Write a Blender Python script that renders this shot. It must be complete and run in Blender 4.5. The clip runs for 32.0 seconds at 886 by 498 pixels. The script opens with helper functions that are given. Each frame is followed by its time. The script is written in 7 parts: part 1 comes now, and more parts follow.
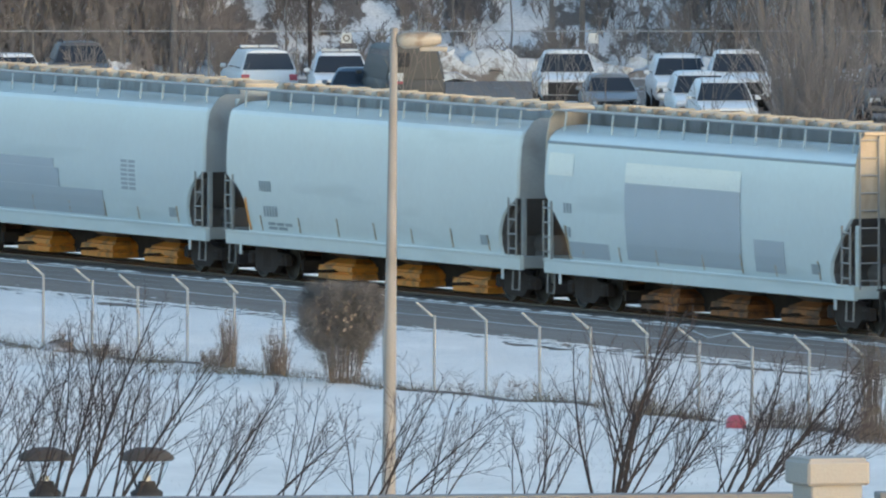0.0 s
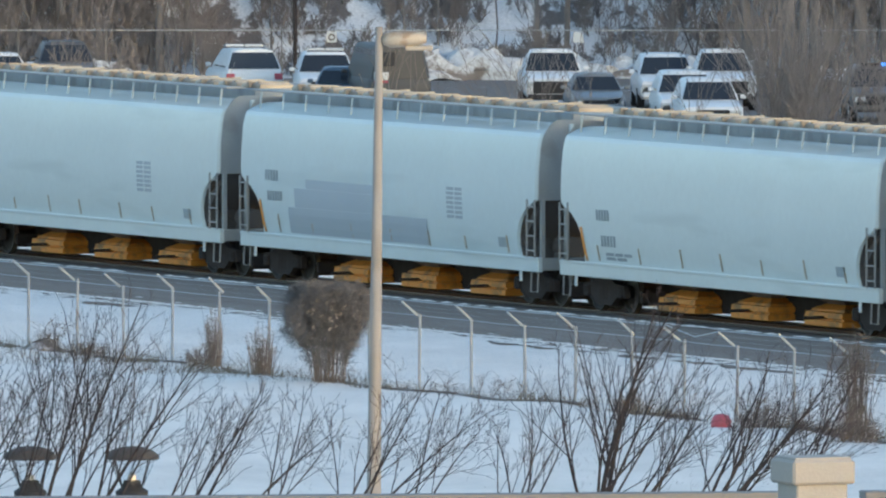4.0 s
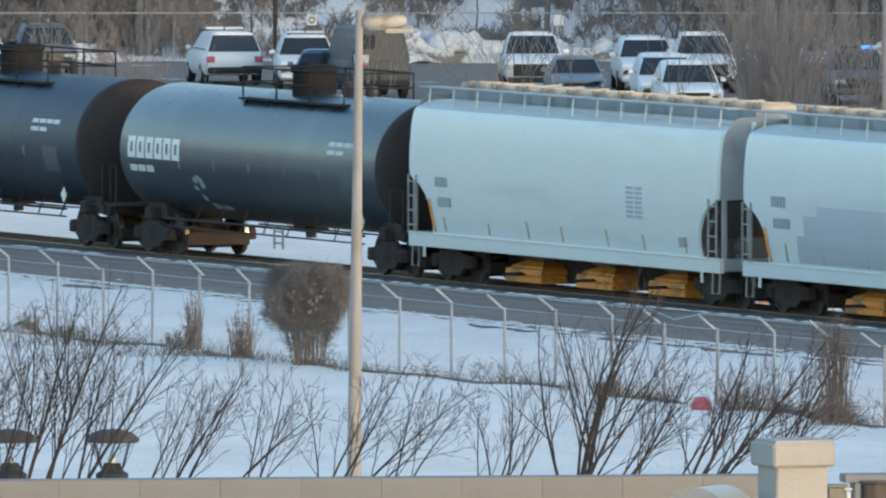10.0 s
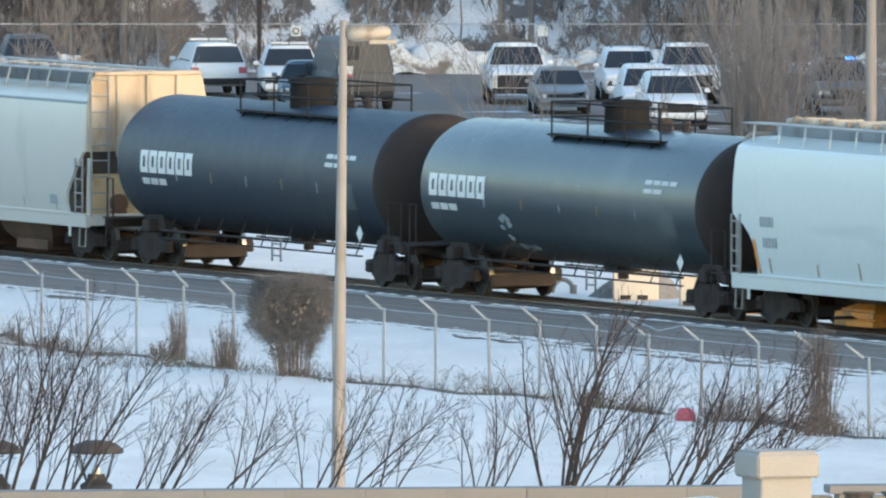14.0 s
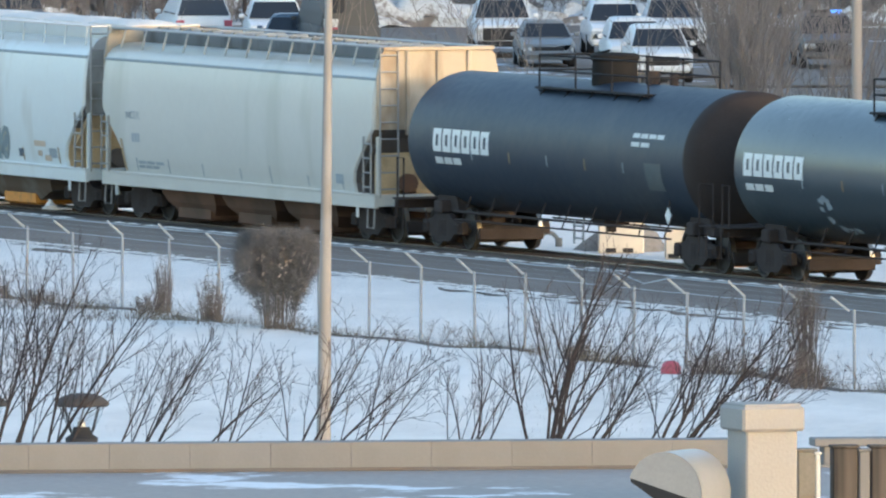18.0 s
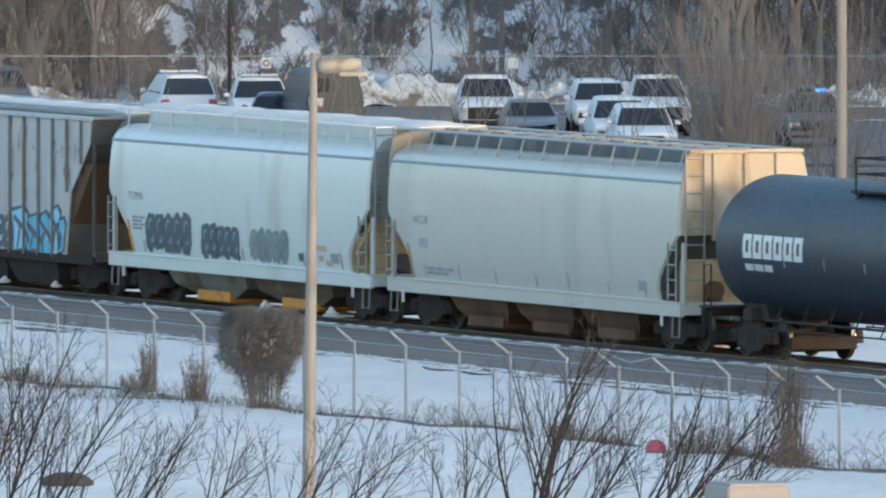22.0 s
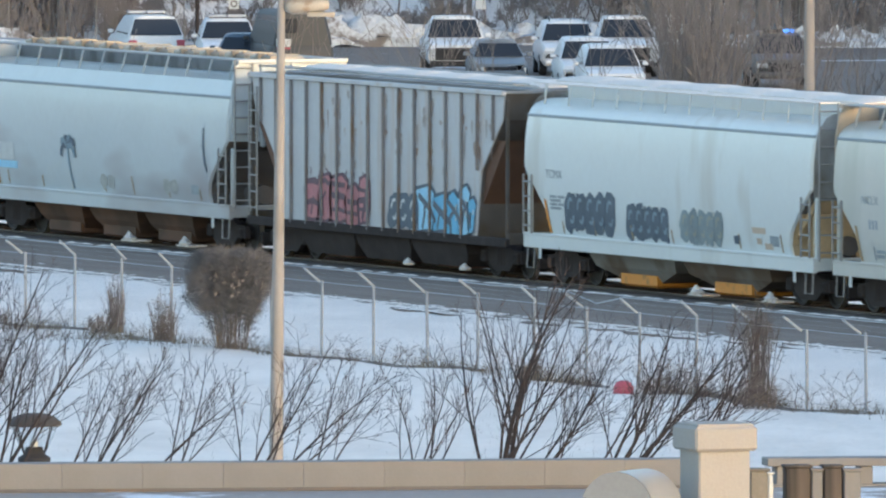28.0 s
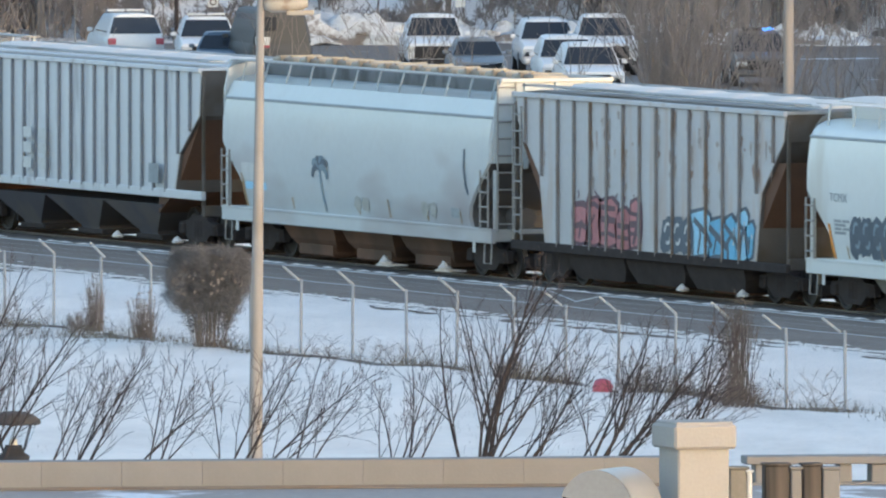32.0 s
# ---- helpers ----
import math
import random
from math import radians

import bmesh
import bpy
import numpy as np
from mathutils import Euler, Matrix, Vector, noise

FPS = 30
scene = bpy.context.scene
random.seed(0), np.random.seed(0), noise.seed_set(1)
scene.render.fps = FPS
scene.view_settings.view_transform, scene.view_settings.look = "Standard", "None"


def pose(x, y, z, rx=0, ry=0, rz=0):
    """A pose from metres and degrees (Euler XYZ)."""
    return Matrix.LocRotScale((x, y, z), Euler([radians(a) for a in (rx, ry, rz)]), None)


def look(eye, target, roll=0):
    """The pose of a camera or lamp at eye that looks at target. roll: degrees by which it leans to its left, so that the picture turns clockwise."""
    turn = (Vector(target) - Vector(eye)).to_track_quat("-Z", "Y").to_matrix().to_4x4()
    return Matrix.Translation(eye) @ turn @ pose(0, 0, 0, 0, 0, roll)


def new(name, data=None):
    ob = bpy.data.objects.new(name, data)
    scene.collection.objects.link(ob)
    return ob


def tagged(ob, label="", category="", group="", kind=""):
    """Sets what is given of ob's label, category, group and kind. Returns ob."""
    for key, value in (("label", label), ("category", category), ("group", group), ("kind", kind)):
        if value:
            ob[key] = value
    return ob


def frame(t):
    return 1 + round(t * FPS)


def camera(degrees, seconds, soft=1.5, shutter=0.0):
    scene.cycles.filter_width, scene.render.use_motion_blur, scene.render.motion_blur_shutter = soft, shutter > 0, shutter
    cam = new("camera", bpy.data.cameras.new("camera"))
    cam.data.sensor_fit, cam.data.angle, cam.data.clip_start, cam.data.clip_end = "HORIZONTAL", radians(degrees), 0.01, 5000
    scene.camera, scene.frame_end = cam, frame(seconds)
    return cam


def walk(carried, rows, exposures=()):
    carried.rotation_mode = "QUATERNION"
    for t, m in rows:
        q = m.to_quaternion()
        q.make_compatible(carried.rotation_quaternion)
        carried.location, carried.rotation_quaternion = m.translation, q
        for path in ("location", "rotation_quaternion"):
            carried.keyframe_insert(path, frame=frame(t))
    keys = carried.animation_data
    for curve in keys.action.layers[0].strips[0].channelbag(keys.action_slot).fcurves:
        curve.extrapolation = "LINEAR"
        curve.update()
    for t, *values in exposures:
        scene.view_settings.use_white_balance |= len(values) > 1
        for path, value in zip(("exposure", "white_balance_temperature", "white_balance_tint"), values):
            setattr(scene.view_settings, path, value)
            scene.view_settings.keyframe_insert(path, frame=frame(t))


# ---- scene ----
# Plan: x runs along the track (the way the train goes), y away from the camera across it, z up, rail top at 0.
ALPHA = radians(67.0)
EYE = Vector((430.79, -182.86, 19.0))
RIGHT = Vector((math.cos(ALPHA), math.sin(ALPHA), 0.0))
AHEAD = Vector((-math.sin(ALPHA), math.cos(ALPHA), 0.0))

cam = camera(2.4632, 32.0, soft=2.1, shutter=0.5)
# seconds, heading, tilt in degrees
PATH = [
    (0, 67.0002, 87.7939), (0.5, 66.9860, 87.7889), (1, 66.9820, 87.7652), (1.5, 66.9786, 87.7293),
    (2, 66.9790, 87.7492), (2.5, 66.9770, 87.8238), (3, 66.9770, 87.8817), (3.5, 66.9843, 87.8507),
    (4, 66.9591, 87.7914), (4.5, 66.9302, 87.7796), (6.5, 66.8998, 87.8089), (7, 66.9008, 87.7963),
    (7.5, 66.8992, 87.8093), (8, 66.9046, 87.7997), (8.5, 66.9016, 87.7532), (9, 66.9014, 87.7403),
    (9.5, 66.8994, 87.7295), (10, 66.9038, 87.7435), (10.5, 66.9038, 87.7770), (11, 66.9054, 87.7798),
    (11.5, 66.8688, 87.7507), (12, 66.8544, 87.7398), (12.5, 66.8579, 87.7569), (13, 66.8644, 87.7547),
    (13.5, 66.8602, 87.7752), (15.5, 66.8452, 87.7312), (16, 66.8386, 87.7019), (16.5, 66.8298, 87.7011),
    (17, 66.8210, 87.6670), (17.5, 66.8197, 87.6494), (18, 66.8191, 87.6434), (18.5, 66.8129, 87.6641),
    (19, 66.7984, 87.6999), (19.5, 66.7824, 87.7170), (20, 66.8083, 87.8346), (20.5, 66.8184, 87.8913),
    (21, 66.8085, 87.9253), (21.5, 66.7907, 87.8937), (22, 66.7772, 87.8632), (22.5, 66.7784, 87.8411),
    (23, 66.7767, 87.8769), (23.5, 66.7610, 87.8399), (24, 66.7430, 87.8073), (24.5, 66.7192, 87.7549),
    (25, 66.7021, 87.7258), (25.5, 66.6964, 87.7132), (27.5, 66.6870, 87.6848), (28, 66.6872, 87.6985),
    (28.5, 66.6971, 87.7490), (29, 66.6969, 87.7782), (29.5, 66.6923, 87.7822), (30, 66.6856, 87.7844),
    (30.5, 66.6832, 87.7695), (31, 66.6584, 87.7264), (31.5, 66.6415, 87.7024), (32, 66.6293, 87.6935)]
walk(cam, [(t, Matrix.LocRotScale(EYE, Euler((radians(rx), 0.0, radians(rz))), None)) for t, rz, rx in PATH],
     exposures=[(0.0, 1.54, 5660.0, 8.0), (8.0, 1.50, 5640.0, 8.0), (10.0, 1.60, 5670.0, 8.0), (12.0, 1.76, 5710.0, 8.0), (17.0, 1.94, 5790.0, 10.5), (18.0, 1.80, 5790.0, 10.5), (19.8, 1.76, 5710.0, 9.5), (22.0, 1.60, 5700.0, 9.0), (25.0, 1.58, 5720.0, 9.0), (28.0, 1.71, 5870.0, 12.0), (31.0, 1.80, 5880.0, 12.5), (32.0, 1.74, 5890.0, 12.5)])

# ---- light ----
SUN_AZ, SUN_EL = 18.0, 7.0      # degrees from +x towards +y, and above the horizon
world = bpy.data.worlds.new("world")
scene.world = world
world.use_nodes = True
wn = world.node_tree.nodes
sky = wn.new("ShaderNodeTexSky")
sky.sky_type, sky.sun_disc = "NISHITA", False
sky.sun_elevation, sky.sun_rotation = radians(SUN_EL), radians(90.0 - SUN_AZ)
world.node_tree.links.new(sky.outputs[0], wn["Background"].inputs[0])
wn["Background"].inputs[1].default_value = 0.15
sun = new("sun", bpy.data.lights.new("sun", "SUN"))
sun.data.energy, sun.data.angle, sun.data.color = 0.31, radians(2.0), (1.0, 0.70, 0.40)
to_sun = Vector((math.cos(radians(SUN_EL)) * math.cos(radians(SUN_AZ)),
                 math.cos(radians(SUN_EL)) * math.sin(radians(SUN_AZ)), math.sin(radians(SUN_EL))))
sun.matrix_world = look(to_sun * 50, (0, 0, 0))


# ---- materials ----
def mat(name, col, rough=0.6, metal=0.0, var=0.12, scale=2.0, fine=30.0, bump=0.15, dirt=None, dirt_amt=0.0, dirt_scale=0.6, dirt_stretch=(1, 1, 1), spec=0.5, dirt_detail=3):
    """Base colour with large and fine variation, an optional second colour in streaks or patches, and fine relief."""
    m = bpy.data.materials.new(name)
    m.use_nodes = True
    nt = m.node_tree
    n, l = nt.nodes, nt.links
    b = n["Principled BSDF"]
    co = n.new("ShaderNodeTexCoord")
    info = n.new("ShaderNodeObjectInfo")
    big, small = n.new("ShaderNodeTexNoise"), n.new("ShaderNodeTexNoise")
    big.inputs["Scale"].default_value, small.inputs["Scale"].default_value = scale, fine
    big.inputs["Detail"].default_value, small.inputs["Detail"].default_value = 4, 3
    for x in (big, small):
        l.new(co.outputs["Object"], x.inputs["Vector"])
    mixn = n.new("ShaderNodeMath")
    mixn.operation = "ADD"
    l.new(big.outputs[0], mixn.inputs[0])
    l.new(small.outputs[0], mixn.inputs[1])
    rnd = n.new("ShaderNodeMath")
    rnd.operation = "MULTIPLY_ADD"
    l.new(info.outputs["Random"], rnd.inputs[0])
    rnd.inputs[1].default_value = 0.35
    l.new(mixn.outputs[0], rnd.inputs[2])
    rng = n.new("ShaderNodeMapRange")
    l.new(rnd.outputs[0], rng.inputs[0])
    rng.inputs[1].default_value, rng.inputs[2].default_value = 0.7, 1.6
    rng.inputs[3].default_value, rng.inputs[4].default_value = 1 - var, 1 + var
    mul = n.new("ShaderNodeMix")
    mul.data_type, mul.blend_type = "RGBA", "MULTIPLY"
    mul.inputs[0].default_value = 1.0
    mul.inputs[6].default_value = (*col, 1)
    l.new(rng.outputs[0], mul.inputs[7])
    out = mul.outputs[2]
    if dirt:
        mp = n.new("ShaderNodeMapping")
        mp.inputs["Scale"].default_value = dirt_stretch
        l.new(co.outputs["Object"], mp.inputs[0])
        dn = n.new("ShaderNodeTexNoise")
        dn.inputs["Scale"].default_value, dn.inputs["Detail"].default_value, dn.inputs["Roughness"].default_value = dirt_scale, dirt_detail, 0.55
        l.new(mp.outputs[0], dn.inputs["Vector"])
        dr = n.new("ShaderNodeMapRange")
        l.new(dn.outputs[0], dr.inputs[0])
        dr.inputs[1].default_value, dr.inputs[2].default_value = 0.62 - 0.3 * dirt_amt, 0.72 - 0.2 * dirt_amt
        dm = n.new("ShaderNodeMix")
        dm.data_type = "RGBA"
        l.new(dr.outputs[0], dm.inputs[0])
        l.new(out, dm.inputs[6])
        dm.inputs[7].default_value = (*dirt, 1)
        out = dm.outputs[2]
    l.new(out, b.inputs["Base Color"])
    rr = n.new("ShaderNodeMapRange")
    l.new(small.outputs[0], rr.inputs[0])
    rr.inputs[3].default_value, rr.inputs[4].default_value = max(0.02, rough - 0.1), min(1.0, rough + 0.1)
    l.new(rr.outputs[0], b.inputs["Roughness"])
    b.inputs["Metallic"].default_value = metal
    b.inputs["Specular IOR Level"].default_value = spec
    if bump:
        bp = n.new("ShaderNodeBump")
        bp.inputs["Strength"].default_value, bp.inputs["Distance"].default_value = bump, 0.02
        l.new(mixn.outputs[0], bp.inputs["Height"])
        l.new(bp.outputs[0], b.inputs["Normal"])
    return m


def patch_mat(name, a, c, scale, lo, hi, rough=0.9, stretch=(1, 1, 1), bump=0.4, dist=0.3, tint=0.1, spin=0.0):
    """Two ground covers that meet in ragged patches."""
    m = bpy.data.materials.new(name)
    m.use_nodes = True
    nt = m.node_tree
    n, l = nt.nodes, nt.links
    b = n["Principled BSDF"]
    co, mp = n.new("ShaderNodeTexCoord"), n.new("ShaderNodeMapping")
    mp.inputs["Scale"].default_value = stretch
    vr = n.new("ShaderNodeVectorRotate")
    vr.rotation_type = "Z_AXIS"
    vr.inputs["Angle"].default_value = radians(spin)
    l.new(co.outputs["Object"], vr.inputs["Vector"])
    l.new(vr.outputs[0], mp.inputs[0])
    t1, t2 = n.new("ShaderNodeTexNoise"), n.new("ShaderNodeTexNoise")
    t1.inputs["Scale"].default_value, t1.inputs["Detail"].default_value, t1.inputs["Roughness"].default_value = scale, 8, 0.68
    t2.inputs["Scale"].default_value, t2.inputs["Detail"].default_value = 9.0, 5
    l.new(mp.outputs[0], t1.inputs["Vector"])
    l.new(co.outputs["Object"], t2.inputs["Vector"])
    r = n.new("ShaderNodeMapRange")
    l.new(t1.outputs[0], r.inputs[0])
    r.inputs[1].default_value, r.inputs[2].default_value = lo, hi
    mx = n.new("ShaderNodeMix")
    mx.data_type = "RGBA"
    l.new(r.outputs[0], mx.inputs[0])
    mx.inputs[6].default_value, mx.inputs[7].default_value = (*a, 1), (*c, 1)
    v = n.new("ShaderNodeMapRange")
    l.new(t2.outputs[0], v.inputs[0])
    v.inputs[1].default_value, v.inputs[2].default_value = 0.3, 0.7
    v.inputs[3].default_value, v.inputs[4].default_value = 1 - tint, 1 + tint
    mu = n.new("ShaderNodeMix")
    mu.data_type, mu.blend_type = "RGBA", "MULTIPLY"
    mu.inputs[0].default_value = 1.0
    l.new(mx.outputs[2], mu.inputs[6])
    l.new(v.outputs[0], mu.inputs[7])
    l.new(mu.outputs[2], b.inputs["Base Color"])
    b.inputs["Roughness"].default_value = rough
    bp = n.new("ShaderNodeBump")
    bp.inputs["Strength"].default_value, bp.inputs["Distance"].default_value = bump, dist
    l.new(t1.outputs[0], bp.inputs["Height"])
    l.new(bp.outputs[0], b.inputs["Normal"])
    return m


def glow_mat(name, col, strength):
    m = bpy.data.materials.new(name)
    m.use_nodes = True
    b = m.node_tree.nodes["Principled BSDF"]
    b.inputs["Base Color"].default_value = (*col, 1)
    b.inputs["Emission Color"].default_value = (*col, 1)
    b.inputs["Emission Strength"].default_value = strength
    return m


SNOW = patch_mat("snow", (0.74, 0.69, 0.64), (0.90, 0.842, 0.785), 0.40, 0.30, 0.62, 0.75, stretch=(0.4, 1, 1), spin=-157.0, bump=0.5, dist=0.25, tint=0.04)
HILL = patch_mat("hillside_cover", (0.175, 0.150, 0.132), (0.80, 0.79, 0.775),  0.75, 0.445, 0.505, 0.9, stretch=(0.36, 1, 1), bump=0.25, dist=0.3, tint=0.15, spin=-157.0)
ASPHALT = patch_mat("asphalt_with_snow", (0.205, 0.170, 0.146), (0.75, 0.77, 0.8), 0.22, 0.60, 0.66, 0.85, tint=0.2, bump=0.1)
ROADM = patch_mat("gravel_road", (0.195, 0.155, 0.130), (0.250, 0.205, 0.175), 0.5, 0.4, 0.65, 0.9, stretch=(0.3, 2.0, 1), tint=0.15, bump=0.3, dist=0.05)
BALLAST = mat("ballast", (0.12, 0.10, 0.09), 0.95, var=0.4, scale=4, fine=18, bump=0.9)
WHITE_A = mat("hopper_paint_pale", (0.66, 0.71, 0.71), 0.36, var=0.05, scale=0.5, fine=6, bump=0.004, dirt=(0.57, 0.62, 0.62), dirt_amt=0.08, dirt_scale=0.9, dirt_stretch=(0.12, 1, 1))
WHITE_B = mat("hopper_paint_cool", (0.62, 0.69, 0.71), 0.36, var=0.05, scale=0.4, fine=6, bump=0.004, dirt=(0.53, 0.60, 0.62), dirt_amt=0.08, dirt_scale=0.8, dirt_stretch=(0.12, 1, 1))
GREY_C = mat("hopper_paint_grey", (0.595, 0.585, 0.545), 0.36, var=0.05, scale=0.5, fine=6, bump=0.004, dirt=(0.52, 0.52, 0.47), dirt_amt=0.10, dirt_scale=0.6, dirt_stretch=(1, 1, 0.25))
SNOWY = mat("hopper_paint_white", (0.70, 0.74, 0.74), 0.36, var=0.04, scale=0.5, fine=6, bump=0.004, dirt=(0.60, 0.61, 0.58), dirt_amt=0.10, dirt_scale=0.6, dirt_stretch=(1, 1, 0.3))
DUSTY = mat("hopper_paint_dusty", (0.56, 0.61, 0.63), 0.36, var=0.06, scale=0.5, fine=6, bump=0.004, dirt=(0.40, 0.39, 0.40), dirt_amt=0.35, dirt_scale=0.5, dirt_stretch=(0.3, 1, 0.8))
OLDGREY = mat("ribbed_paint_worn", (0.53, 0.535, 0.55), 0.55, var=0.1, scale=0.8, fine=8, bump=0.08, dirt=(0.50, 0.44, 0.41), dirt_amt=0.25, dirt_scale=0.8, dirt_stretch=(2.0, 1, 0.35))
RIBGREY = mat("ribbed_paint_cool", (0.64, 0.67, 0.70), 0.5, var=0.06, scale=0.8, fine=8, bump=0.05, dirt=(0.45, 0.46, 0.48), dirt_amt=0.15, dirt_scale=0.8, dirt_stretch=(2.0, 1, 0.3))
# On hopper ends this grey stands in for the shade there.
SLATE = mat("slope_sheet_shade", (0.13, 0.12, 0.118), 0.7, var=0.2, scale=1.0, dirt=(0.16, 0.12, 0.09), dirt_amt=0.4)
BINGREY = mat("bin_grey", (0.23, 0.22, 0.20), 0.75, var=0.2, scale=1.0, dirt=(0.14, 0.10, 0.07), dirt_amt=0.5)
BINRUST = mat("bin_rust", (0.165, 0.088, 0.055), 0.8, var=0.25, scale=1.2, dirt=(0.10, 0.06, 0.04), dirt_amt=0.5)
GATE = mat("gate_yellow", (0.80, 0.33, 0.05), 0.6, var=0.15, scale=2, dirt=(0.36, 0.19, 0.06), dirt_amt=0.3, dirt_scale=2)
GATERUST = mat("gate_rust", (0.40, 0.17, 0.06), 0.75, var=0.2, scale=2, dirt=(0.14, 0.08, 0.05), dirt_amt=0.5, dirt_scale=2)
TANKLIGHT = mat("tank_faded", (0.036, 0.056, 0.072), 0.32, var=0.12, scale=0.6, fine=5, bump=0.04, dirt=(0.07, 0.09, 0.10), dirt_amt=0.25, dirt_scale=0.3, dirt_stretch=(1, 1, 0.7), dirt_detail=2)
TANKM = mat("tank_black", (0.025, 0.039, 0.062), 0.50, spec=0.35, var=0.12, scale=0.6, fine=5, bump=0.04, dirt=(0.046, 0.058, 0.074), dirt_amt=0.2, dirt_scale=0.3, dirt_stretch=(1, 1, 0.7), dirt_detail=2)
TRUCKM = mat("running_gear", (0.060, 0.051, 0.050), 0.9, var=0.3, scale=3, spec=0.15)
STEEL = mat("bright_steel", (0.55, 0.5, 0.42), 0.3, metal=1.0, var=0.1)
RAILM = mat("rail_steel", (0.10, 0.085, 0.08), 0.5, metal=0.3, var=0.2)
TIE = mat("tie_wood", (0.06, 0.045, 0.035), 0.9, var=0.3)
HATCH = mat("hatch_tan", (0.50, 0.44, 0.34), 0.6, var=0.2, scale=2, dirt=(0.30, 0.24, 0.18), dirt_amt=0.4)
LADDER = mat("ladder_grey", (0.33, 0.33, 0.325), 0.55, var=0.1)
STENCIL = mat("stencil_grey", (0.33, 0.37, 0.40), 0.7, var=0.2, scale=6)
PALE = mat("faded_white_mark", (0.62, 0.64, 0.64), 0.6, var=0.12, scale=5)
RUSTMARK = mat("rust_streak", (0.38, 0.28, 0.16), 0.8, var=0.2, scale=6)
CLEANPANEL = mat("overpainted_panel", (0.44, 0.49, 0.54), 0.16, var=0.05, scale=0.6, bump=0.004)
# Pale strip colour holding the sky's reflection in clean paint.
SKYREFLECT = mat("sky_reflection_panel", (0.82, 0.84, 0.80), 0.3, var=0.03, scale=0.6, bump=0.004)
FENCEM = mat("fence_galvanised", (0.26, 0.29, 0.325), 0.6, metal=0.0, var=0.12)
WIREM = mat("fence_wire", (0.46, 0.48, 0.50), 0.55, var=0.12)
GALV = mat("galvanised", (0.42, 0.43, 0.43), 0.5, metal=0.2, var=0.12)
POLEM = mat("pole_concrete", (0.27, 0.255, 0.245), 0.7, var=0.12, scale=1.5, dirt=(0.22, 0.20, 0.18), dirt_amt=0.4)
STUCCO = mat("tan_stucco", (0.375, 0.360, 0.340), 0.85, var=0.08, scale=1.5, fine=25, bump=0.3)
COPING = mat("tan_coping", (0.225, 0.220, 0.220), 0.8, var=0.08, scale=1.2, dirt=(0.19, 0.182, 0.178), dirt_amt=0.3)
ROOFDECK = patch_mat("roof_membrane", (0.35, 0.325, 0.31), (0.80, 0.82, 0.85), 0.3, 0.56, 0.60, 0.8, stretch=(1, 1, 1), bump=0.1)
BARK = mat("bark_dark", (0.038, 0.030, 0.030), 0.9, var=0.3, scale=5, bump=0.3)
BARKGREY = mat("bark_grey", (0.160, 0.148, 0.142), 0.9, var=0.4, scale=2, bump=0.3)
TWIG = mat("twig_brown", (0.17, 0.135, 0.112), 0.9, var=0.3, scale=3)
FARTWIG = mat("slope_twig", (0.226, 0.201, 0.189), 0.9, var=0.3, scale=3)
STRAW = mat("dry_grass", (0.22, 0.165, 0.11), 0.95, var=0.3, scale=3)
PLUME = mat("seed_head", (0.52, 0.46, 0.40), 0.95, var=0.25, scale=5)
REDM = mat("red_plastic", (0.48, 0.10, 0.13), 0.5, var=0.1)
DARK = mat("dark_rubber", (0.025, 0.025, 0.027), 0.8, var=0.2)
GLASS = mat("dark_window_glass", (0.030, 0.036, 0.046), 0.10, var=0.15, scale=1, bump=0.0)
YELLOW = mat("yellow_paint", (0.62, 0.40, 0.08), 0.6, var=0.12)
CREAM = mat("cream_paint", (0.62, 0.58, 0.5), 0.6, var=0.1)


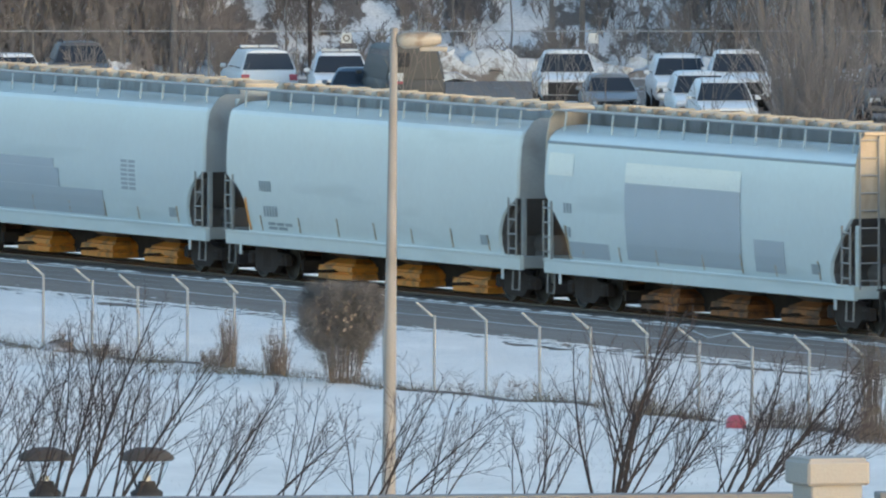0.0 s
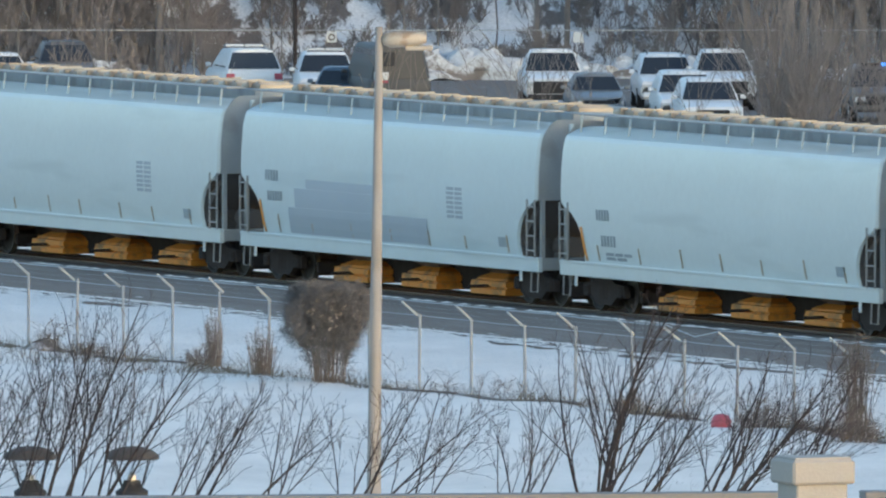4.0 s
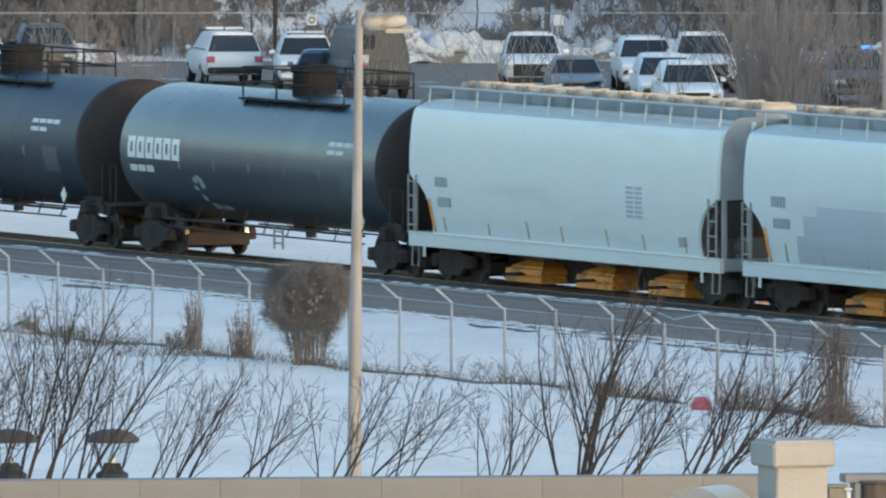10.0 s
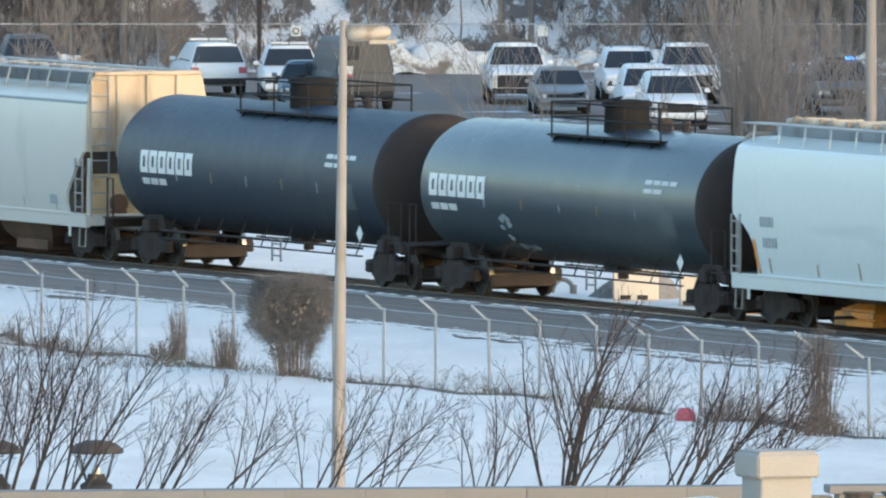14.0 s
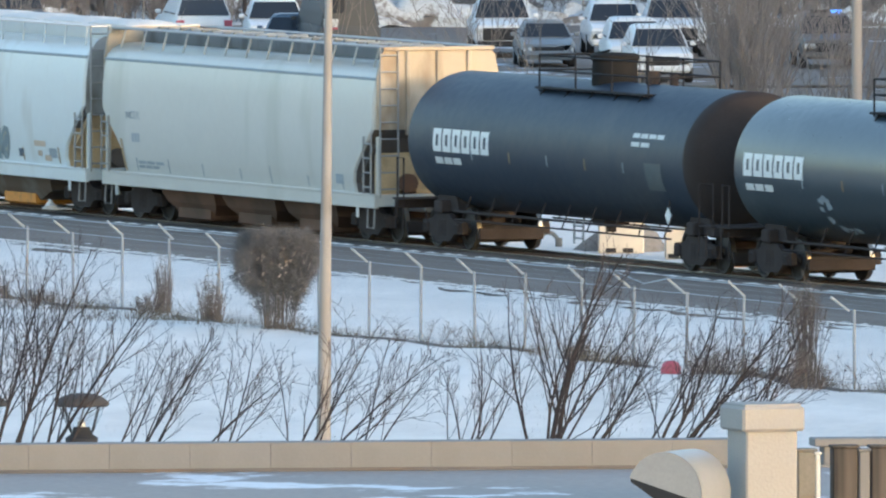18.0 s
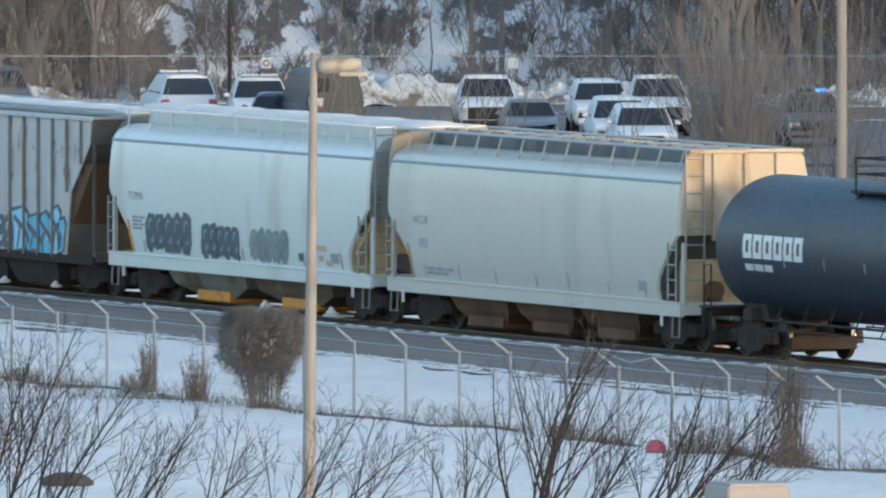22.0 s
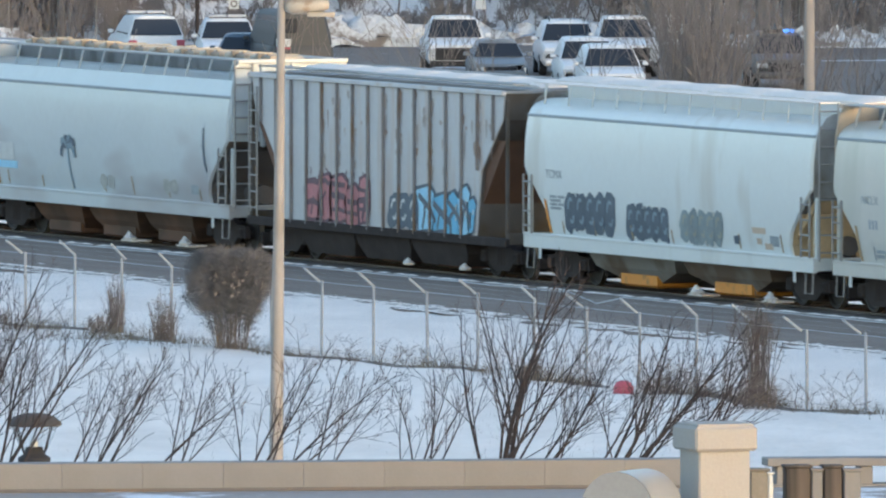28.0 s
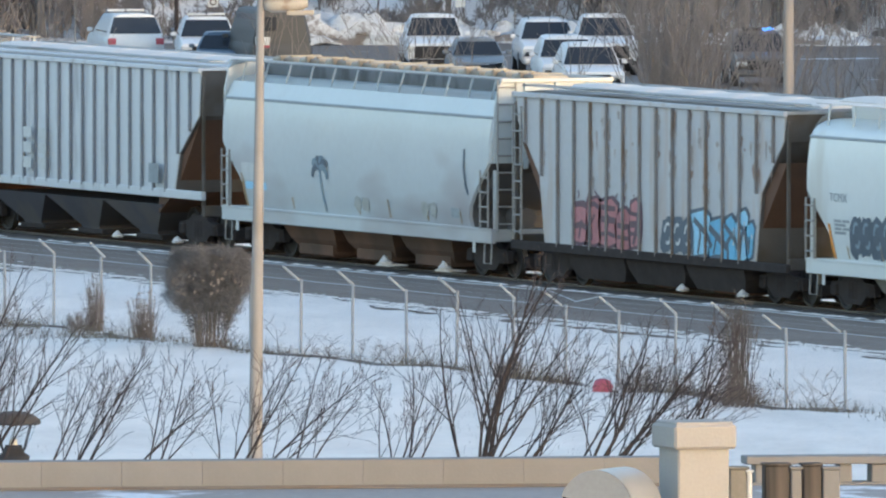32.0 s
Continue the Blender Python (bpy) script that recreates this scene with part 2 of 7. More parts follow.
# ---- mesh helpers ----
class MB:
    """Collects vertices and faces for one mesh."""

    def __init__(self):
        self.v, self.f, self.mi, self.cur = [], [], [], 0

    def add(self, vs, fs):
        o = len(self.v)
        self.v += [tuple(p) for p in vs]
        self.f += [tuple(i + o for i in q) for q in fs]
        self.mi += [self.cur] * len(fs)

    def box(self, x0, x1, y0, y1, z0, z1, ch=0.0, rot=0.0, shear=0.0):
        """Box with chamfered edges; rot turns it about z through its middle, shear leans its top along x."""
        cx, cy, cz = (x0 + x1) / 2, (y0 + y1) / 2, (z0 + z1) / 2
        h = (abs(x1 - x0) / 2, abs(y1 - y0) / 2, abs(z1 - z0) / 2)
        ca, sa = math.cos(rot), math.sin(rot)

        def place(p):
            return (cx + p[0] * ca - p[1] * sa + shear * p[2], cy + p[0] * sa + p[1] * ca, cz + p[2])

        if ch <= 0:
            vs = [place((sx * h[0], sy * h[1], sz * h[2])) for sx in (-1, 1) for sy in (-1, 1) for sz in (-1, 1)]
            self.add(vs, [(0, 1, 3, 2), (4, 6, 7, 5), (0, 4, 5, 1), (2, 3, 7, 6), (0, 2, 6, 4), (1, 5, 7, 3)])
            return
        c = min(ch, *(0.45 * k for k in h))
        idx, vs = {}, []
        for sx in (-1, 1):
            for sy in (-1, 1):
                for sz in (-1, 1):
                    for a in range(3):
                        s = (sx, sy, sz)
                        idx[s, a] = len(vs)
                        vs.append([s[k] * (h[k] - (0 if k == a else c)) for k in range(3)])
        fs = []
        for a in range(3):
            b, d = (a + 1) % 3, (a + 2) % 3
            for sg in (-1, 1):
                q = []
                for sb, sd in ((-1, -1), (1, -1), (1, 1), (-1, 1)):
                    s = [0, 0, 0]
                    s[a], s[b], s[d] = sg, sb, sd
                    q.append(idx[tuple(s), a])
                fs.append(q)
            for sb in (-1, 1):
                for sd in (-1, 1):
                    lo, hi = [0, 0, 0], [0, 0, 0]
                    lo[a], hi[a] = -1, 1
                    lo[b] = hi[b] = sb
                    lo[d] = hi[d] = sd
                    lo, hi = tuple(lo), tuple(hi)
                    fs.append([idx[lo, b], idx[hi, b], idx[hi, d], idx[lo, d]])
        for sx in (-1, 1):
            for sy in (-1, 1):
                for sz in (-1, 1):
                    fs.append([idx[(sx, sy, sz), k] for k in range(3)])
        out = []
        for q in fs:
            p = [Vector(vs[i]) for i in q]
            n = (p[1] - p[0]).cross(p[2] - p[0])
            m = sum(p, Vector())
            out.append(tuple(q) if n.dot(m) > 0 else tuple(reversed(q)))
        self.add([place(p) for p in vs], out)

    def tube(self, pts, radii, n=6, cap=True):
        """A tapered tube along points."""
        pts = [Vector(p) for p in pts]
        if not isinstance(radii, (list, tuple)):
            radii = [radii] * len(pts)
        vs, fs = [], []
        ref = None
        for i, p in enumerate(pts):
            d = (pts[min(i + 1, len(pts) - 1)] - pts[max(i - 1, 0)])
            d = d.normalized() if d.length > 1e-9 else Vector((0, 0, 1))
            if ref is None or abs(ref.dot(d)) > 0.95:
                ref = Vector((1, 0, 0)) if abs(d.x) < 0.8 else Vector((0, 1, 0))
            a = d.cross(ref).normalized()
            b = d.cross(a)
            for k in range(n):
                t = 2 * math.pi * k / n
                vs.append(p + (a * math.cos(t) + b * math.sin(t)) * radii[i])
        for i in range(len(pts) - 1):
            for k in range(n):
                fs.append((i * n + k, i * n + (k + 1) % n, (i + 1) * n + (k + 1) % n, (i + 1) * n + k))
        if cap:
            fs.append(tuple(range(n - 1, -1, -1)))
            fs.append(tuple((len(pts) - 1) * n + k for k in range(n)))
        self.add(vs, fs)

    def rings(self, rings, cap=True, close=True):
        """Skin between rings of equal length."""
        n = len(rings[0])
        vs = [p for r in rings for p in r]
        fs = []
        for i in range(len(rings) - 1):
            for k in range(n if close else n - 1):
                fs.append((i * n + k, i * n + (k + 1) % n, (i + 1) * n + (k + 1) % n, (i + 1) * n + k))
        if cap:
            fs.append(tuple(range(n - 1, -1, -1)))
            fs.append(tuple((len(rings) - 1) * n + k for k in range(n)))
        self.add(vs, fs)

    def prism(self, poly, y0, y1):
        """A polygon of (x, z) pushed from y0 to y1."""
        n = len(poly)
        vs = [(x, y0, z) for x, z in poly] + [(x, y1, z) for x, z in poly]
        fs = [tuple(range(n)), tuple(range(2 * n - 1, n - 1, -1))]
        fs += [(i + n, (i + 1) % n + n, (i + 1) % n, i) for i in range(n)]
        self.add(vs, fs)

    def mesh(self, name, mats, smooth=False):
        me = bpy.data.meshes.new(name)
        me.from_pydata(self.v, [], self.f)
        for m in (mats if isinstance(mats, (list, tuple)) else [mats]):
            me.materials.append(m)
        if any(self.mi):
            me.polygons.foreach_set("material_index", self.mi)
        if smooth:
            me.polygons.foreach_set("use_smooth", [True] * len(me.polygons))
            me.set_sharp_from_angle(angle=radians(smooth if smooth is not True else 40))
        me.update()
        return me


def part(name, mb, material, parent, label="", smooth=False, at=None):
    """Links collected geometry, or a ready mesh, as one mesh object under a thing or a part."""
    me = mb.mesh(name, material, smooth) if isinstance(mb, MB) else mb
    ob = new(name, me)
    ob.parent = parent
    if at is not None:
        ob.matrix_basis = at if isinstance(at, Matrix) else Matrix.Translation(at)
    return tagged(ob, label)


def thing(name, at, label, category, group="", kind=""):
    ob = new(name)
    ob.empty_display_size = 0.3
    ob.matrix_basis = at if isinstance(at, Matrix) else Matrix.Translation(at)
    return tagged(ob, label, category, group, kind)


def view_point(u, v, z):
    """A place u metres to the right of the first line of sight and v metres out along it."""
    p = EYE + RIGHT * u + AHEAD * v
    return Vector((p.x, p.y, z))


def smooth_step(a, b, x):
    t = max(0.0, min(1.0, (x - a) / (b - a)))
    return t * t * (3 - 2 * t)


# ---- ground ----
LOT_Z = -2.3


def depth_of(x, y):
    return (x - EYE.x) * AHEAD.x + (y - EYE.y) * AHEAD.y


def side_of(x, y):
    return (x - EYE.x) * RIGHT.x + (y - EYE.y) * RIGHT.y


def ground_z(x, y):
    v = depth_of(x, y)
    z = LOT_Z * smooth_step(5.0, 24.0, y)
    if v > 703:
        d = v - 703
        z += 0.30 * d * smooth_step(0, 14, d) if d < 130 else 39.0
        if d < 200:
            z += smooth_step(0, 10, d) * 0.7 * noise.noise(Vector((x * 0.09, y * 0.09, 0)))
    # Unseen spur off to the right, added to shade the lot.
    z += 13.2 * smooth_step(46, 72, side_of(x, y)) * smooth_step(495, 545, v)
    z -= 0.34 * (1 - (smooth_step(2.4, 4.4, -y) if y < 0 else smooth_step(6.0, 9.0, y)))
    # the road is cut a little into the snow
    if -12 < y < -2:
        z -= 0.13 * smooth_step(-9.25, -8.35, y) * (1 - smooth_step(-3.2, -2.2, y))
    # a bank of snow along the foot of the fence
    if -40 < y < -2:
        z += (0.10 * noise.noise(Vector((x * 0.25, y * 0.25, 3))) + 0.03) * smooth_step(-2, -9.5, y)
        z += 0.12 * math.exp(-((y + 21.6) / 1.0) ** 2) * (0.6 + 0.8 * noise.noise(Vector((x * 0.3, 7, 0))))
    return z


def ground_sheet():
    us = [-4500, -1500, -500, -200, -100, -60] + [-40 + 1.0 * i for i in range(81)] + [44, 48, 52, 56, 60, 64, 68, 72, 80, 100, 200, 500, 1500, 4500]
    vs = [-1500, -300, 0, 100, 200, 260] + [300 + 4 * i for i in range(25)] + [400 + 1.2 * i for i in range(75)] + \
         [490 + 6 * i for i in range(36)] + [706 + 2.5 * i for i in range(60)] + [880, 1000, 1300, 2000, 4500]
    mb = MB()
    pts = []
    for v in vs:
        for u in us:
            p = EYE + RIGHT * u + AHEAD * v
            pts.append((p.x, p.y, ground_z(p.x, p.y)))
    n = len(us)
    mb.v = pts
    for i in range(len(vs) - 1):
        for k in range(n - 1):
            mb.f.append((i * n + k, i * n + k + 1, (i + 1) * n + k + 1, (i + 1) * n + k))
            mb.mi.append(1 if vs[i] >= 702 else 0)
    ob = new("ground", mb.mesh("ground", [SNOW, HILL], smooth=True))
    return tagged(ob, "snow-covered flat ground rising to a brushy snowy hillside", "ground", kind="structure")


ground_sheet()


def ragged_strip(name, y0, y1, x0, x1, step, rag0, rag1, z, material, label, category, seed):
    """A strip along the track with uneven edges."""
    rng = random.Random(seed)
    mb = MB()
    n = int((x1 - x0) / step)
    for i in range(n + 1):
        x = x0 + i * step
        a = y0 + rag0 * (noise.noise(Vector((x * 0.35, seed, 0))) + 0.7 * noise.noise(Vector((x * 1.3, seed, 5))) + 0.5 * noise.noise(Vector((x * 4.0, seed, 8))))
        b = y1 + rag1 * noise.noise(Vector((x * 0.4, seed, 9)))
        mb.v += [(x, a, z - 0.05), (x, a + 0.06, z), (x, (a + b) / 2, z + 0.01), (x, b, z)]
        if i:
            o = 4 * i
            for k in range(3):
                mb.f.append((o - 4 + k, o + k, o + k + 1, o - 3 + k))
                mb.mi.append(0)
    ob = new(name, mb.mesh(name, material, smooth=True))
    return tagged(ob, label, category, kind="structure")


ragged_strip("road", -9.42, -2.0, -260, 140, 0.14, 0.60, 0.25, 0.0, ROADM, "grey gravel service road beside the railway track", "road", 3)



def road_snow():
    """Thin streaks of snow drifted over the near edge of the road, past counting."""
    rng = random.Random(17)
    mb = MB()
    for i in range(1500):
        x, e = rng.uniform(-30, 90), abs(rng.gauss(0, 0.75))
        y = -9.30 + 0.75 * e + 0.3 * noise.noise(Vector((x * 0.5, 3, 0)))
        l, w = rng.uniform(0.15, 0.8) / (1 + e), rng.uniform(0.05, 0.20) / (1 + 0.6 * e)
        n = 9
        ring = [(x + l * rng.uniform(0.7, 1.2) * math.cos(2 * math.pi * k / n), y + w * rng.uniform(0.5, 1.3) * math.sin(2 * math.pi * k / n)) for k in range(n)]
        mb.add([(x, y, 0.024)] + [(a, b, 0.012) for a, b in ring], [(0, 1 + k, 1 + (k + 1) % n) for k in range(n)])
    # a broken ridge of snow left along the road
    for i in range(700):
        x = -30 + 120 * i / 700 + rng.uniform(-0.1, 0.1)
        if noise.noise(Vector((x * 0.21, 11, 0))) < -0.22:
            continue
        y = -8.4 + 0.10 * noise.noise(Vector((x * 0.3, 5, 0)))
        l, w, n = rng.uniform(0.10, 0.26), rng.uniform(0.05, 0.13), 7
        ring = [(x + l * rng.uniform(0.7, 1.2) * math.cos(2 * math.pi * k / n), y + w * rng.uniform(0.5, 1.3) * math.sin(2 * math.pi * k / n)) for k in range(n)]
        mb.add([(x, y, 0.045)] + [(a, b, 0.012) for a, b in ring], [(0, 1 + k, 1 + (k + 1) % n) for k in range(n)])
    # short dashes of snow beside the near rail
    for i in range(170):
        x = -60 + 0.9 * i + rng.uniform(-0.3, 0.3)
        if noise.noise(Vector((x * 0.3, 21, 0))) < -0.26:
            continue
        l, w, n = rng.uniform(0.35, 0.75), rng.uniform(0.08, 0.16), 9
        ring = [(x + l * rng.uniform(0.7, 1.2) * math.cos(2 * math.pi * k / n), -2.35 + w * rng.uniform(0.6, 1.0) * math.sin(2 * math.pi * k / n)) for k in range(n)]
        mb.add([(x, -2.35, 0.050)] + [(a, b, 0.018) for a, b in ring], [(0, 1 + k, 1 + (k + 1) % n) for k in range(n)])
    ob = new("snow_streaks", mb.mesh("snow_streaks", SNOW))
    tagged(ob, "thin streaks of drifted snow on the road edge", "snow", kind="stuff")


road_snow()


def track():
    """Ballast bed, ties and rails; the train stands on it."""
    mb = MB()
    row = ((-2.9, 0.0), (-0.87, -0.045), (-0.80, -0.09), (0.80, -0.09), (1.5, -0.09), (1.9, -0.30))
    for i in range(0, 401):
        x = -260 + 1.0 * i
        mb.v += [(x, y, z + 0.02 * noise.noise(Vector((x * 0.9, y * 2, 6)))) for y, z in row]
        if i:
            o = 6 * i
            for k in range(5):
                mb.f.append((o - 6 + k, o + k, o + k + 1, o - 5 + k))
                mb.mi.append(0)
    tagged(new("ballast", mb.mesh("ballast", BALLAST)), "dark crushed-stone ballast bed under the track", "ballast", kind="structure")
    tr = thing("railway_track", (0, 0, 0), "steel railway track on dark wooden ties in ballast", "track", kind="structure")
    for y in (-0.75, 0.75):
        r = MB()
        prof = [(-0.07, -0.17), (0.07, -0.17), (0.012, -0.14), (0.012, -0.05), (0.036, -0.035), (0.036, 0.0), (-0.036, 0.0), (-0.036, -0.035), (-0.012, -0.05), (-0.012, -0.14)]
        r.rings([[(x, y + a, z) for a, z in prof] for x in (-260, 140)])
        ra = part("rail", r, RAILM, tr)
        r = MB()
        r.box(-260, 140, y - 0.028, y + 0.028, -0.001, 0.003)
        part("polished_head", r, STEEL, ra, "polished steel rail head")
    tie = MB()
    tie.box(-0.11, 0.11, -1.3, 1.3, -0.22, -0.065, 0.015)
    me = tie.mesh("tie", TIE)
    for i in range(200):
        part("tie", me, TIE, tr, at=(-66 + 0.55 * i, 0, 0))


track()


def lot():
    rng = random.Random(8)
    mb = MB()
    us = [-30 + 3 * i for i in range(28)]
    vs = [598 + 4 * i for i in range(27)]
    for v in vs:
        for u in us:
            p = view_point(u, v, 0)
            mb.v.append((p.x, p.y, LOT_Z + 0.05))
    n = len(us)
    for i in range(len(vs) - 1):
        for k in range(n - 1):
            mb.f.append((i * n + k, i * n + k + 1, (i + 1) * n + k + 1, (i + 1) * n + k))
            mb.mi.append(0)
    tagged(new("parking_lot", mb.mesh("parking_lot", ASPHALT)), "wet dark asphalt parking lot with patches of snow", "parking lot", kind="structure")


lot()


# ---- the train ----
CACHE = {}
ENDTAN = mat("end_cream", (0.50, 0.425, 0.33), 0.6, var=0.12, scale=1.5, dirt=(0.34, 0.26, 0.18), dirt_amt=0.35, dirt_scale=1.2, dirt_stretch=(1, 1, 0.4))
BROWNDARK = mat("dark_brown_end", (0.125, 0.11, 0.10), 0.8, var=0.2, scale=1.5, dirt=(0.09, 0.07, 0.05), dirt_amt=0.5)
GRIMESHADE = mat("grime_and_shade", (0.33, 0.345, 0.35), 0.7, var=0.15, scale=1.5, dirt=(0.20, 0.19, 0.17), dirt_amt=0.4)
# Tan with warm sunlight put into it, for two cars' ends.
SUNSLOPE = mat("slope_sheet_painted_sun", (0.62, 0.47, 0.28), 0.75, var=0.2, scale=1.5, dirt=(0.22, 0.16, 0.10), dirt_amt=0.4)
# Ribs darkened to hold their shadow lines, with some rust.
RIBSHADE = mat("rib_shade_rust", (0.24, 0.225, 0.225), 0.7, var=0.15, scale=2, dirt=(0.20, 0.14, 0.10), dirt_amt=0.4)
# Dark greys that put the running boards' shade onto the coaming.
COAMDARK = mat("coaming_painted_shade_dark", (0.20, 0.22, 0.24), 0.7, var=0.2, scale=1.5, dirt=(0.12, 0.13, 0.14), dirt_amt=0.4, dirt_stretch=(2, 1, 1))
COAMING = mat("coaming_painted_shade", (0.33, 0.37, 0.40), 0.7, var=0.2, scale=1.5, dirt=(0.22, 0.24, 0.25), dirt_amt=0.4, dirt_stretch=(2, 1, 1))
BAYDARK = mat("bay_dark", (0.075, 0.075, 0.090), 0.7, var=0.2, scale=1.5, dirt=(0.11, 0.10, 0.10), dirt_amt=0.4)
# Cool rib grey, darkened for the shadow lines beside each rib.
RIBCOOL = mat("rib_cool_shade", (0.22, 0.23, 0.26), 0.6, var=0.12, scale=2)


def cached(key, make):
    if key not in CACHE:
        CACHE[key] = make()
    return CACHE[key]


def wheelset_mesh():
    mb = MB()
    mb.tube([(0, -0.95, 0), (0, 0.95, 0)], 0.085, 10)
    for s in (-1, 1):
        prof = [(0.10, 0.66), (0.36, 0.70), (0.40, 0.685), (0.475, 0.685), (0.46, 0.81), (0.40, 0.815), (0.36, 0.77), (0.14, 0.79), (0.12, 0.84)]
        rs = [[(r * math.cos(2 * math.pi * k / 24), s * y, r * math.sin(2 * math.pi * k / 24)) for k in range(24)] for r, y in prof]
        mb.rings(rs if s > 0 else [list(reversed(r)) for r in rs])
        mb.cur = 1
        rs = [[(r * math.cos(2 * math.pi * k / 24), s * y, r * math.sin(2 * math.pi * k / 24)) for k in range(24)] for r, y in ((0.472, 0.69), (0.479, 0.70), (0.468, 0.80))]
        mb.rings(rs if s > 0 else [list(reversed(r)) for r in rs], cap=False)
        mb.cur = 0
        mb.tube([(0, s * 0.90, 0), (0, s * 1.12, 0)], [0.13, 0.11], 10)
        mb.box(-0.08, 0.08, s * 1.12 - 0.01, s * 1.12 + 0.012, -0.02, 0.02)
    return mb.mesh("wheelset", [STEELDARK, STEEL], smooth=True)


STEELDARK = mat("wheel_steel", (0.040, 0.035, 0.033), 0.6, metal=0.2, var=0.25, scale=4)


def side_frame_mesh():
    mb = MB()
    poly = [(-1.15, 0.36), (-1.1, 0.62), (-0.62, 0.66), (-0.35, 0.80), (0.35, 0.80), (0.62, 0.66), (1.1, 0.62), (1.15, 0.36), (0.72, 0.38), (0.42, 0.18), (-0.42, 0.18), (-0.72, 0.38)]
    mb.prism(poly, -0.07, 0.07)
    for dx in (-0.16, 0.0, 0.16):
        mb.tube([(dx, -0.02, 0.30), (dx, -0.02, 0.66)], 0.075, 8)
    for s in (-1, 1):
        mb.box(s * 0.89 - 0.15, s * 0.89 + 0.15, -0.13, 0.13, 0.34, 0.60, 0.04)
    return mb.mesh("side_frame", TRUCKM)


def bolster_mesh():
    mb = MB()
    mb.box(-0.2, 0.2, -1.05, 1.05, 0.42, 0.72, 0.05)
    mb.tube([(0, 0, 0.7), (0, 0, 0.86)], 0.25, 12)
    for s in (-1, 1):
        mb.box(-0.55, 0.55, s * 0.78 - 0.04, s * 0.78 + 0.04, 0.30, 0.42, 0.02)
    return mb.mesh("truck", TRUCKM)


def beam_mesh():
    mb = MB()
    mb.box(-0.05, 0.05, -0.79, 0.79, 0.24, 0.51, 0.03)
    return mb.mesh("brake_beam", TRUCKM)


def plank_mesh():
    mb = MB()
    mb.box(-0.30, 0.30, -0.90, 0.90, 0.14, 0.30, 0.04)
    return mb.mesh("spring_plank", TRUCKM)


WHEELSETS = []


def bogie(car, x):
    """One truck: bolster with two side frames and two turning wheelsets."""
    tr = part("truck", cached("bolster", bolster_mesh), TRUCKM, car, "black cast-steel truck", at=(x, 0, 0))
    for y in (-1.0, 1.0):
        part("side_frame", cached("frame", side_frame_mesh), TRUCKM, tr, at=(0, y, 0))
    part("spring_plank", cached("plank", plank_mesh), TRUCKM, tr)
    for dx in (-1.40, -0.38, 0.38, 1.40):
        part("brake_beam", cached("beam", beam_mesh), TRUCKM, tr, at=(dx, 0, 0))
    for dx in (-0.89, 0.89):
        w = part("wheelset", cached("wheels", wheelset_mesh), STEELDARK, tr, "worn steel wheelset", at=(dx, 0, 0.475))
        WHEELSETS.append((w, dx))
    return tr


def coupler_mesh():
    mb = MB()
    mb.box(-0.55, 0.25, -0.1, 0.1, 0.72, 0.95, 0.03)
    mb.box(0.2, 0.42, -0.16, 0.16, 0.68, 0.99, 0.06)
    mb.tube([(0.1, -0.35, 0.75), (0.2, -0.36, 0.45), (0.35, -0.3, 0.3)], 0.03, 6)
    return mb.mesh("coupler", TRUCKM)


def coupler(car, x, sign):
    m = Matrix.Translation((x, 0, 0)) @ pose(0, 0, 0, 0, 0, 0 if sign > 0 else 180)
    part("coupler", cached("coupler", coupler_mesh), TRUCKM, car, at=m)


def ladder_mesh(w, z0, z1, n):
    """Ladder in the xz plane, w wide."""
    mb = MB()
    for s in (-1, 1):
        mb.box(s * w / 2 - 0.016, s * w / 2 + 0.016, -0.022, 0.022, z0, z1, 0.006)
    for i in range(n):
        z = z0 + (i + 0.5) * (z1 - z0) / n
        mb.tube([(-w / 2, 0, z), (w / 2, 0, z)], 0.02, 6)
    return mb.mesh("ladder", LADDER)


def ladder(parent, x, y, z0, z1, n, turn=0, w=0.44):
    part("ladder", cached(("lad", w, z0, z1, n), lambda: ladder_mesh(w, z0, z1, n)), LADDER, parent,
         at=Matrix.Translation((x, y, 0)) @ pose(0, 0, 0, 0, 0, turn))


def side_y(prof, z):
    """Half-width of the side at a height, from (z, half-width, half-length) rings."""
    for (z0, w0, _), (z1, w1, _) in zip(prof, prof[1:]):
        if z0 <= z <= z1:
            return w0 + (w1 - w0) * (z - z0) / (z1 - z0)
    return prof[-1][1]


def decal(car, name, x0, x1, z0, z1, prof, material, label="", slant=0.0, lift=0.012):
    """A thin painted mark that follows the near side's curve."""
    mb = MB()
    n = max(1, math.ceil((z1 - z0) / 0.09))
    vs = []
    for i in range(n + 1):
        z = z0 + (z1 - z0) * i / n
        y = -side_y(prof, z) - lift
        k = slant * (z - z0)
        vs += [(x0 + k, y, z), (x1 + k, y, z)]
    mb.add(vs, [(2 * i, 2 * i + 1, 2 * i + 3, 2 * i + 2) for i in range(n)])
    return part(name, mb, material, car, label)


def decal_poly(car, name, poly, prof, material, label="", lift=0.014):
    """A thin painted shape given by (x, z) corners on the near side."""
    mb = MB()
    cx, cz = sum(p[0] for p in poly) / len(poly), sum(p[1] for p in poly) / len(poly)
    vs = [(cx, -side_y(prof, cz) - lift, cz)] + [(x, -side_y(prof, z) - lift, z) for x, z in poly]
    n = len(poly)
    mb.add(vs, [(0, 1 + i, 1 + (i + 1) % n) for i in range(n)])
    return part(name, mb, material, car, label)


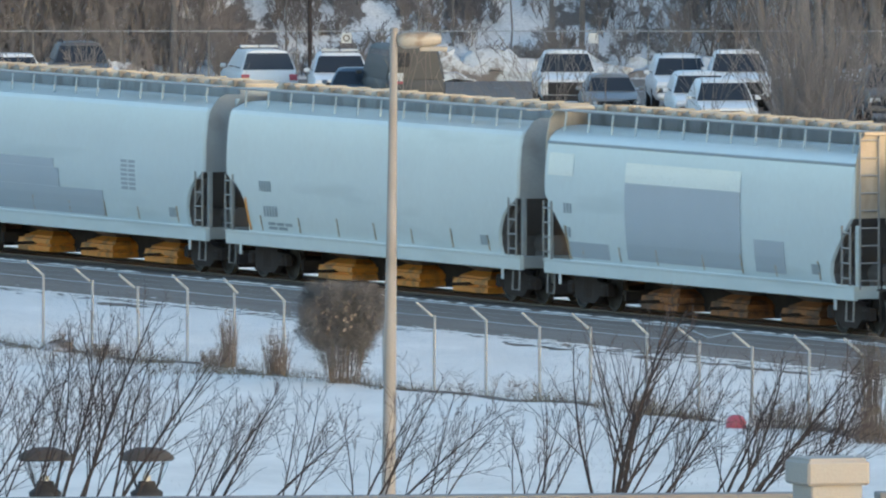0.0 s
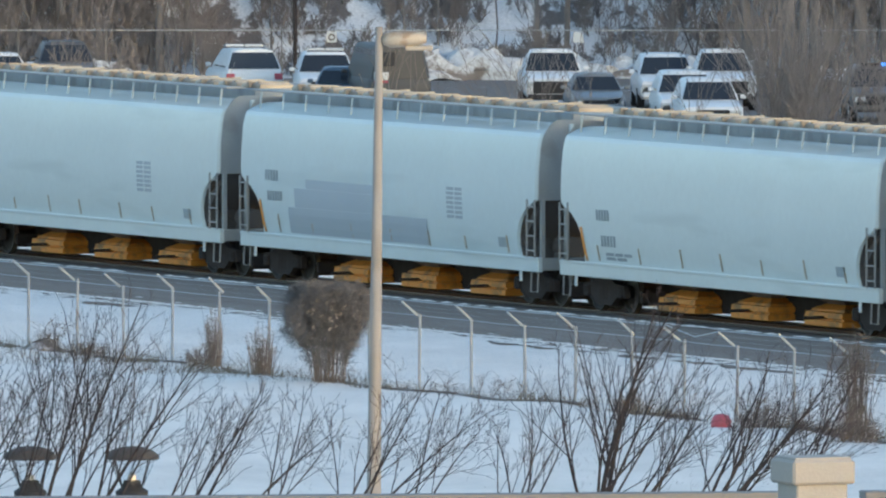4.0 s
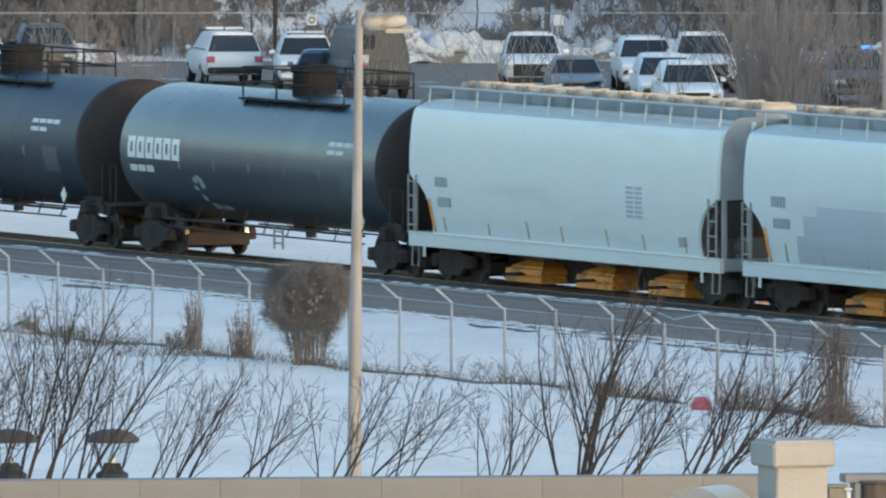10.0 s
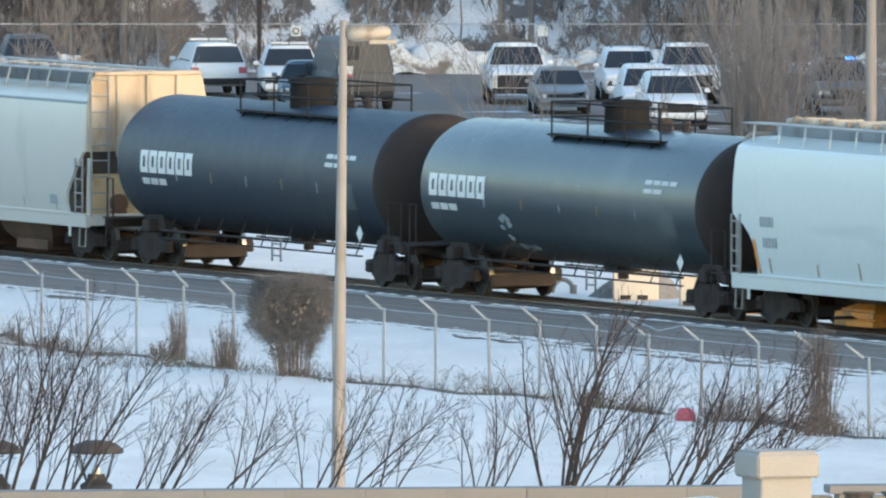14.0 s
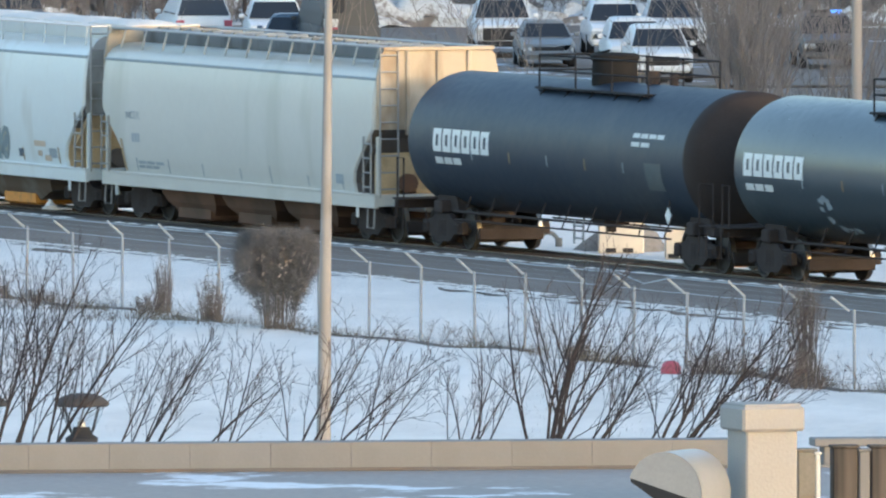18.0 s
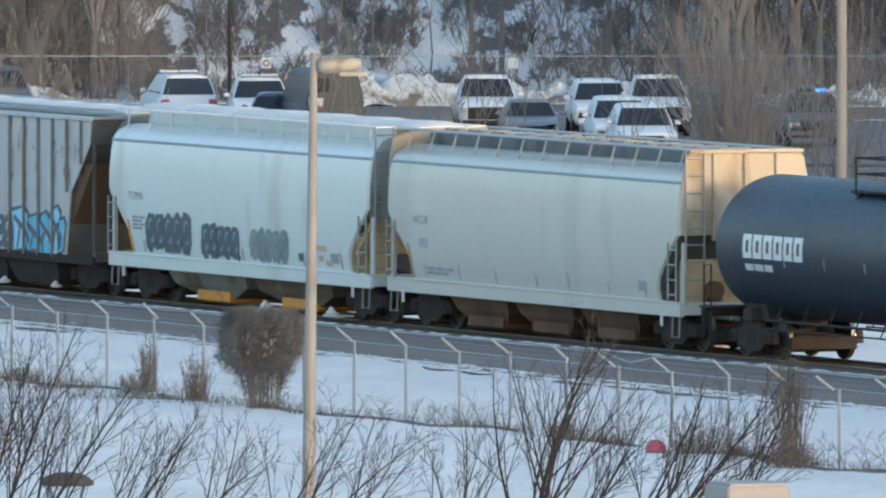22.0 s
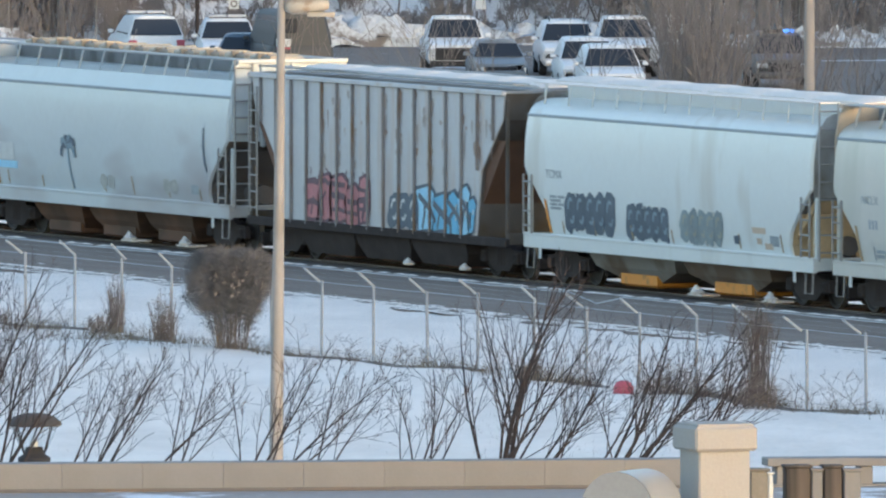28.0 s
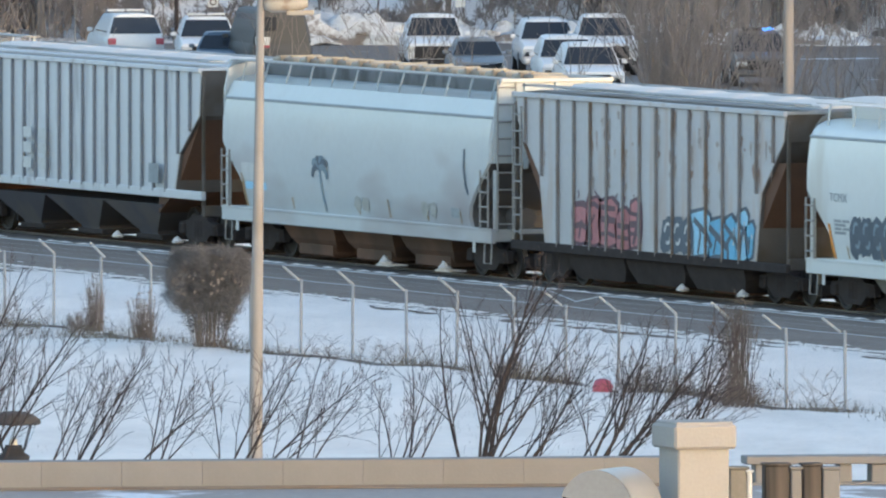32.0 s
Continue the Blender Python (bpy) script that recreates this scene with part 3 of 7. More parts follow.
def text_bars(car, x, z, w, h, rows, prof, material, name="lettering", fill=0.8, gap=0.4):
    """Unreadable lettering as plain bars, the larger ones broken into strokes."""
    for i in range(rows):
        zz = z - i * h * (1 + gap)
        ww = w * (1 if i % 2 == 0 else fill)
        n = max(1, round(ww / (0.16 if h > 0.15 else 0.5)))
        for k in range(n):
            a = x + k * ww / n
            decal(car, name, a, a + ww / n * (0.62 if h > 0.15 else 0.86), zz - h, zz, prof, material)


def loft_body(rings, mat_, name, car, label="", extra=None, smooth=28):
    """Shell from rings (z, half-width, half-length)."""
    mb = MB()
    rs = []
    for z, w, l in rings:
        c = 0.05
        rs.append([(-l, -w + c, z), (-l + c, -w, z), (l - c, -w, z), (l, -w + c, z), (l, w - c, z), (l - c, w, z), (-l + c, w, z), (-l, w - c, z)])
    mb.rings(rs)
    if extra:
        extra(mb)
    return part(name, mb, mat_, car, label, smooth=smooth)


def hopper(x0, x1, paint, label, style="round", gate=None, bins=3, binm=None, hatches=12, hatch_snow=False, end_panel=False, taper=1.22, seam=None, wide_bins=False, slope=None, low=False, endm=None):
    """Curved-side covered hopper car, from sill end to sill end."""
    L = x1 - x0
    H = L / 2
    car = thing("hopper_car", (x0 + H, 0, 0), label, "rail car", "cars of the freight train")
    gate, binm = gate or GATE, binm or BINGREY
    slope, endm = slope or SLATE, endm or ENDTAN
    sh = seam or (3.74 if style == "crease" else 3.80)
    prof = [(1.08, 1.46, H - taper + 0.06), (1.35, 1.51, H - taper), (1.60, 1.54, H - taper + 0.04), (1.82, 1.555, H - taper + 0.15), (2.02, 1.57, H - taper + 0.33),
            (2.20, 1.58, H - taper + 0.60), (2.32, 1.585, H - 0.28), (2.42, 1.585, H - 0.09), (2.6, 1.585, H - 0.06), (3.1, 1.57, H - 0.06), (sh - 0.25, 1.53, H - 0.06), (sh, 1.48, H - 0.06)]
    if style == "crease":
        prof[:8] = [(1.08, 1.46, H - 1.26), (1.35, 1.51, H - 1.30), (1.60, 1.54, H - 1.20), (1.82, 1.555, H - 0.98), (2.04, 1.57, H - 0.72),
                    (2.26, 1.58, H - 0.46), (2.44, 1.585, H - 0.24), (2.58, 1.585, H - 0.08)]
        prof[8] = (2.7, 1.583, H - 0.06)
    roof = [(sh, 1.48, H - 0.06), (sh + 0.10, 1.435, H - 0.06), (3.96, 1.33, H - 0.08), (4.05, 1.16, H - 0.10), (4.09, 0.95, H - 0.12), (4.10, 0.5, H - 0.12)]
    loft_body(prof, paint, "body", car)
    loft_body(roof, paint, "roof", car)
    if style == "crease":
        mb = MB()
        for s in (-1, 1):
            mb.box(-H + 0.08, H - 0.08, s * 1.475 - 0.03, s * 1.475 + 0.03, sh - 0.05, sh + 0.015, 0.01)
        part("roof_seam", mb, STENCIL, car, "dark seam along the roof edge")
    # slope sheets under the overhanging ends, their lighting put into the colour
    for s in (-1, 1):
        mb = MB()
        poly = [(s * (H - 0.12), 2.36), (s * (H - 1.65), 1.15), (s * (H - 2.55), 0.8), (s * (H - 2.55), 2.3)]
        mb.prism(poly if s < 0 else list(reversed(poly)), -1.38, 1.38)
        part("slope_sheet", mb, slope if paint is not GREY_C or s < 0 else SLATE, car, "slope sheet, lighting put into its colour")
        # Overlay sheets put the shade and sun of the tapered ends into colour.
        mb = MB()
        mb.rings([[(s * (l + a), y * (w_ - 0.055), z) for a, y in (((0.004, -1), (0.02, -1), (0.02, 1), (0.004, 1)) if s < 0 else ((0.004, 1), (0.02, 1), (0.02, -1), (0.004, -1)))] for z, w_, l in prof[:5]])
        part("end_sheet", mb, slope if paint is not GREY_C or s < 0 else SLATE, car, "tapered end sheet, lighting put into its colour")
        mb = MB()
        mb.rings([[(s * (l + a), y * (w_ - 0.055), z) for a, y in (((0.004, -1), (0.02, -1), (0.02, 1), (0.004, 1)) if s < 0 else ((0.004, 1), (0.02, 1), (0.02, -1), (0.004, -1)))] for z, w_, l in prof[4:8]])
        part("end_sheet", mb, SLATE, car, "tapered end sheet, shade put into its dark colour")
        mb = MB()
        for y in (-1.42, 1.42):
            mb.box(s * (H - 0.08) - 0.05, s * (H - 0.08) + 0.05, y - 0.05, y + 0.05, 1.1, 2.42, 0.01)
        mb.box(s * (H - 0.06) - 0.06, s * (H - 0.06) + 0.06, -1.48, 1.48, 0.84, 1.12, 0.02)
        mb.box(s * (H - 0.75) - 0.7, s * (H - 0.75) + 0.7, -0.3, 0.3, 0.7, 1.05, 0.03)
        part("end_frame", mb, GRIMESHADE if style == "round" else paint, car)
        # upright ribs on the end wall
        for y in (-0.75, 0.0, 0.75):
            mb = MB()
            xr = H + (0.03 if end_panel else -0.02)
            mb.box(s * xr - 0.05, s * xr + 0.05, y - 0.05, y + 0.05, 2.45, 4.36 if end_panel else 4.1, 0.015)
            part("end_rib", mb, endm if end_panel else paint, car)
        ladder(car, s * (H - 0.32), -1.60, 1.12, 2.42, 4)
        ladder(car, s * (H - 0.32), 1.60, 1.12, 2.42, 4)
        if s > 0 and style == "crease":
            ladder(car, H + 0.06, -1.22, 1.05, 4.45, 9, turn=90)
        mb = MB()
        mb.tube([(s * (H - 0.5), -1.5, 0.8), (s * (H - 0.5), -1.52, 0.36), (s * (H - 0.12), -1.52, 0.36), (s * (H - 0.12), -1.5, 0.8)], 0.022, 6)
        part("step", mb, LADDER, car)
        mb = MB()
        mb.box(s * (H - 0.95) - 0.06, s * (H - 0.95) + 0.06, -1.58, -1.55, 0.58, 0.82, 0.01)
        part("tag_plate", mb, PALE, car)
        bogie(car, s * (H - 1.35))
        coupler(car, s * (H + 0.05), s)
    if end_panel:
        for s in (-1, 1):
            mb = MB()
            yz = [(-1.50, 2.58), (1.50, 2.58), (1.50, 3.76), (1.40, 4.26), (1.28, 4.42), (-1.28, 4.42), (-1.40, 4.26), (-1.50, 3.76)]
            mb.rings([[(x, y, z) for y, z in (yz if s > 0 else yz[::-1])] for x in ((H - 0.045, H + 0.01) if s > 0 else (-H - 0.01, -H + 0.045))])
            part("end_panel", mb, endm, car, "end bulkhead in tan-stained cream paint" if endm is ENDTAN else "end bulkhead in dusty pale blue paint")
            mb = MB()
            mb.box(s * (H + 0.04) - 0.05, s * (H + 0.04) + 0.05, -1.36, 1.36, 4.36, 4.45, 0.015)
            part("end_rail", mb, endm, car)
    else:
        # A darker grey than the car, part grime and part painted gap shade.
        for s in (-1, 1):
            mb = MB()
            yz = [(1.53, 2.40), (1.52, 3.1), (1.475, 3.55), (1.43, 3.78), (1.36, 3.92), (1.22, 4.11), (1.05, 4.20)]
            yz = [(-y, z) for y, z in reversed(yz)] + yz
            mb.rings([[(x, y, z) for y, z in (yz if s > 0 else yz[::-1])] for x in ((H - 0.065, H - 0.045) if s > 0 else (-H + 0.045, -H + 0.065))])
            part("end_wall", mb, GRIMESHADE, car, "grimy grey end wall with gap shade in its colour")
    # Added plate whose tan imitates the sunlit lower end.
    if slope is SUNSLOPE:
        mb = MB()
        mb.box(H - 0.62, H - 0.50, -1.30, 1.30, 1.08, 2.05, 0.03)
        part("end_bulkhead", mb, SUNSLOPE, car, "end bulkhead with sunlight put into its tan colour")
    # brake cylinder and tank on the end platform
    mb = MB()
    mb.tube([(H - 1.05, -0.55, 1.35), (H - 0.35, -0.55, 1.35)], 0.22, 12)
    mb.box(H - 0.9, H - 0.5, -0.8, -0.3, 1.05, 1.2, 0.02)
    part("brake_reservoir", mb, BINRUST if paint in (GREY_C,) else SLATE, car, smooth=True)
    mb = MB()
    mb.tube([(H + 0.02, 0.4, 1.9), (H + 0.07, 0.4, 1.9)], 0.26, 16)
    part("brake_wheel", mb, TRUCKM, car)
    # side sills
    for s in (-1, 1):
        mb = MB()
        mb.box(-H, H, s * 1.50 - 0.06, s * 1.50 + 0.06, 0.80, 1.13, 0.02)
        mb.box(-H, H, s * 1.55 - 0.03, s * 1.55 + 0.03, 1.08, 1.14, 0.01)
        part("side_sill", mb, paint, car)
    mb = MB()
    mb.box(-H + 0.3, H - 0.3, -0.2, 0.2, 0.72, 1.05, 0.03)
    part("center_sill", mb, TRUCKM, car)
    # Added dark board that fills the see-through gap, in place of underside shade.
    mb = MB()
    mb.box(-H + 2.3, H - 2.3, -0.12, 0.12, 0.13, 0.74, 0.03)
    part("brake_rigging", mb, TRUCKM, car)
    # discharge bins and their gates
    span = (L - 5.4) / bins
    for i in range(bins):
        cx = (i - (bins - 1) / 2) * span
        mb = MB()
        a = span / 2 - 0.02
        mb.rings([[(cx - p, -q, z), (cx + p, -q, z), (cx + p, q, z), (cx - p, q, z)] for z, p, q in (((0.56, 0.42, 0.42), (0.62, 0.46, 0.46), (1.14, a, 1.42)) if not wide_bins else ((0.22, 0.95, 0.95), (0.5, a - 0.35, 1.15), (1.14, a, 1.42)))])
        part("discharge_bin", mb, binm, car)
        mb = MB()
        gs = ((0.12, 0.97, 0.74), (0.14, 1.0, 0.77), (0.25, 1.0, 0.77), (0.262, 0.93, 0.70), (0.305, 0.93, 0.70), (0.317, 1.0, 0.77), (0.43, 0.98, 0.75), (0.442, 0.88, 0.66), (0.49, 0.86, 0.65), (0.60, 0.50, 0.46)) if not wide_bins else ((0.11, 0.90, 1.0), (0.16, 0.98, 1.08), (0.38, 0.97, 1.08), (0.44, 0.80, 0.9))
        mb.rings([[(cx - p, -q, z), (cx + p, -q, z), (cx + p, q, z), (cx - p, q, z)] for z, p, q in gs])
        o = part("outlet_gate", mb, gate, car)
        if wide_bins and (paint is GREY_C or i == 0):
            continue
        if wide_bins:
            for dx in ((2.55, -1.35) if hatch_snow else (1.25,)):
                mb = MB()
                mb.rings([[(cx + dx + e_ + a_ * math.cos(k) * 0.26, -1.34 + a_ * math.sin(k) * 0.18, z) for k in (0.3, 1.4, 2.6, 3.3, 3.9, 4.7, 5.2, 5.8)] for z, a_, e_ in ((0.10, 0.80, 0), (0.16, 0.86, 0.03), (0.20, 0.52, -0.05), (0.25, 0.36, -0.02), (0.29, 0.16, -0.07), (0.31, 0.04, -0.08))])
                mb.box(cx + dx - 0.35, cx + dx + 0.35, -1.42, -0.95, 0.07, 0.11)
                part("snow_clump", mb, SNOW, o, "snow left on the gate frame")
            continue
        mb = MB()
        mb.tube([(cx, -1.25, 0.32), (cx, 1.25, 0.32)], 0.035, 6)
        part("gate_shaft", mb, TRUCKM, o)
    # roof: running boards on brackets, hatch covers
    bz = 4.40 if style == "round" else 4.45
    for s in (-1, 1):
        mb = MB()
        mb.box(-H + 0.1, H - 0.1, s * 1.12 - 0.24, s * 1.12 + 0.24, bz - 0.035, bz, 0.01)
        part("running_board", mb, SNOW if hatch_snow else LADDER, car)
    # Except on the snowy car, the coaming's dark colour is the boards' shade.
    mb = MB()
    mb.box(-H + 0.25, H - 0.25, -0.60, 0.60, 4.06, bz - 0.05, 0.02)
    part("hatch_coaming", mb, paint if hatch_snow else (COAMING if style == "round" else COAMDARK), car, "hatch coaming, shade in its colour unless snow-topped")
    nb = int(L / 1.25)
    br = MB()
    br.box(-0.018, 0.018, -0.018, 0.018, 0, (bz - 4.0) * (1.35 if low else 1.10))
    me = cached(("bracket", paint.name, style), lambda: br.mesh("bracket", paint))
    for i in range(nb):
        x = -H + 0.6 + i * (L - 1.2) / (nb - 1)
        for s in (-1, 1):
            part("bracket", me, paint, car, at=Matrix.Translation((x, s * 1.31, 3.97)) @ pose(0, 0, 0, -s * 3, 40 if low else 22, 0))
    for i in range(hatches):
        x = -H + 0.9 + i * (L - 1.8) / (hatches - 1)
        w = (L - 1.8) / (hatches - 1) * 0.40
        if hatch_snow:
            me = cached(("hs", round(w, 2)), lambda: snow_cap_mesh(w * 1.24, 0.62, 1))
            part("hatch_cover", me, SNOW, car, "snow-covered hatch", at=(x, 0, bz - 0.09))
        else:
            hm = GRIMESHADE if paint is GREY_C else HATCH
            me = cached(("h", round(w, 2), hm.name), lambda: hatch_mesh(w, hm, 0.42))
            part("hatch_cover", me, hm, car, at=Matrix.Translation((x, 0, bz - (0.21 if paint is GREY_C else 0.12))) @ pose(0, 0, 0, 2.5 * math.sin(7.3 * i + L), 0, 0))
    # small rust streaks low on the side
    rng = random.Random(int(abs(x0) * 10))
    for i in range(7):
        x = -H + 2.1 + i * (L - 4.0) / 6 + rng.uniform(-0.2, 0.2)
        decal(car, "rust_streak", x, x + 0.06, 1.18, 1.18 + rng.uniform(0.25, 0.42), prof, STENCIL if paint is GREY_C else RUSTMARK, slant=-0.12)
    decal(car, "rust_streak", -H + taper + 0.12, -H + taper + 0.24, 1.16, 1.9, prof, GATE if gate is GATE else RUSTMARK, slant=-0.25)
    decal(car, "warning_label", H - 2.3, H - 1.85, 1.30, 1.52, prof, STENCIL)
    return car, prof, H


def snow_cap_mesh(w, hw, seed):
    """A hatch cover under a smooth uneven layer of snow."""
    mb = MB()
    n = 12
    rs = []
    for i in range(n + 1):
        x = -w + 2 * w * i / n
        e = 1.0 if 0 < i < n else 0.55
        k = 0.03 * noise.noise(Vector((x * 1.3, seed, 0)))
        rs.append([(x, -hw, 0), (x, -hw - 0.02, 0.10 * e), (x, -hw + 0.10, (0.17 + k) * e), (x, 0, (0.20 + k) * e), (x, hw - 0.1, (0.17 + k) * e), (x, hw + 0.02, 0.10 * e), (x, hw, 0)])
    mb.rings(rs)
    return mb.mesh("hatch_cover", SNOW, smooth=60)


def hatch_mesh(w, m, hw):
    mb = MB()
    mb.rings([[(-w * k, -hw * k, z), (w * k, -hw * k, z), (w * k, hw * k, z), (-w * k, hw * k, z)] for z, k in ((0, 1.0), (0.13, 1.0), (0.17, 0.94), (0.20, 0.7))])
    mb.box(-0.06, 0.06, -hw - 0.08, -hw + 0.1, 0.06, 0.22, 0.01)
    mb.box(w * 0.5, w * 0.5 + 0.08, -hw * 0.9, hw * 0.9, 0.16, 0.225, 0.01)
    return mb.mesh("hatch_cover", m)


def ribbed_hopper(x0, x1, paint, label, ribs, seed, zb=0.86, snow=True, bare_bins=False):
    """Flat-sided covered hopper with upright ribs."""
    L = x1 - x0
    H = L / 2
    ribm = RIBSHADE if not bare_bins else RIBCOOL
    car = thing("ribbed_hopper_car", (x0 + H, 0, 0), label, "rail car", "cars of the freight train")
    prof = [(zb, 1.50, H - 2.15), (4.02, 1.52, H - 0.25)]
    body = MB()
    # side wall outline: short at the foot, long at the top, with sloping ends
    za, zh = (2.2, 3.1) if bare_bins else (2.4, 3.55)
    pts = [(zb, H - 1.75), (za, H - 1.45), (zh, H - 0.28), (4.14, H - 0.18)]
    body.rings([[(-l, -1.5, z), (l, -1.5, z), (l, 1.5, z), (-l, 1.5, z)] for z, l in pts])
    part("body", body, paint, car)
    flat = [(0.0, 1.52, H), (5.0, 1.52, H)]
    mb = MB()
    mb.rings([[(-H + a, -w, z), (H - a, -w, z), (H - a, w, z), (-H + a, w, z)] for z, w, a in ((4.14, 1.5, 0.12), (4.19, 1.5, 0.12), (4.23, 0.8, 0.16), (4.24, 0.4, 0.2))])
    part("roof", mb, paint if bare_bins else GRIMESHADE, car)
    for s in (-1, 1):
        mb = MB()
        mb.box(-H + 0.1, H - 0.1, s * 1.54 - 0.05, s * 1.54 + 0.05, 4.10, 4.21, 0.015)
        part("top_chord", mb, paint, car)
        mb = MB()
        mb.box(-H, H, s * 1.50 - 0.06, s * 1.50 + 0.06, zb - 0.12, zb + 0.08, 0.02)
        part("side_sill", mb, TRUCKM if not bare_bins else paint, car)
    for i in range(ribs):
        x = -H + 0.75 + i * (L - 1.5) / (ribs - 1)
        e = H - abs(x)
        z0 = zb if e > 1.75 else (za if e > 1.45 else zh - (e - 0.28) * (zh - za) / 1.17)
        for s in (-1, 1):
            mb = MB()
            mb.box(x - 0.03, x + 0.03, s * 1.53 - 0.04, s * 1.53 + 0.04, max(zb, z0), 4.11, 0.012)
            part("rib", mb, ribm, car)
    for s in (-1, 1):
        mb = MB()
        poly = [(s * (H - 0.3), 3.1), (s * (H - 1.8), 1.4), (s * (H - 2.9), 0.8), (s * (H - 2.9), 3.0)]
        mb.prism(poly if s < 0 else list(reversed(poly)), -1.4, 1.4)
        part("slope_sheet", mb, BINRUST, car, "rust-brown slope sheet")
        mb = MB()
        for y in (-1.45, 1.45):
            mb.box(s * (H - 0.12) - 0.03, s * (H - 0.12) + 0.03, y - 0.04, y + 0.04, 0.8, 4.0, 0.015)
        mb.box(s * (H - 0.06) - 0.06, s * (H - 0.06) + 0.06, -1.48, 1.48, 0.80, 1.06, 0.02)
        mb.box(s * (H - 0.75) - 0.7, s * (H - 0.75) + 0.7, -0.3, 0.3, 0.66, 1.0, 0.03)
        part("end_frame", mb, BROWNDARK, car)
        mb = MB()
        mb.rings([[(s * (l + a), y, z) for a, y in (((0.004, -1.47), (0.02, -1.47), (0.02, 1.47), (0.004, 1.47)) if s < 0 else ((0.004, 1.47), (0.02, 1.47), (0.02, -1.47), (0.004, -1.47)))] for z, l in pts])
        part("end_sheet", mb, BROWNDARK, car, "dark brown end sheet")
        if s < 0:
            ladder(car, s * (H - 0.42), -1.58, 0.95, 3.9, 8)
        bogie(car, s * (H - 1.35))
        coupler(car, s * (H + 0.05), s)
        mb = MB()
        mb.tube([(s * (H - 0.9), 0.2, 1.4), (s * (H - 0.3), 0.2, 1.4)], 0.25, 12)
        part("brake_reservoir", mb, BINRUST, car, smooth=True)
    mb = MB()
    mb.box(-H + 0.3, H - 0.3, -0.25, 0.25, 0.62, 0.95, 0.03)
    part("center_sill", mb, TRUCKM, car)
    nb = 3
    span = (L - 5.2) / nb
    for i in range(nb):
        cx = (i - 1) * span
        mb = MB()
        a, b = span / 2, 0.5
        mb.rings([[(cx - p, -q, z), (cx + p, -q, z), (cx + p, q, z), (cx - p, q, z)] for z, p, q in (((0.22, b, 1.0), (0.34, b + 0.05, 1.05), (1.0, a, 1.45)) if bare_bins else ((0.2, a - 0.35, 1.2), (0.5, a - 0.1, 1.3), (1.0, a, 1.45)))])
        # Bins coloured dark to hold the shade under the car.
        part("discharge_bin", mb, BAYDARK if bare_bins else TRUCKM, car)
        mb = MB()
        mb.box(cx - 0.75, cx + 0.75, -1.05, 1.05, 0.14, 0.26, 0.02)
        part("outlet_gate", mb, TRUCKM if bare_bins else BINRUST, car)
        if i == 2 or (i and not bare_bins):
            for dx in ((2.45, -1.15) if bare_bins else (1.45,)):
                mb = MB()
                mb.rings([[(cx + dx + e_ + a_ * math.cos(k) * 0.26, -1.34 + a_ * math.sin(k) * 0.16, z) for k in (0.3, 1.4, 2.6, 3.3, 3.9, 4.7, 5.2, 5.8)] for z, a_, e_ in ((0.14, 0.75, 0), (0.19, 0.80, 0.03), (0.23, 0.48, -0.05), (0.28, 0.22, -0.02), (0.30, 0.04, -0.05))])
                part("snow_clump", mb, SNOW, car, "snow left on the frame")
    n = 6
    for i in range(n):
        w = (L - 1.0) / n / 2
        x = -H + 0.5 + w + i * 2 * w
        me = cached(("trough", round(w, 2), seed), lambda: snow_cap_mesh(w * 0.95, 0.55, seed))
        part("hatch_cover", me, SNOW, car, "snow-covered hatch", at=(x, 0.1, 4.20))
    for s in (-1, 1):
        mb = MB()
        mb.box(-H + 0.1, H - 0.1, s * 1.12 - 0.20, s * 1.12 + 0.20, 4.33, 4.36, 0.01)
        part("running_board", mb, GRIMESHADE, car)
    return car, flat, H


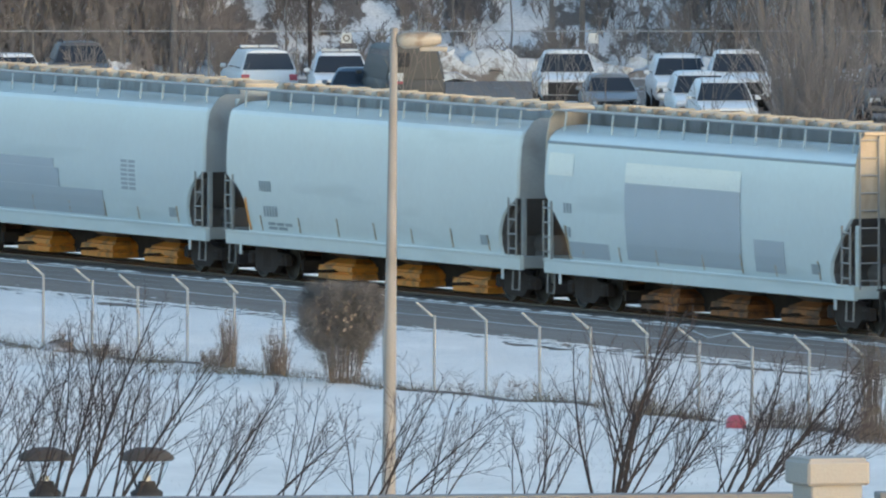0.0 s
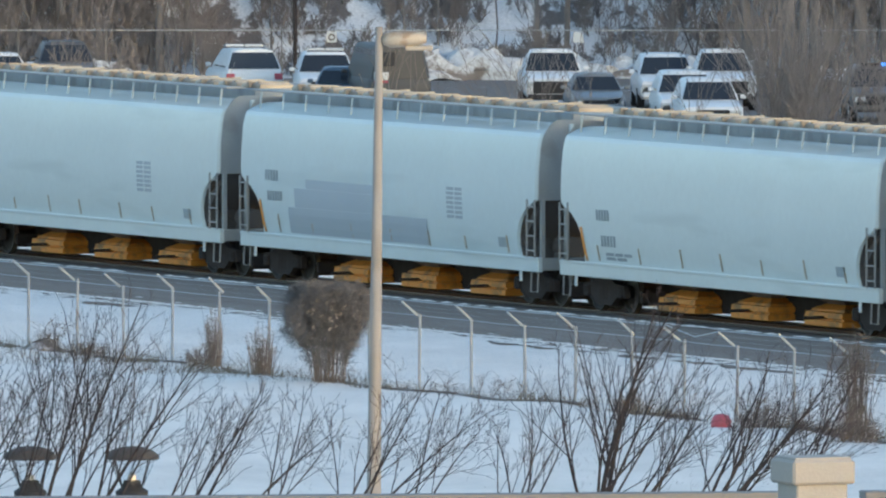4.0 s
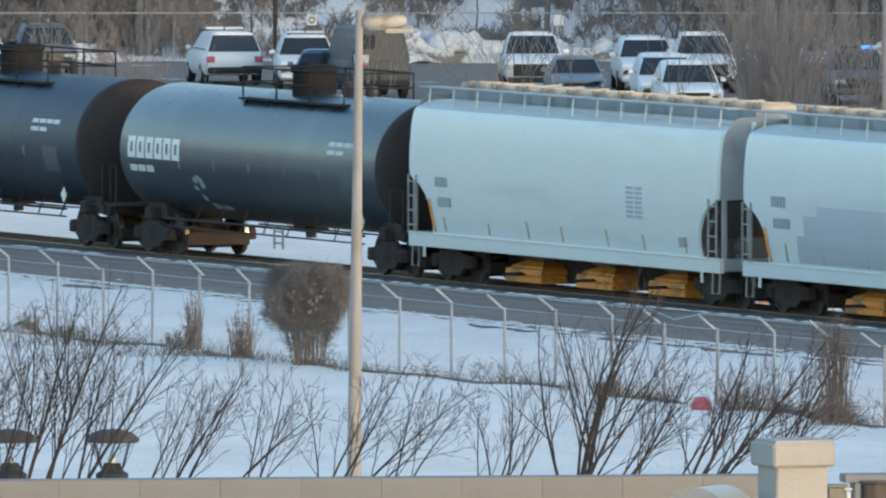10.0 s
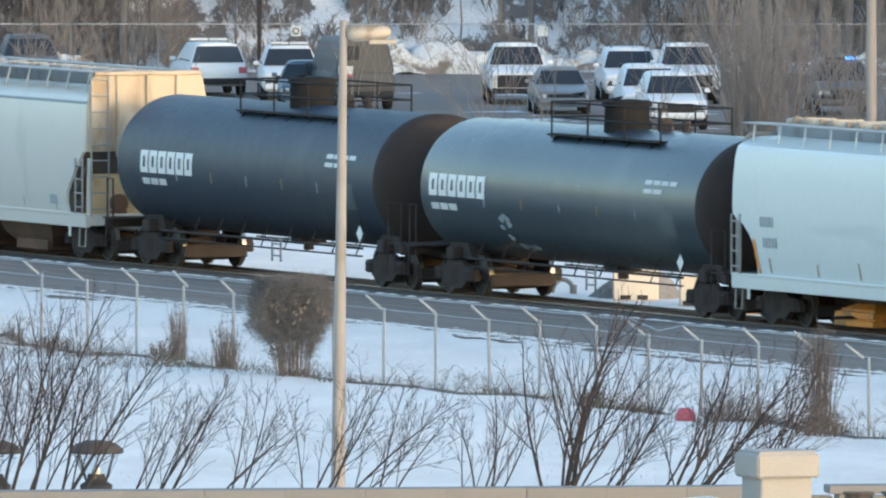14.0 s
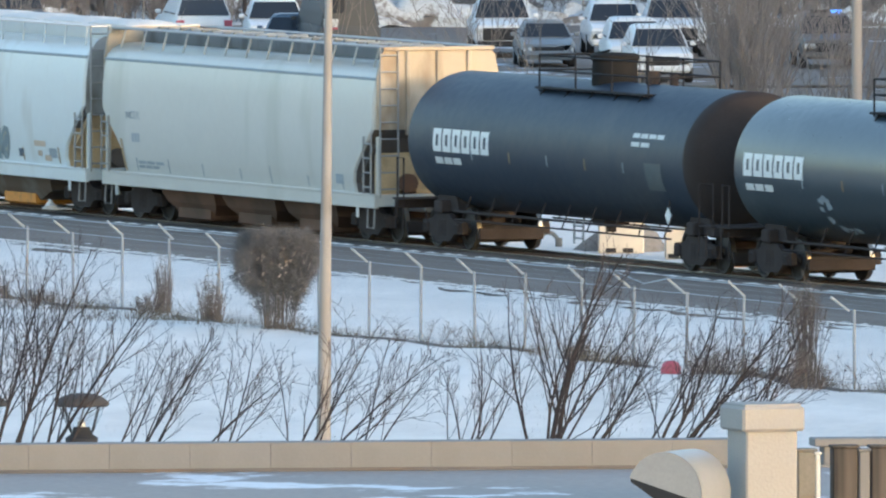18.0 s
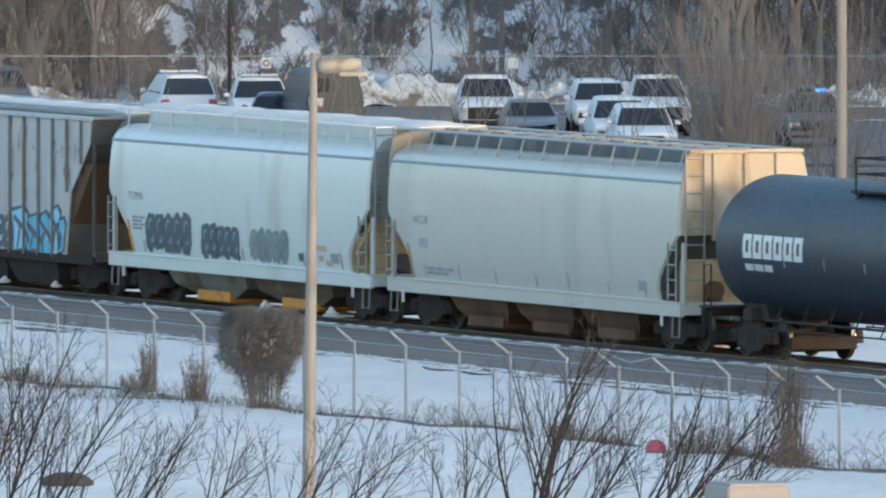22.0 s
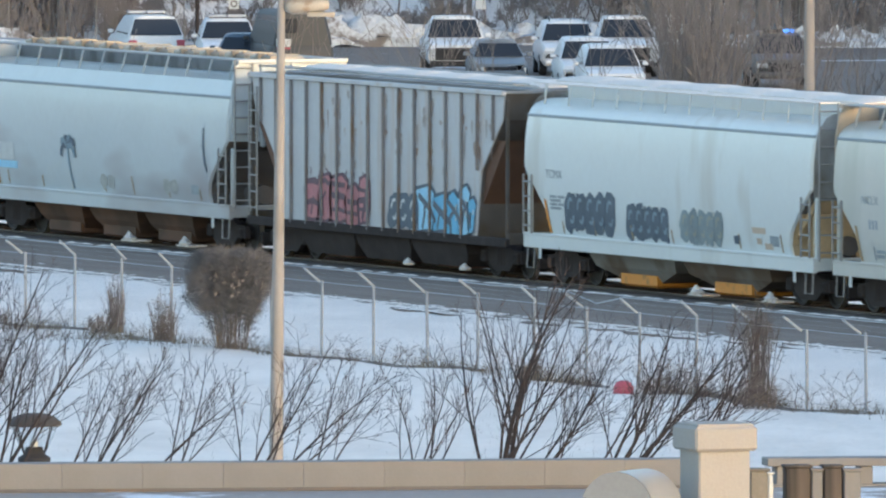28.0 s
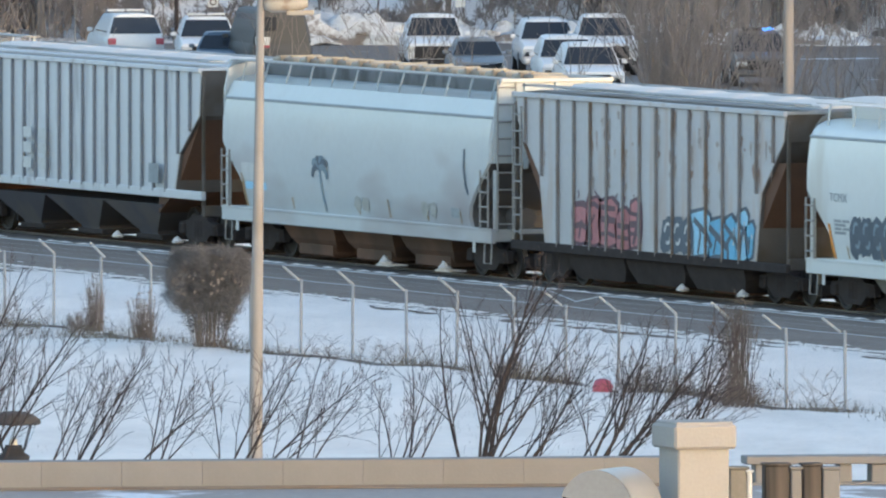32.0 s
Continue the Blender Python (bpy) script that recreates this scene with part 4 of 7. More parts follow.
def tank_car(xc, seed):
    """Black tank car with dished heads and a railed top platform."""
    car = thing("tank_car", (xc, 0, 0), "dark blue-black tank car with white block marks and railed platform", "rail car", "cars of the freight train")
    R, zc, hl = 1.54, 2.42, 7.85
    mb = MB()
    n = 48
    prof = [(-hl - 0.58, 0.02), (-hl - 0.56, 0.35), (-hl - 0.48, 0.75), (-hl - 0.34, 1.12), (-hl - 0.16, 1.40), (-hl, R), (-hl + 0.05, R + 0.004), (-4.0, R + 0.004)]
    prof += [(-x, r) for x, r in reversed(prof)]
    mb.rings([[(x, r * math.cos(2 * math.pi * k / n), zc + r * math.sin(2 * math.pi * k / n)) for k in range(n)] for x, r in prof])
    part("tank", mb, TANKLIGHT if seed else TANKM, car, smooth=50)
    tp = [(zc + R * math.sin(a), R * math.cos(a), hl) for a in [radians(-85 + 5 * i) for i in range(35)]]
    # sill stubs, bolsters, platforms
    for s in (-1, 1):
        mb = MB()
        mb.box(s * 7.4 - 1.4, s * 7.4 + 1.4, -0.3, 0.3, 0.72, 1.12, 0.03)
        mb.box(s * 7.0 - 0.2, s * 7.0 + 0.2, -1.2, 1.2, 0.80, 1.1, 0.04)
        mb.box(s * 8.75 - 0.1, s * 8.75 + 0.1, -1.45, 1.45, 0.86, 1.06, 0.02)
        mb.box(s * 8.5 - 0.35, s * 8.5 + 0.35, -1.5, 1.5, 1.06, 1.10, 0.01)
        part("sill_stub", mb, TRUCKM, car)
        mb = MB()
        mb.prism([(s * 7.0 - 0.7, 0.85), (s * 7.0 + 0.7, 0.85), (s * 7.0 + 0.5, 1.2), (s * 7.0 - 0.5, 1.2)], -0.95, 0.95)
        part("saddle", mb, TRUCKM, car)
        bogie(car, s * 7.0)
        coupler(car, s * 8.75, s)
        mb = MB()
        mb.tube([(s * 8.75, -1.42, 1.08), (s * 8.75, -1.42, 2.0), (s * 8.2, -1.5, 2.0), (s * 8.2, -1.5, 1.08)], 0.022, 6)
        part("grab_rail", mb, TRUCKM, car)
        mb = MB()
        mb.tube([(s * 8.75, 1.42, 1.08), (s * 8.75, 1.42, 2.0), (s * 8.2, 1.5, 2.0), (s * 8.2, 1.5, 1.08)], 0.022, 6)
        part("grab_rail", mb, TRUCKM, car)
        mb = MB()
        mb.tube([(s * 8.6, -1.5, 1.0), (s * 8.6, -1.52, 0.4), (s * 8.2, -1.52, 0.4), (s * 8.2, -1.5, 1.0)], 0.022, 6)
        part("step", mb, TRUCKM, car)
    # brake rigging pipe along the underside with hangers
    for y in (-1.2, 1.2):
        mb = MB()
        mb.tube([(-6.0, y, 0.88), (6.0, y, 0.88)], 0.03, 6)
        mb.tube([(-6.0, y, 0.70), (6.0, y, 0.70)], 0.02, 6)
        for i in range(9):
            x = -5.6 + 1.4 * i
            mb.tube([(x, y, 0.70), (x, y * 0.8, 1.25)], 0.018, 6)
        part("brake_pipe", mb, TRUCKM, car)
    mb = MB()
    mb.prism([(-0.3, 0.78), (0.3, 0.78), (0.4, 0.95), (-0.4, 0.95)], -0.3, 0.3)
    mb.tube([(0, 0, 0.9), (0, 0, 0.62)], 0.12, 12)
    part("outlet_valve", mb, TRUCKM, car)
    for s in (-1, 1):
        ladder(car, 1.3, s * 1.35, 0.42, 0.95, 2, w=0.5)
    # top platform
    mb = MB()
    x0, x1, yw, zd = -2.0, 4.0, 0.86, 3.80
    for s in (-1, 1):
        mb.box(x0, x1, s * (yw - 0.16), s * (yw + 0.12), zd - 0.05, zd, 0.01)
    for x in (x0 + 0.1, x1 - 0.1):
        mb.box(x - 0.15, x + 0.15, -yw, yw, zd - 0.05, zd, 0.01)
    for i in range(5):
        x = x0 + 0.3 + i * 1.35
        for s in (-1, 1):
            mb.tube([(x, s * yw, zd - 0.04), (x, s * 0.98, zc + 1.15)], 0.03, 6)
    part("platform", mb, SOOTBLACK, car)
    for x, y in [(x0 + i * (x1 - x0) / 3, s * yw) for i in range(4) for s in (-1, 1)]:
        mb = MB()
        mb.tube([(x, y, zd - 0.1), (x, y, zd + 0.70)], 0.024, 6)
        part("rail_post", mb, SOOTBLACK, car)
    mb = MB()
    for z in (zd + 0.36, zd + 0.70):
        for s in (-1, 1):
            mb.tube([(x0, s * yw, z), (x1, s * yw, z)], 0.02, 6)
        for x in (x0, x1):
            mb.tube([(x, -yw, z), (x, yw, z)], 0.02, 6)
    part("handrail", mb, SOOTBLACK, car)
    mb = MB()
    mb.rings([[(0.2 + r * math.cos(2 * math.pi * k / 24), r * math.sin(2 * math.pi * k / 24), z) for k in range(24)] for z, r in ((3.85, 0.52), (4.42, 0.50), (4.46, 0.56), (4.54, 0.56), (4.58, 0.48), (4.60, 0.2))])
    mb.tube([(-0.25, -0.3, 4.55), (0.6, -0.3, 4.66)], 0.03, 6)
    part("manway", mb, DOMEM, car, "rusty dark manway dome", smooth=True)
    mb = MB()
    mb.tube([(2.3, 0, 3.9), (2.3, 0, 4.25)], 0.16, 12)
    part("valve", mb, TRUCKM, car, smooth=True)
    mb = MB()
    mb.tube([(3.0, 0.2, 3.9), (3.0, 0.2, 4.2)], 0.1, 10)
    part("valve", mb, TRUCKM, car, smooth=True)
    # six plain white blocks, each with a dark slot
    lx = -7.35 if seed else -6.42
    for i in range(6):
        x = lx + i * 0.535
        za, zb_ = (2.26, 2.76) if seed else (2.22, 2.74)
        decal(car, "logo_block", x, x + 0.46, za, zb_, tp, WHITEMARK, "white block of the painted logo")
        decal(car, "logo_slot", x + 0.17, x + 0.30, za + 0.13, zb_ - 0.13, tp, TANKLIGHT if seed else TANKM, lift=0.016)
    text_bars(car, lx + 0.05, 2.10, 1.5, 0.15, 1, tp, PALE)
    text_bars(car, 4.55, 2.98, 1.75, 0.10, 2, tp, PALE, fill=0.6, gap=0.9)
    decal(car, "stencil_panel", 5.3, 6.2, 1.75, 2.35, tp, FADED)
    mb = MB()
    mb.prism([(6.1, 1.02), (6.27, 1.22), (6.1, 1.40), (5.93, 1.22)], -1.32, -1.30)
    part("placard", mb, WHITEMARK, car, "white diamond placard")
    mb = MB()
    mb.tube([(6.1, -1.29, 1.0), (6.1, -1.27, 1.75)], 0.02, 6)
    part("placard_bracket", mb, TRUCKM, car)
    # dark brown head towards the next car
    mb = MB()
    mb.rings([[(x, r * math.cos(2 * math.pi * k / n), zc + r * math.sin(2 * math.pi * k / n)) for k in range(n)] for x, r in
              ((hl - 0.45, R + 0.007), (hl + 0.004, R + 0.006), (hl + 0.17, 1.405), (hl + 0.35, 1.125), (hl + 0.49, 0.755), (hl + 0.57, 0.355), (hl + 0.59, 0.02))], cap=False)
    part("sooty_head", mb, HEADBROWN, car, "dark brown tank head", smooth=50)
    for i in range(5):
        x = -4.3 + i * 2.1
        decal(car, "rust_streak", x, x + 0.06, 2.08, 2.32, tp, RUSTMARK if i % 2 else STENCIL)
    if seed:
        rng = random.Random(5)
        for i in range(9):
            a = i * 0.7
            cx, cz = -3.6 + 0.42 * math.cos(a) + 0.1 * i, 1.72 + 0.26 * math.sin(a) - 0.04 * i
            poly = [(cx + rng.uniform(0.1, 0.24) * math.cos(k * 1.05), cz + rng.uniform(0.05, 0.1) * math.sin(k * 1.05)) for k in range(6)]
            decal_poly(car, "paint_scrawl", poly, tp, FADEBLUE)
    return car


HEADBROWN = mat("dark_head_brown", (0.042, 0.034, 0.032), 0.8, spec=0.2, var=0.25, scale=1.5)
SOOTBLACK = mat("sooty_black", (0.026, 0.026, 0.029), 0.8, spec=0.2, var=0.25, scale=3)
DOMEM = mat("dome_dark", (0.024, 0.023, 0.023), 0.9, spec=0.1, var=0.25, scale=3)
WHITEMARK = mat("white_lettering", (0.78, 0.80, 0.80), 0.5, var=0.06, scale=5)
FADED = mat("faded_stencil", (0.09, 0.11, 0.12), 0.6, var=0.15, scale=5)
FADEBLUE = mat("faded_scrawl", (0.27, 0.32, 0.36), 0.6, var=0.3, scale=8)



def marks(car, word, x, z, h, prof, material):
    """Painted letters that follow the near side."""
    cu = bpy.data.curves.new("marks", "FONT")
    cu.body, cu.size, cu.resolution_u = word, h / 0.7, 3
    ob = bpy.data.objects.new("marks", cu)
    me = bpy.data.meshes.new_from_object(ob)
    bpy.data.objects.remove(ob)
    me.materials.clear()
    me.materials.append(material)
    for v in me.vertices:
        px, pz = x + v.co.x * 1.25, z + v.co.y
        v.co = (px, -side_y(prof, pz) - 0.014, pz)
    part("lettering", me, material, car)


LBL = "pale blue-white covered hopper car with tan hatches and yellow gates"
c1, p1, h1 = hopper(9.40, 26.3, WHITE_B, "pale blue hopper car with a grey overpainted block, painted reflections and tan end", "crease", gate=GATERUST, end_panel=True)
# Reflections in the glossy clean paint are put in as flat colours.
decal(c1, "overpainted_panel", -h1 + 4.6, -h1 + 10.9, 1.25, 2.95, p1, CLEANPANEL)
decal(c1, "overpainted_panel", -h1 + 4.6, -h1 + 10.9, 2.95, 3.40, p1, SKYREFLECT)
decal(c1, "overpainted_panel", -h1 + 0.3, -h1 + 1.7, 3.0, 3.50, p1, SKYREFLECT)
text_bars(c1, -h1 + 1.2, 2.40, 0.5, 0.22, 2, p1, STENCIL, gap=1.4)
decal(c1, "overpainted_panel", -h1 + 1.4, -h1 + 3.6, 1.20, 1.55, p1, CLEANPANEL)
decal(c1, "overpainted_panel", -h1 + 11.6, -h1 + 13.2, 1.25, 1.95, p1, CLEANPANEL)
c2, p2, h2 = hopper(-9.2, 8.05, WHITE_A, LBL)
text_bars(c2, -h2 + 2.1, 2.32, 0.75, 0.24, 1, p2, STENCIL)
text_bars(c2, -h2 + 2.3, 1.75, 0.85, 0.24, 1, p2, STENCIL)
text_bars(c2, -h2 + 2.5, 1.38, 1.5, 0.07, 2, p2, STENCIL)
c3, p3, h3 = hopper(-27.75, -10.4, WHITE_B, "pale blue hopper car with a grey overpainted block, yellow gates")
text_bars(c3, -h3 + 1.6, 2.60, 0.8, 0.24, 1, p3, STENCIL)
text_bars(c3, -h3 + 1.7, 2.12, 0.9, 0.22, 1, p3, STENCIL)
for a, b, z0, z1 in ((2.9, 11.0, 1.18, 1.78), (3.3, 8.3, 1.784, 2.22), (4.0, 8.0, 2.224, 2.44)):
    decal(c3, "overpainted_panel", -h3 + a, -h3 + b, z0, z1, p3, CLEANPANEL)
text_bars(c3, -h3 + 12.2, 2.55, 0.95, 0.07, 7, p3, CLEANPANEL, fill=1.0, gap=0.5)
c4, p4, h4 = hopper(-46.3, -28.95, WHITE_A, LBL)
text_bars(c4, -h4 + 1.6, 2.40, 0.75, 0.22, 1, p4, STENCIL)
text_bars(c4, -h4 + 1.7, 1.95, 0.8, 0.22, 1, p4, STENCIL)
text_bars(c4, -h4 + 12.3, 2.55, 0.95, 0.07, 7, p4, CLEANPANEL, fill=1.0, gap=0.5)
k1 = tank_car(-55.7, 1)
k2 = tank_car(-73.7, 0)
# Unseen car at the front, added for its shade on the next end.
k0 = tank_car(36.2, 0)
c7, p7, h7 = hopper(-99.7, -83.45, GREY_C, "weathered light grey hopper car with tan ends and rusty gates", "crease", gate=BINRUST, binm=BINRUST, end_panel=True, wide_bins=True, slope=SUNSLOPE, low=True)
marks(c7, "NCLX", -h7 + 1.55, 2.38, 0.18, p7, STENCIL)
text_bars(c7, -h7 + 1.9, 2.05, 0.5, 0.2, 1, p7, CLEANPANEL)
text_bars(c7, -h7 + 2.2, 1.42, 1.6, 0.07, 2, p7, STENCIL)
c8, p8, h8 = hopper(-116.2, -100.7, SNOWY, "white hopper car with dark scrawled paint and snow on top", "crease", bins=2, hatches=6, hatch_snow=True, wide_bins=True, slope=SUNSLOPE)
marks(c8, "TCMX", -h8 + 1.3, 2.38, 0.18, p8, STENCIL)
text_bars(c8, -h8 + 1.5, 2.0, 0.85, 0.06, 4, p8, STENCIL)
c9, p9, h9 = ribbed_hopper(-131.95, -117.2, OLDGREY, "rust-streaked grey ribbed hopper car with pink and blue scrawls", 16, 1)
c10, p10, h10 = hopper(-148.4, -133.0, DUSTY, "pale blue hopper car with a painted palm and rusty underside", "crease", gate=BINRUST, bins=3, binm=BINRUST, hatches=10, end_panel=True, endm=DUSTY, seam=3.60, wide_bins=True, low=True)
c11, p11, h11 = ribbed_hopper(-165.4, -149.6, RIBGREY, "grey ribbed hopper car with dark open bays and snowy roof", 21, 2, zb=1.3, bare_bins=True)
c12, p12, h12 = hopper(-183.4, -166.3, WHITE_A, LBL, "crease")
CARS = [c1, c2, c3, c4, k1, k2, k0, c7, c8, c9, c10, c11, c12]


def ribbon(car, name, path, w, prof, material, lift):
    """A painted stroke along (x, z) points on the near side."""
    left, right = [], []
    n = len(path)
    for i, (x, z) in enumerate(path):
        a, b = path[max(i - 1, 0)], path[min(i + 1, n - 1)]
        dx, dz = b[0] - a[0], b[1] - a[1]
        q = math.hypot(dx, dz) or 1.0
        k = w * (0.5 if 0 < i < n - 1 else 0.42)
        left.append((x - dz / q * k, z + dx / q * k))
        right.append((x + dz / q * k, z - dx / q * k))
    mb = MB()
    mb.add([(x, -side_y(prof, z) - lift, z) for x, z in left + right], [(i, i + 1, n + i + 1, n + i) for i in range(n - 1)])
    part(name, mb, material, car)


def blob(car, name, cx, cz, rx, rz, lean, prof, material, lift, rng, rag=0.10, square=1.0):
    """A filled sprayed shape with a slightly uneven outline."""
    poly = []
    for k in range(18):
        a = 2 * math.pi * k / 18
        ca, sa = math.cos(a), math.sin(a)
        q = 1.0 / (abs(ca) ** (2 * square) + abs(sa) ** (2 * square)) ** (0.5 / square) * (1 + rng.gauss(0, rag) * 0.6)
        poly.append((cx + rx * q * ca + lean * rz * q * sa, cz + rz * q * sa))
    decal_poly(car, name, poly, prof, material, lift=lift)


def bubble_tag(car, prof, x0, x1, z0, z1, n, edge, heart, seed):
    """A row of fat leaning bubbles, dark with a lighter crescent in each."""
    rng = random.Random(seed)
    w, h, cz = (x1 - x0) / n, z1 - z0, (z0 + z1) / 2
    for i in range(n):
        cx, lf = x0 + (i + 0.5) * w, 0.010 + 0.006 * (i % 2)
        top = rng.uniform(0.88, 1.08)
        blob(car, "sprayed_bubble", cx, cz, 0.60 * w, 0.5 * h * top, 0.22, prof, edge, lf, rng, square=1.5)
        # crescents that follow the bubble's two sides
        for sgn, a0, r in ((1, 60, 0.68), (-1, 230, 0.55)):
            pts = [(cx + 0.46 * w * r * math.cos(radians(a0 + 22 * k)) + 0.05, cz + 0.44 * h * r * math.sin(radians(a0 + 22 * k))) for k in range(6)]
            ribbon(car, "sprayed_crescent", pts, 0.075, prof, heart, lf + 0.003)
        if rng.random() < 0.7:
            blob(car, "sprayed_drip", cx + rng.uniform(-0.2, 0.3) * w, z0 + 0.06, 0.26 * w, 0.09, 0.0, prof, edge, lf + 0.001, rng)


def blade_tag(car, prof, x0, x1, z0, z1, n, fill, pale, edge, seed, bars=False):
    """Fat sprayed blades of uneven width with dark edges, knocked out of line, with slashes across them."""
    rng = random.Random(seed)
    h = z1 - z0
    cuts = [0.0]
    for i in range(n):
        cuts.append(cuts[-1] + rng.uniform(0.6, 1.5))
    for i in range(n):
        a, b = (x0 + (x1 - x0) * q / cuts[-1] for q in (cuts[i] - 0.05, cuts[i + 1] + 0.02))
        w = b - a
        t, u = z1 + rng.uniform(-0.22, 0.10), z0 + rng.uniform(-0.06, 0.14)
        j = [rng.uniform(-0.14, 0.14) for _ in range(6)]
        e = 0.08
        out = [(a + j[0], u), (a + 0.5 * w, u + j[4] * 0.5), (b + j[1], u + 0.05), (b + j[5], u + 0.45 * h), (b + j[2], t - 0.15 * h), (b + j[2] - 0.35 * w, t), (a + j[3], t - 0.10 * h), (a + j[4], u + 0.5 * h)]
        mx, mz = (a + b) / 2, (t + u) / 2
        decal_poly(car, "sprayed_edge", [(x + (e if x > mx else -e), z + (e if z > mz else -e)) for x, z in out], prof, edge, lift=0.008)
        decal_poly(car, "sprayed_blade", out, prof, fill if i % 3 else pale, lift=0.012)
        ribbon(car, "sprayed_line", [(a + 0.35 * w, u + 0.05 * h), (a + 0.42 * w + j[0], u + 0.40 * h), (a + 0.55 * w + j[3], t - 0.35 * h)], rng.uniform(0.08, 0.16), prof, edge, 0.016)
        ribbon(car, "sprayed_glint", [(a + 0.75 * w, u + 0.35 * h), (a + 0.8 * w, t - 0.25 * h)], 0.06, prof, PALE if not bars else pale, 0.017)
        if bars:
            for f in (0.25, 0.52, 0.78):
                if rng.random() < 0.8:
                    z = u + f * h + rng.uniform(-0.06, 0.06)
                    ribbon(car, "sprayed_bar", [(a + 0.1 * w, z), (a + 0.5 * w, z + rng.uniform(-0.04, 0.08)), (b - 0.1 * w, z - 0.02)], rng.uniform(0.08, 0.16), prof, edge, 0.020)
        elif i + 1 < n:
            ribbon(car, "sprayed_slash", [(a + 0.1 * w, t - 0.2 * h), (b - 0.1 * w, t - 0.5 * h), (b + 0.2 * w, u + 0.2 * h)], rng.uniform(0.10, 0.2), prof, fill if rng.random() < 0.5 else edge, 0.020)


def scrawl(car, prof, x0, x1, z0, z1, letters, mats, seed, lean=0.1):
    """Faded smudges of sprayed paint."""
    rng = random.Random(seed)
    w = (x1 - x0) / letters
    for i in range(letters):
        cx, lf = x0 + (i + 0.5) * w, 0.014
        for k, m in ((1.0, mats[0]), (0.6, mats[1])):
            cz = (z0 + z1) / 2
            poly = [(cx + 0.55 * w * k * rng.uniform(0.75, 1.15) * math.cos(2 * math.pi * a / 11), cz + 0.5 * (z1 - z0) * k * rng.uniform(0.75, 1.15) * math.sin(2 * math.pi * a / 11)) for a in range(11)]
            decal_poly(car, "sprayed_smudge", poly, prof, m, lift=lf)
            lf += 0.003


SPRAY_DK = mat("spray_slate", (0.10, 0.13, 0.17), 0.6, var=0.2, scale=4)
SPRAY_MID = mat("spray_grey_blue", (0.22, 0.30, 0.36), 0.6, var=0.2, scale=4)
SPRAY_BLUE = mat("spray_sky_blue", (0.16, 0.48, 0.72), 0.55, var=0.15, scale=4)
SPRAY_PINK = mat("spray_dull_pink", (0.48, 0.20, 0.21), 0.65, var=0.2, scale=4)
SPRAY_PINK2 = mat("spray_dark_pink", (0.15, 0.09, 0.11), 0.65, var=0.2, scale=4)
RUSTP2 = mat("rust_patch_dark", (0.30, 0.22, 0.18), 0.8, var=0.25, scale=4)
RUSTP = mat("rust_patch", (0.40, 0.35, 0.32), 0.8, var=0.25, scale=4)
SPRAY_FADED = mat("spray_faded_slate", (0.24, 0.29, 0.31), 0.65, var=0.25, scale=4)
RUSTTAN = mat("tan_overspray", (0.55, 0.44, 0.34), 0.7, var=0.2, scale=6)
STAIN = mat("faint_stain", (0.43, 0.44, 0.42), 0.7, var=0.2, scale=5)
SPRAY_TAN = mat("spray_tan", (0.33, 0.33, 0.28), 0.65, var=0.2, scale=4)
SPRAY_SKY = mat("spray_pale_blue", (0.36, 0.66, 0.86), 0.55, var=0.15, scale=4)
FLAT9 = [(0, 1.505, 1), (5, 1.505, 1)]
bubble_tag(c8, p8, -h8 + 2.3, -h8 + 4.95, 1.20, 2.14, 5, SPRAY_DK, SPRAY_MID, 1)
bubble_tag(c8, p8, -h8 + 5.6, -h8 + 7.8, 1.18, 1.95, 5, SPRAY_DK, SPRAY_MID, 2)
bubble_tag(c8, p8, -h8 + 8.5, -h8 + 10.7, 1.20, 1.95, 5, SPRAY_FADED, SPRAY_TAN, 3)
decal(c8, "warning_label", -h8 + 11.3, -h8 + 11.6, 1.28, 1.46, p8, SPRAY_DK)
for a, z, w in ((12.3, 1.55, 0.7), (12.9, 1.22, 0.4), (12.5, 1.32, 0.25)):
    decal(c8, "tan_overspray", -h8 + a, -h8 + a + w, z, z + 0.13, p8, RUSTTAN)
blade_tag(c9, FLAT9, -h9 + 3.4, -h9 + 7.0, 0.92, 1.96, 5, SPRAY_PINK, SPRAY_PINK, SPRAY_PINK2, 4, bars=True)
for i in range(7):
    x = -h9 + 3.6 + 0.5 * i
    ribbon(c9, "sprayed_hair", [(x, 1.98), (x + 0.04, 2.08), (x + 0.14 * math.sin(2.1 * i), 2.16)], 0.05, FLAT9, SPRAY_PINK2, 0.010)
bubble_tag(c9, FLAT9, -h9 + 8.1, -h9 + 9.7, 0.96, 1.75, 3, SPRAY_DK, PALE, 5)
blade_tag(c9, FLAT9, -h9 + 9.75, -h9 + 12.95, 0.92, 1.96, 5, SPRAY_BLUE, SPRAY_SKY, SPRAY_DK, 6)
rngp = random.Random(9)
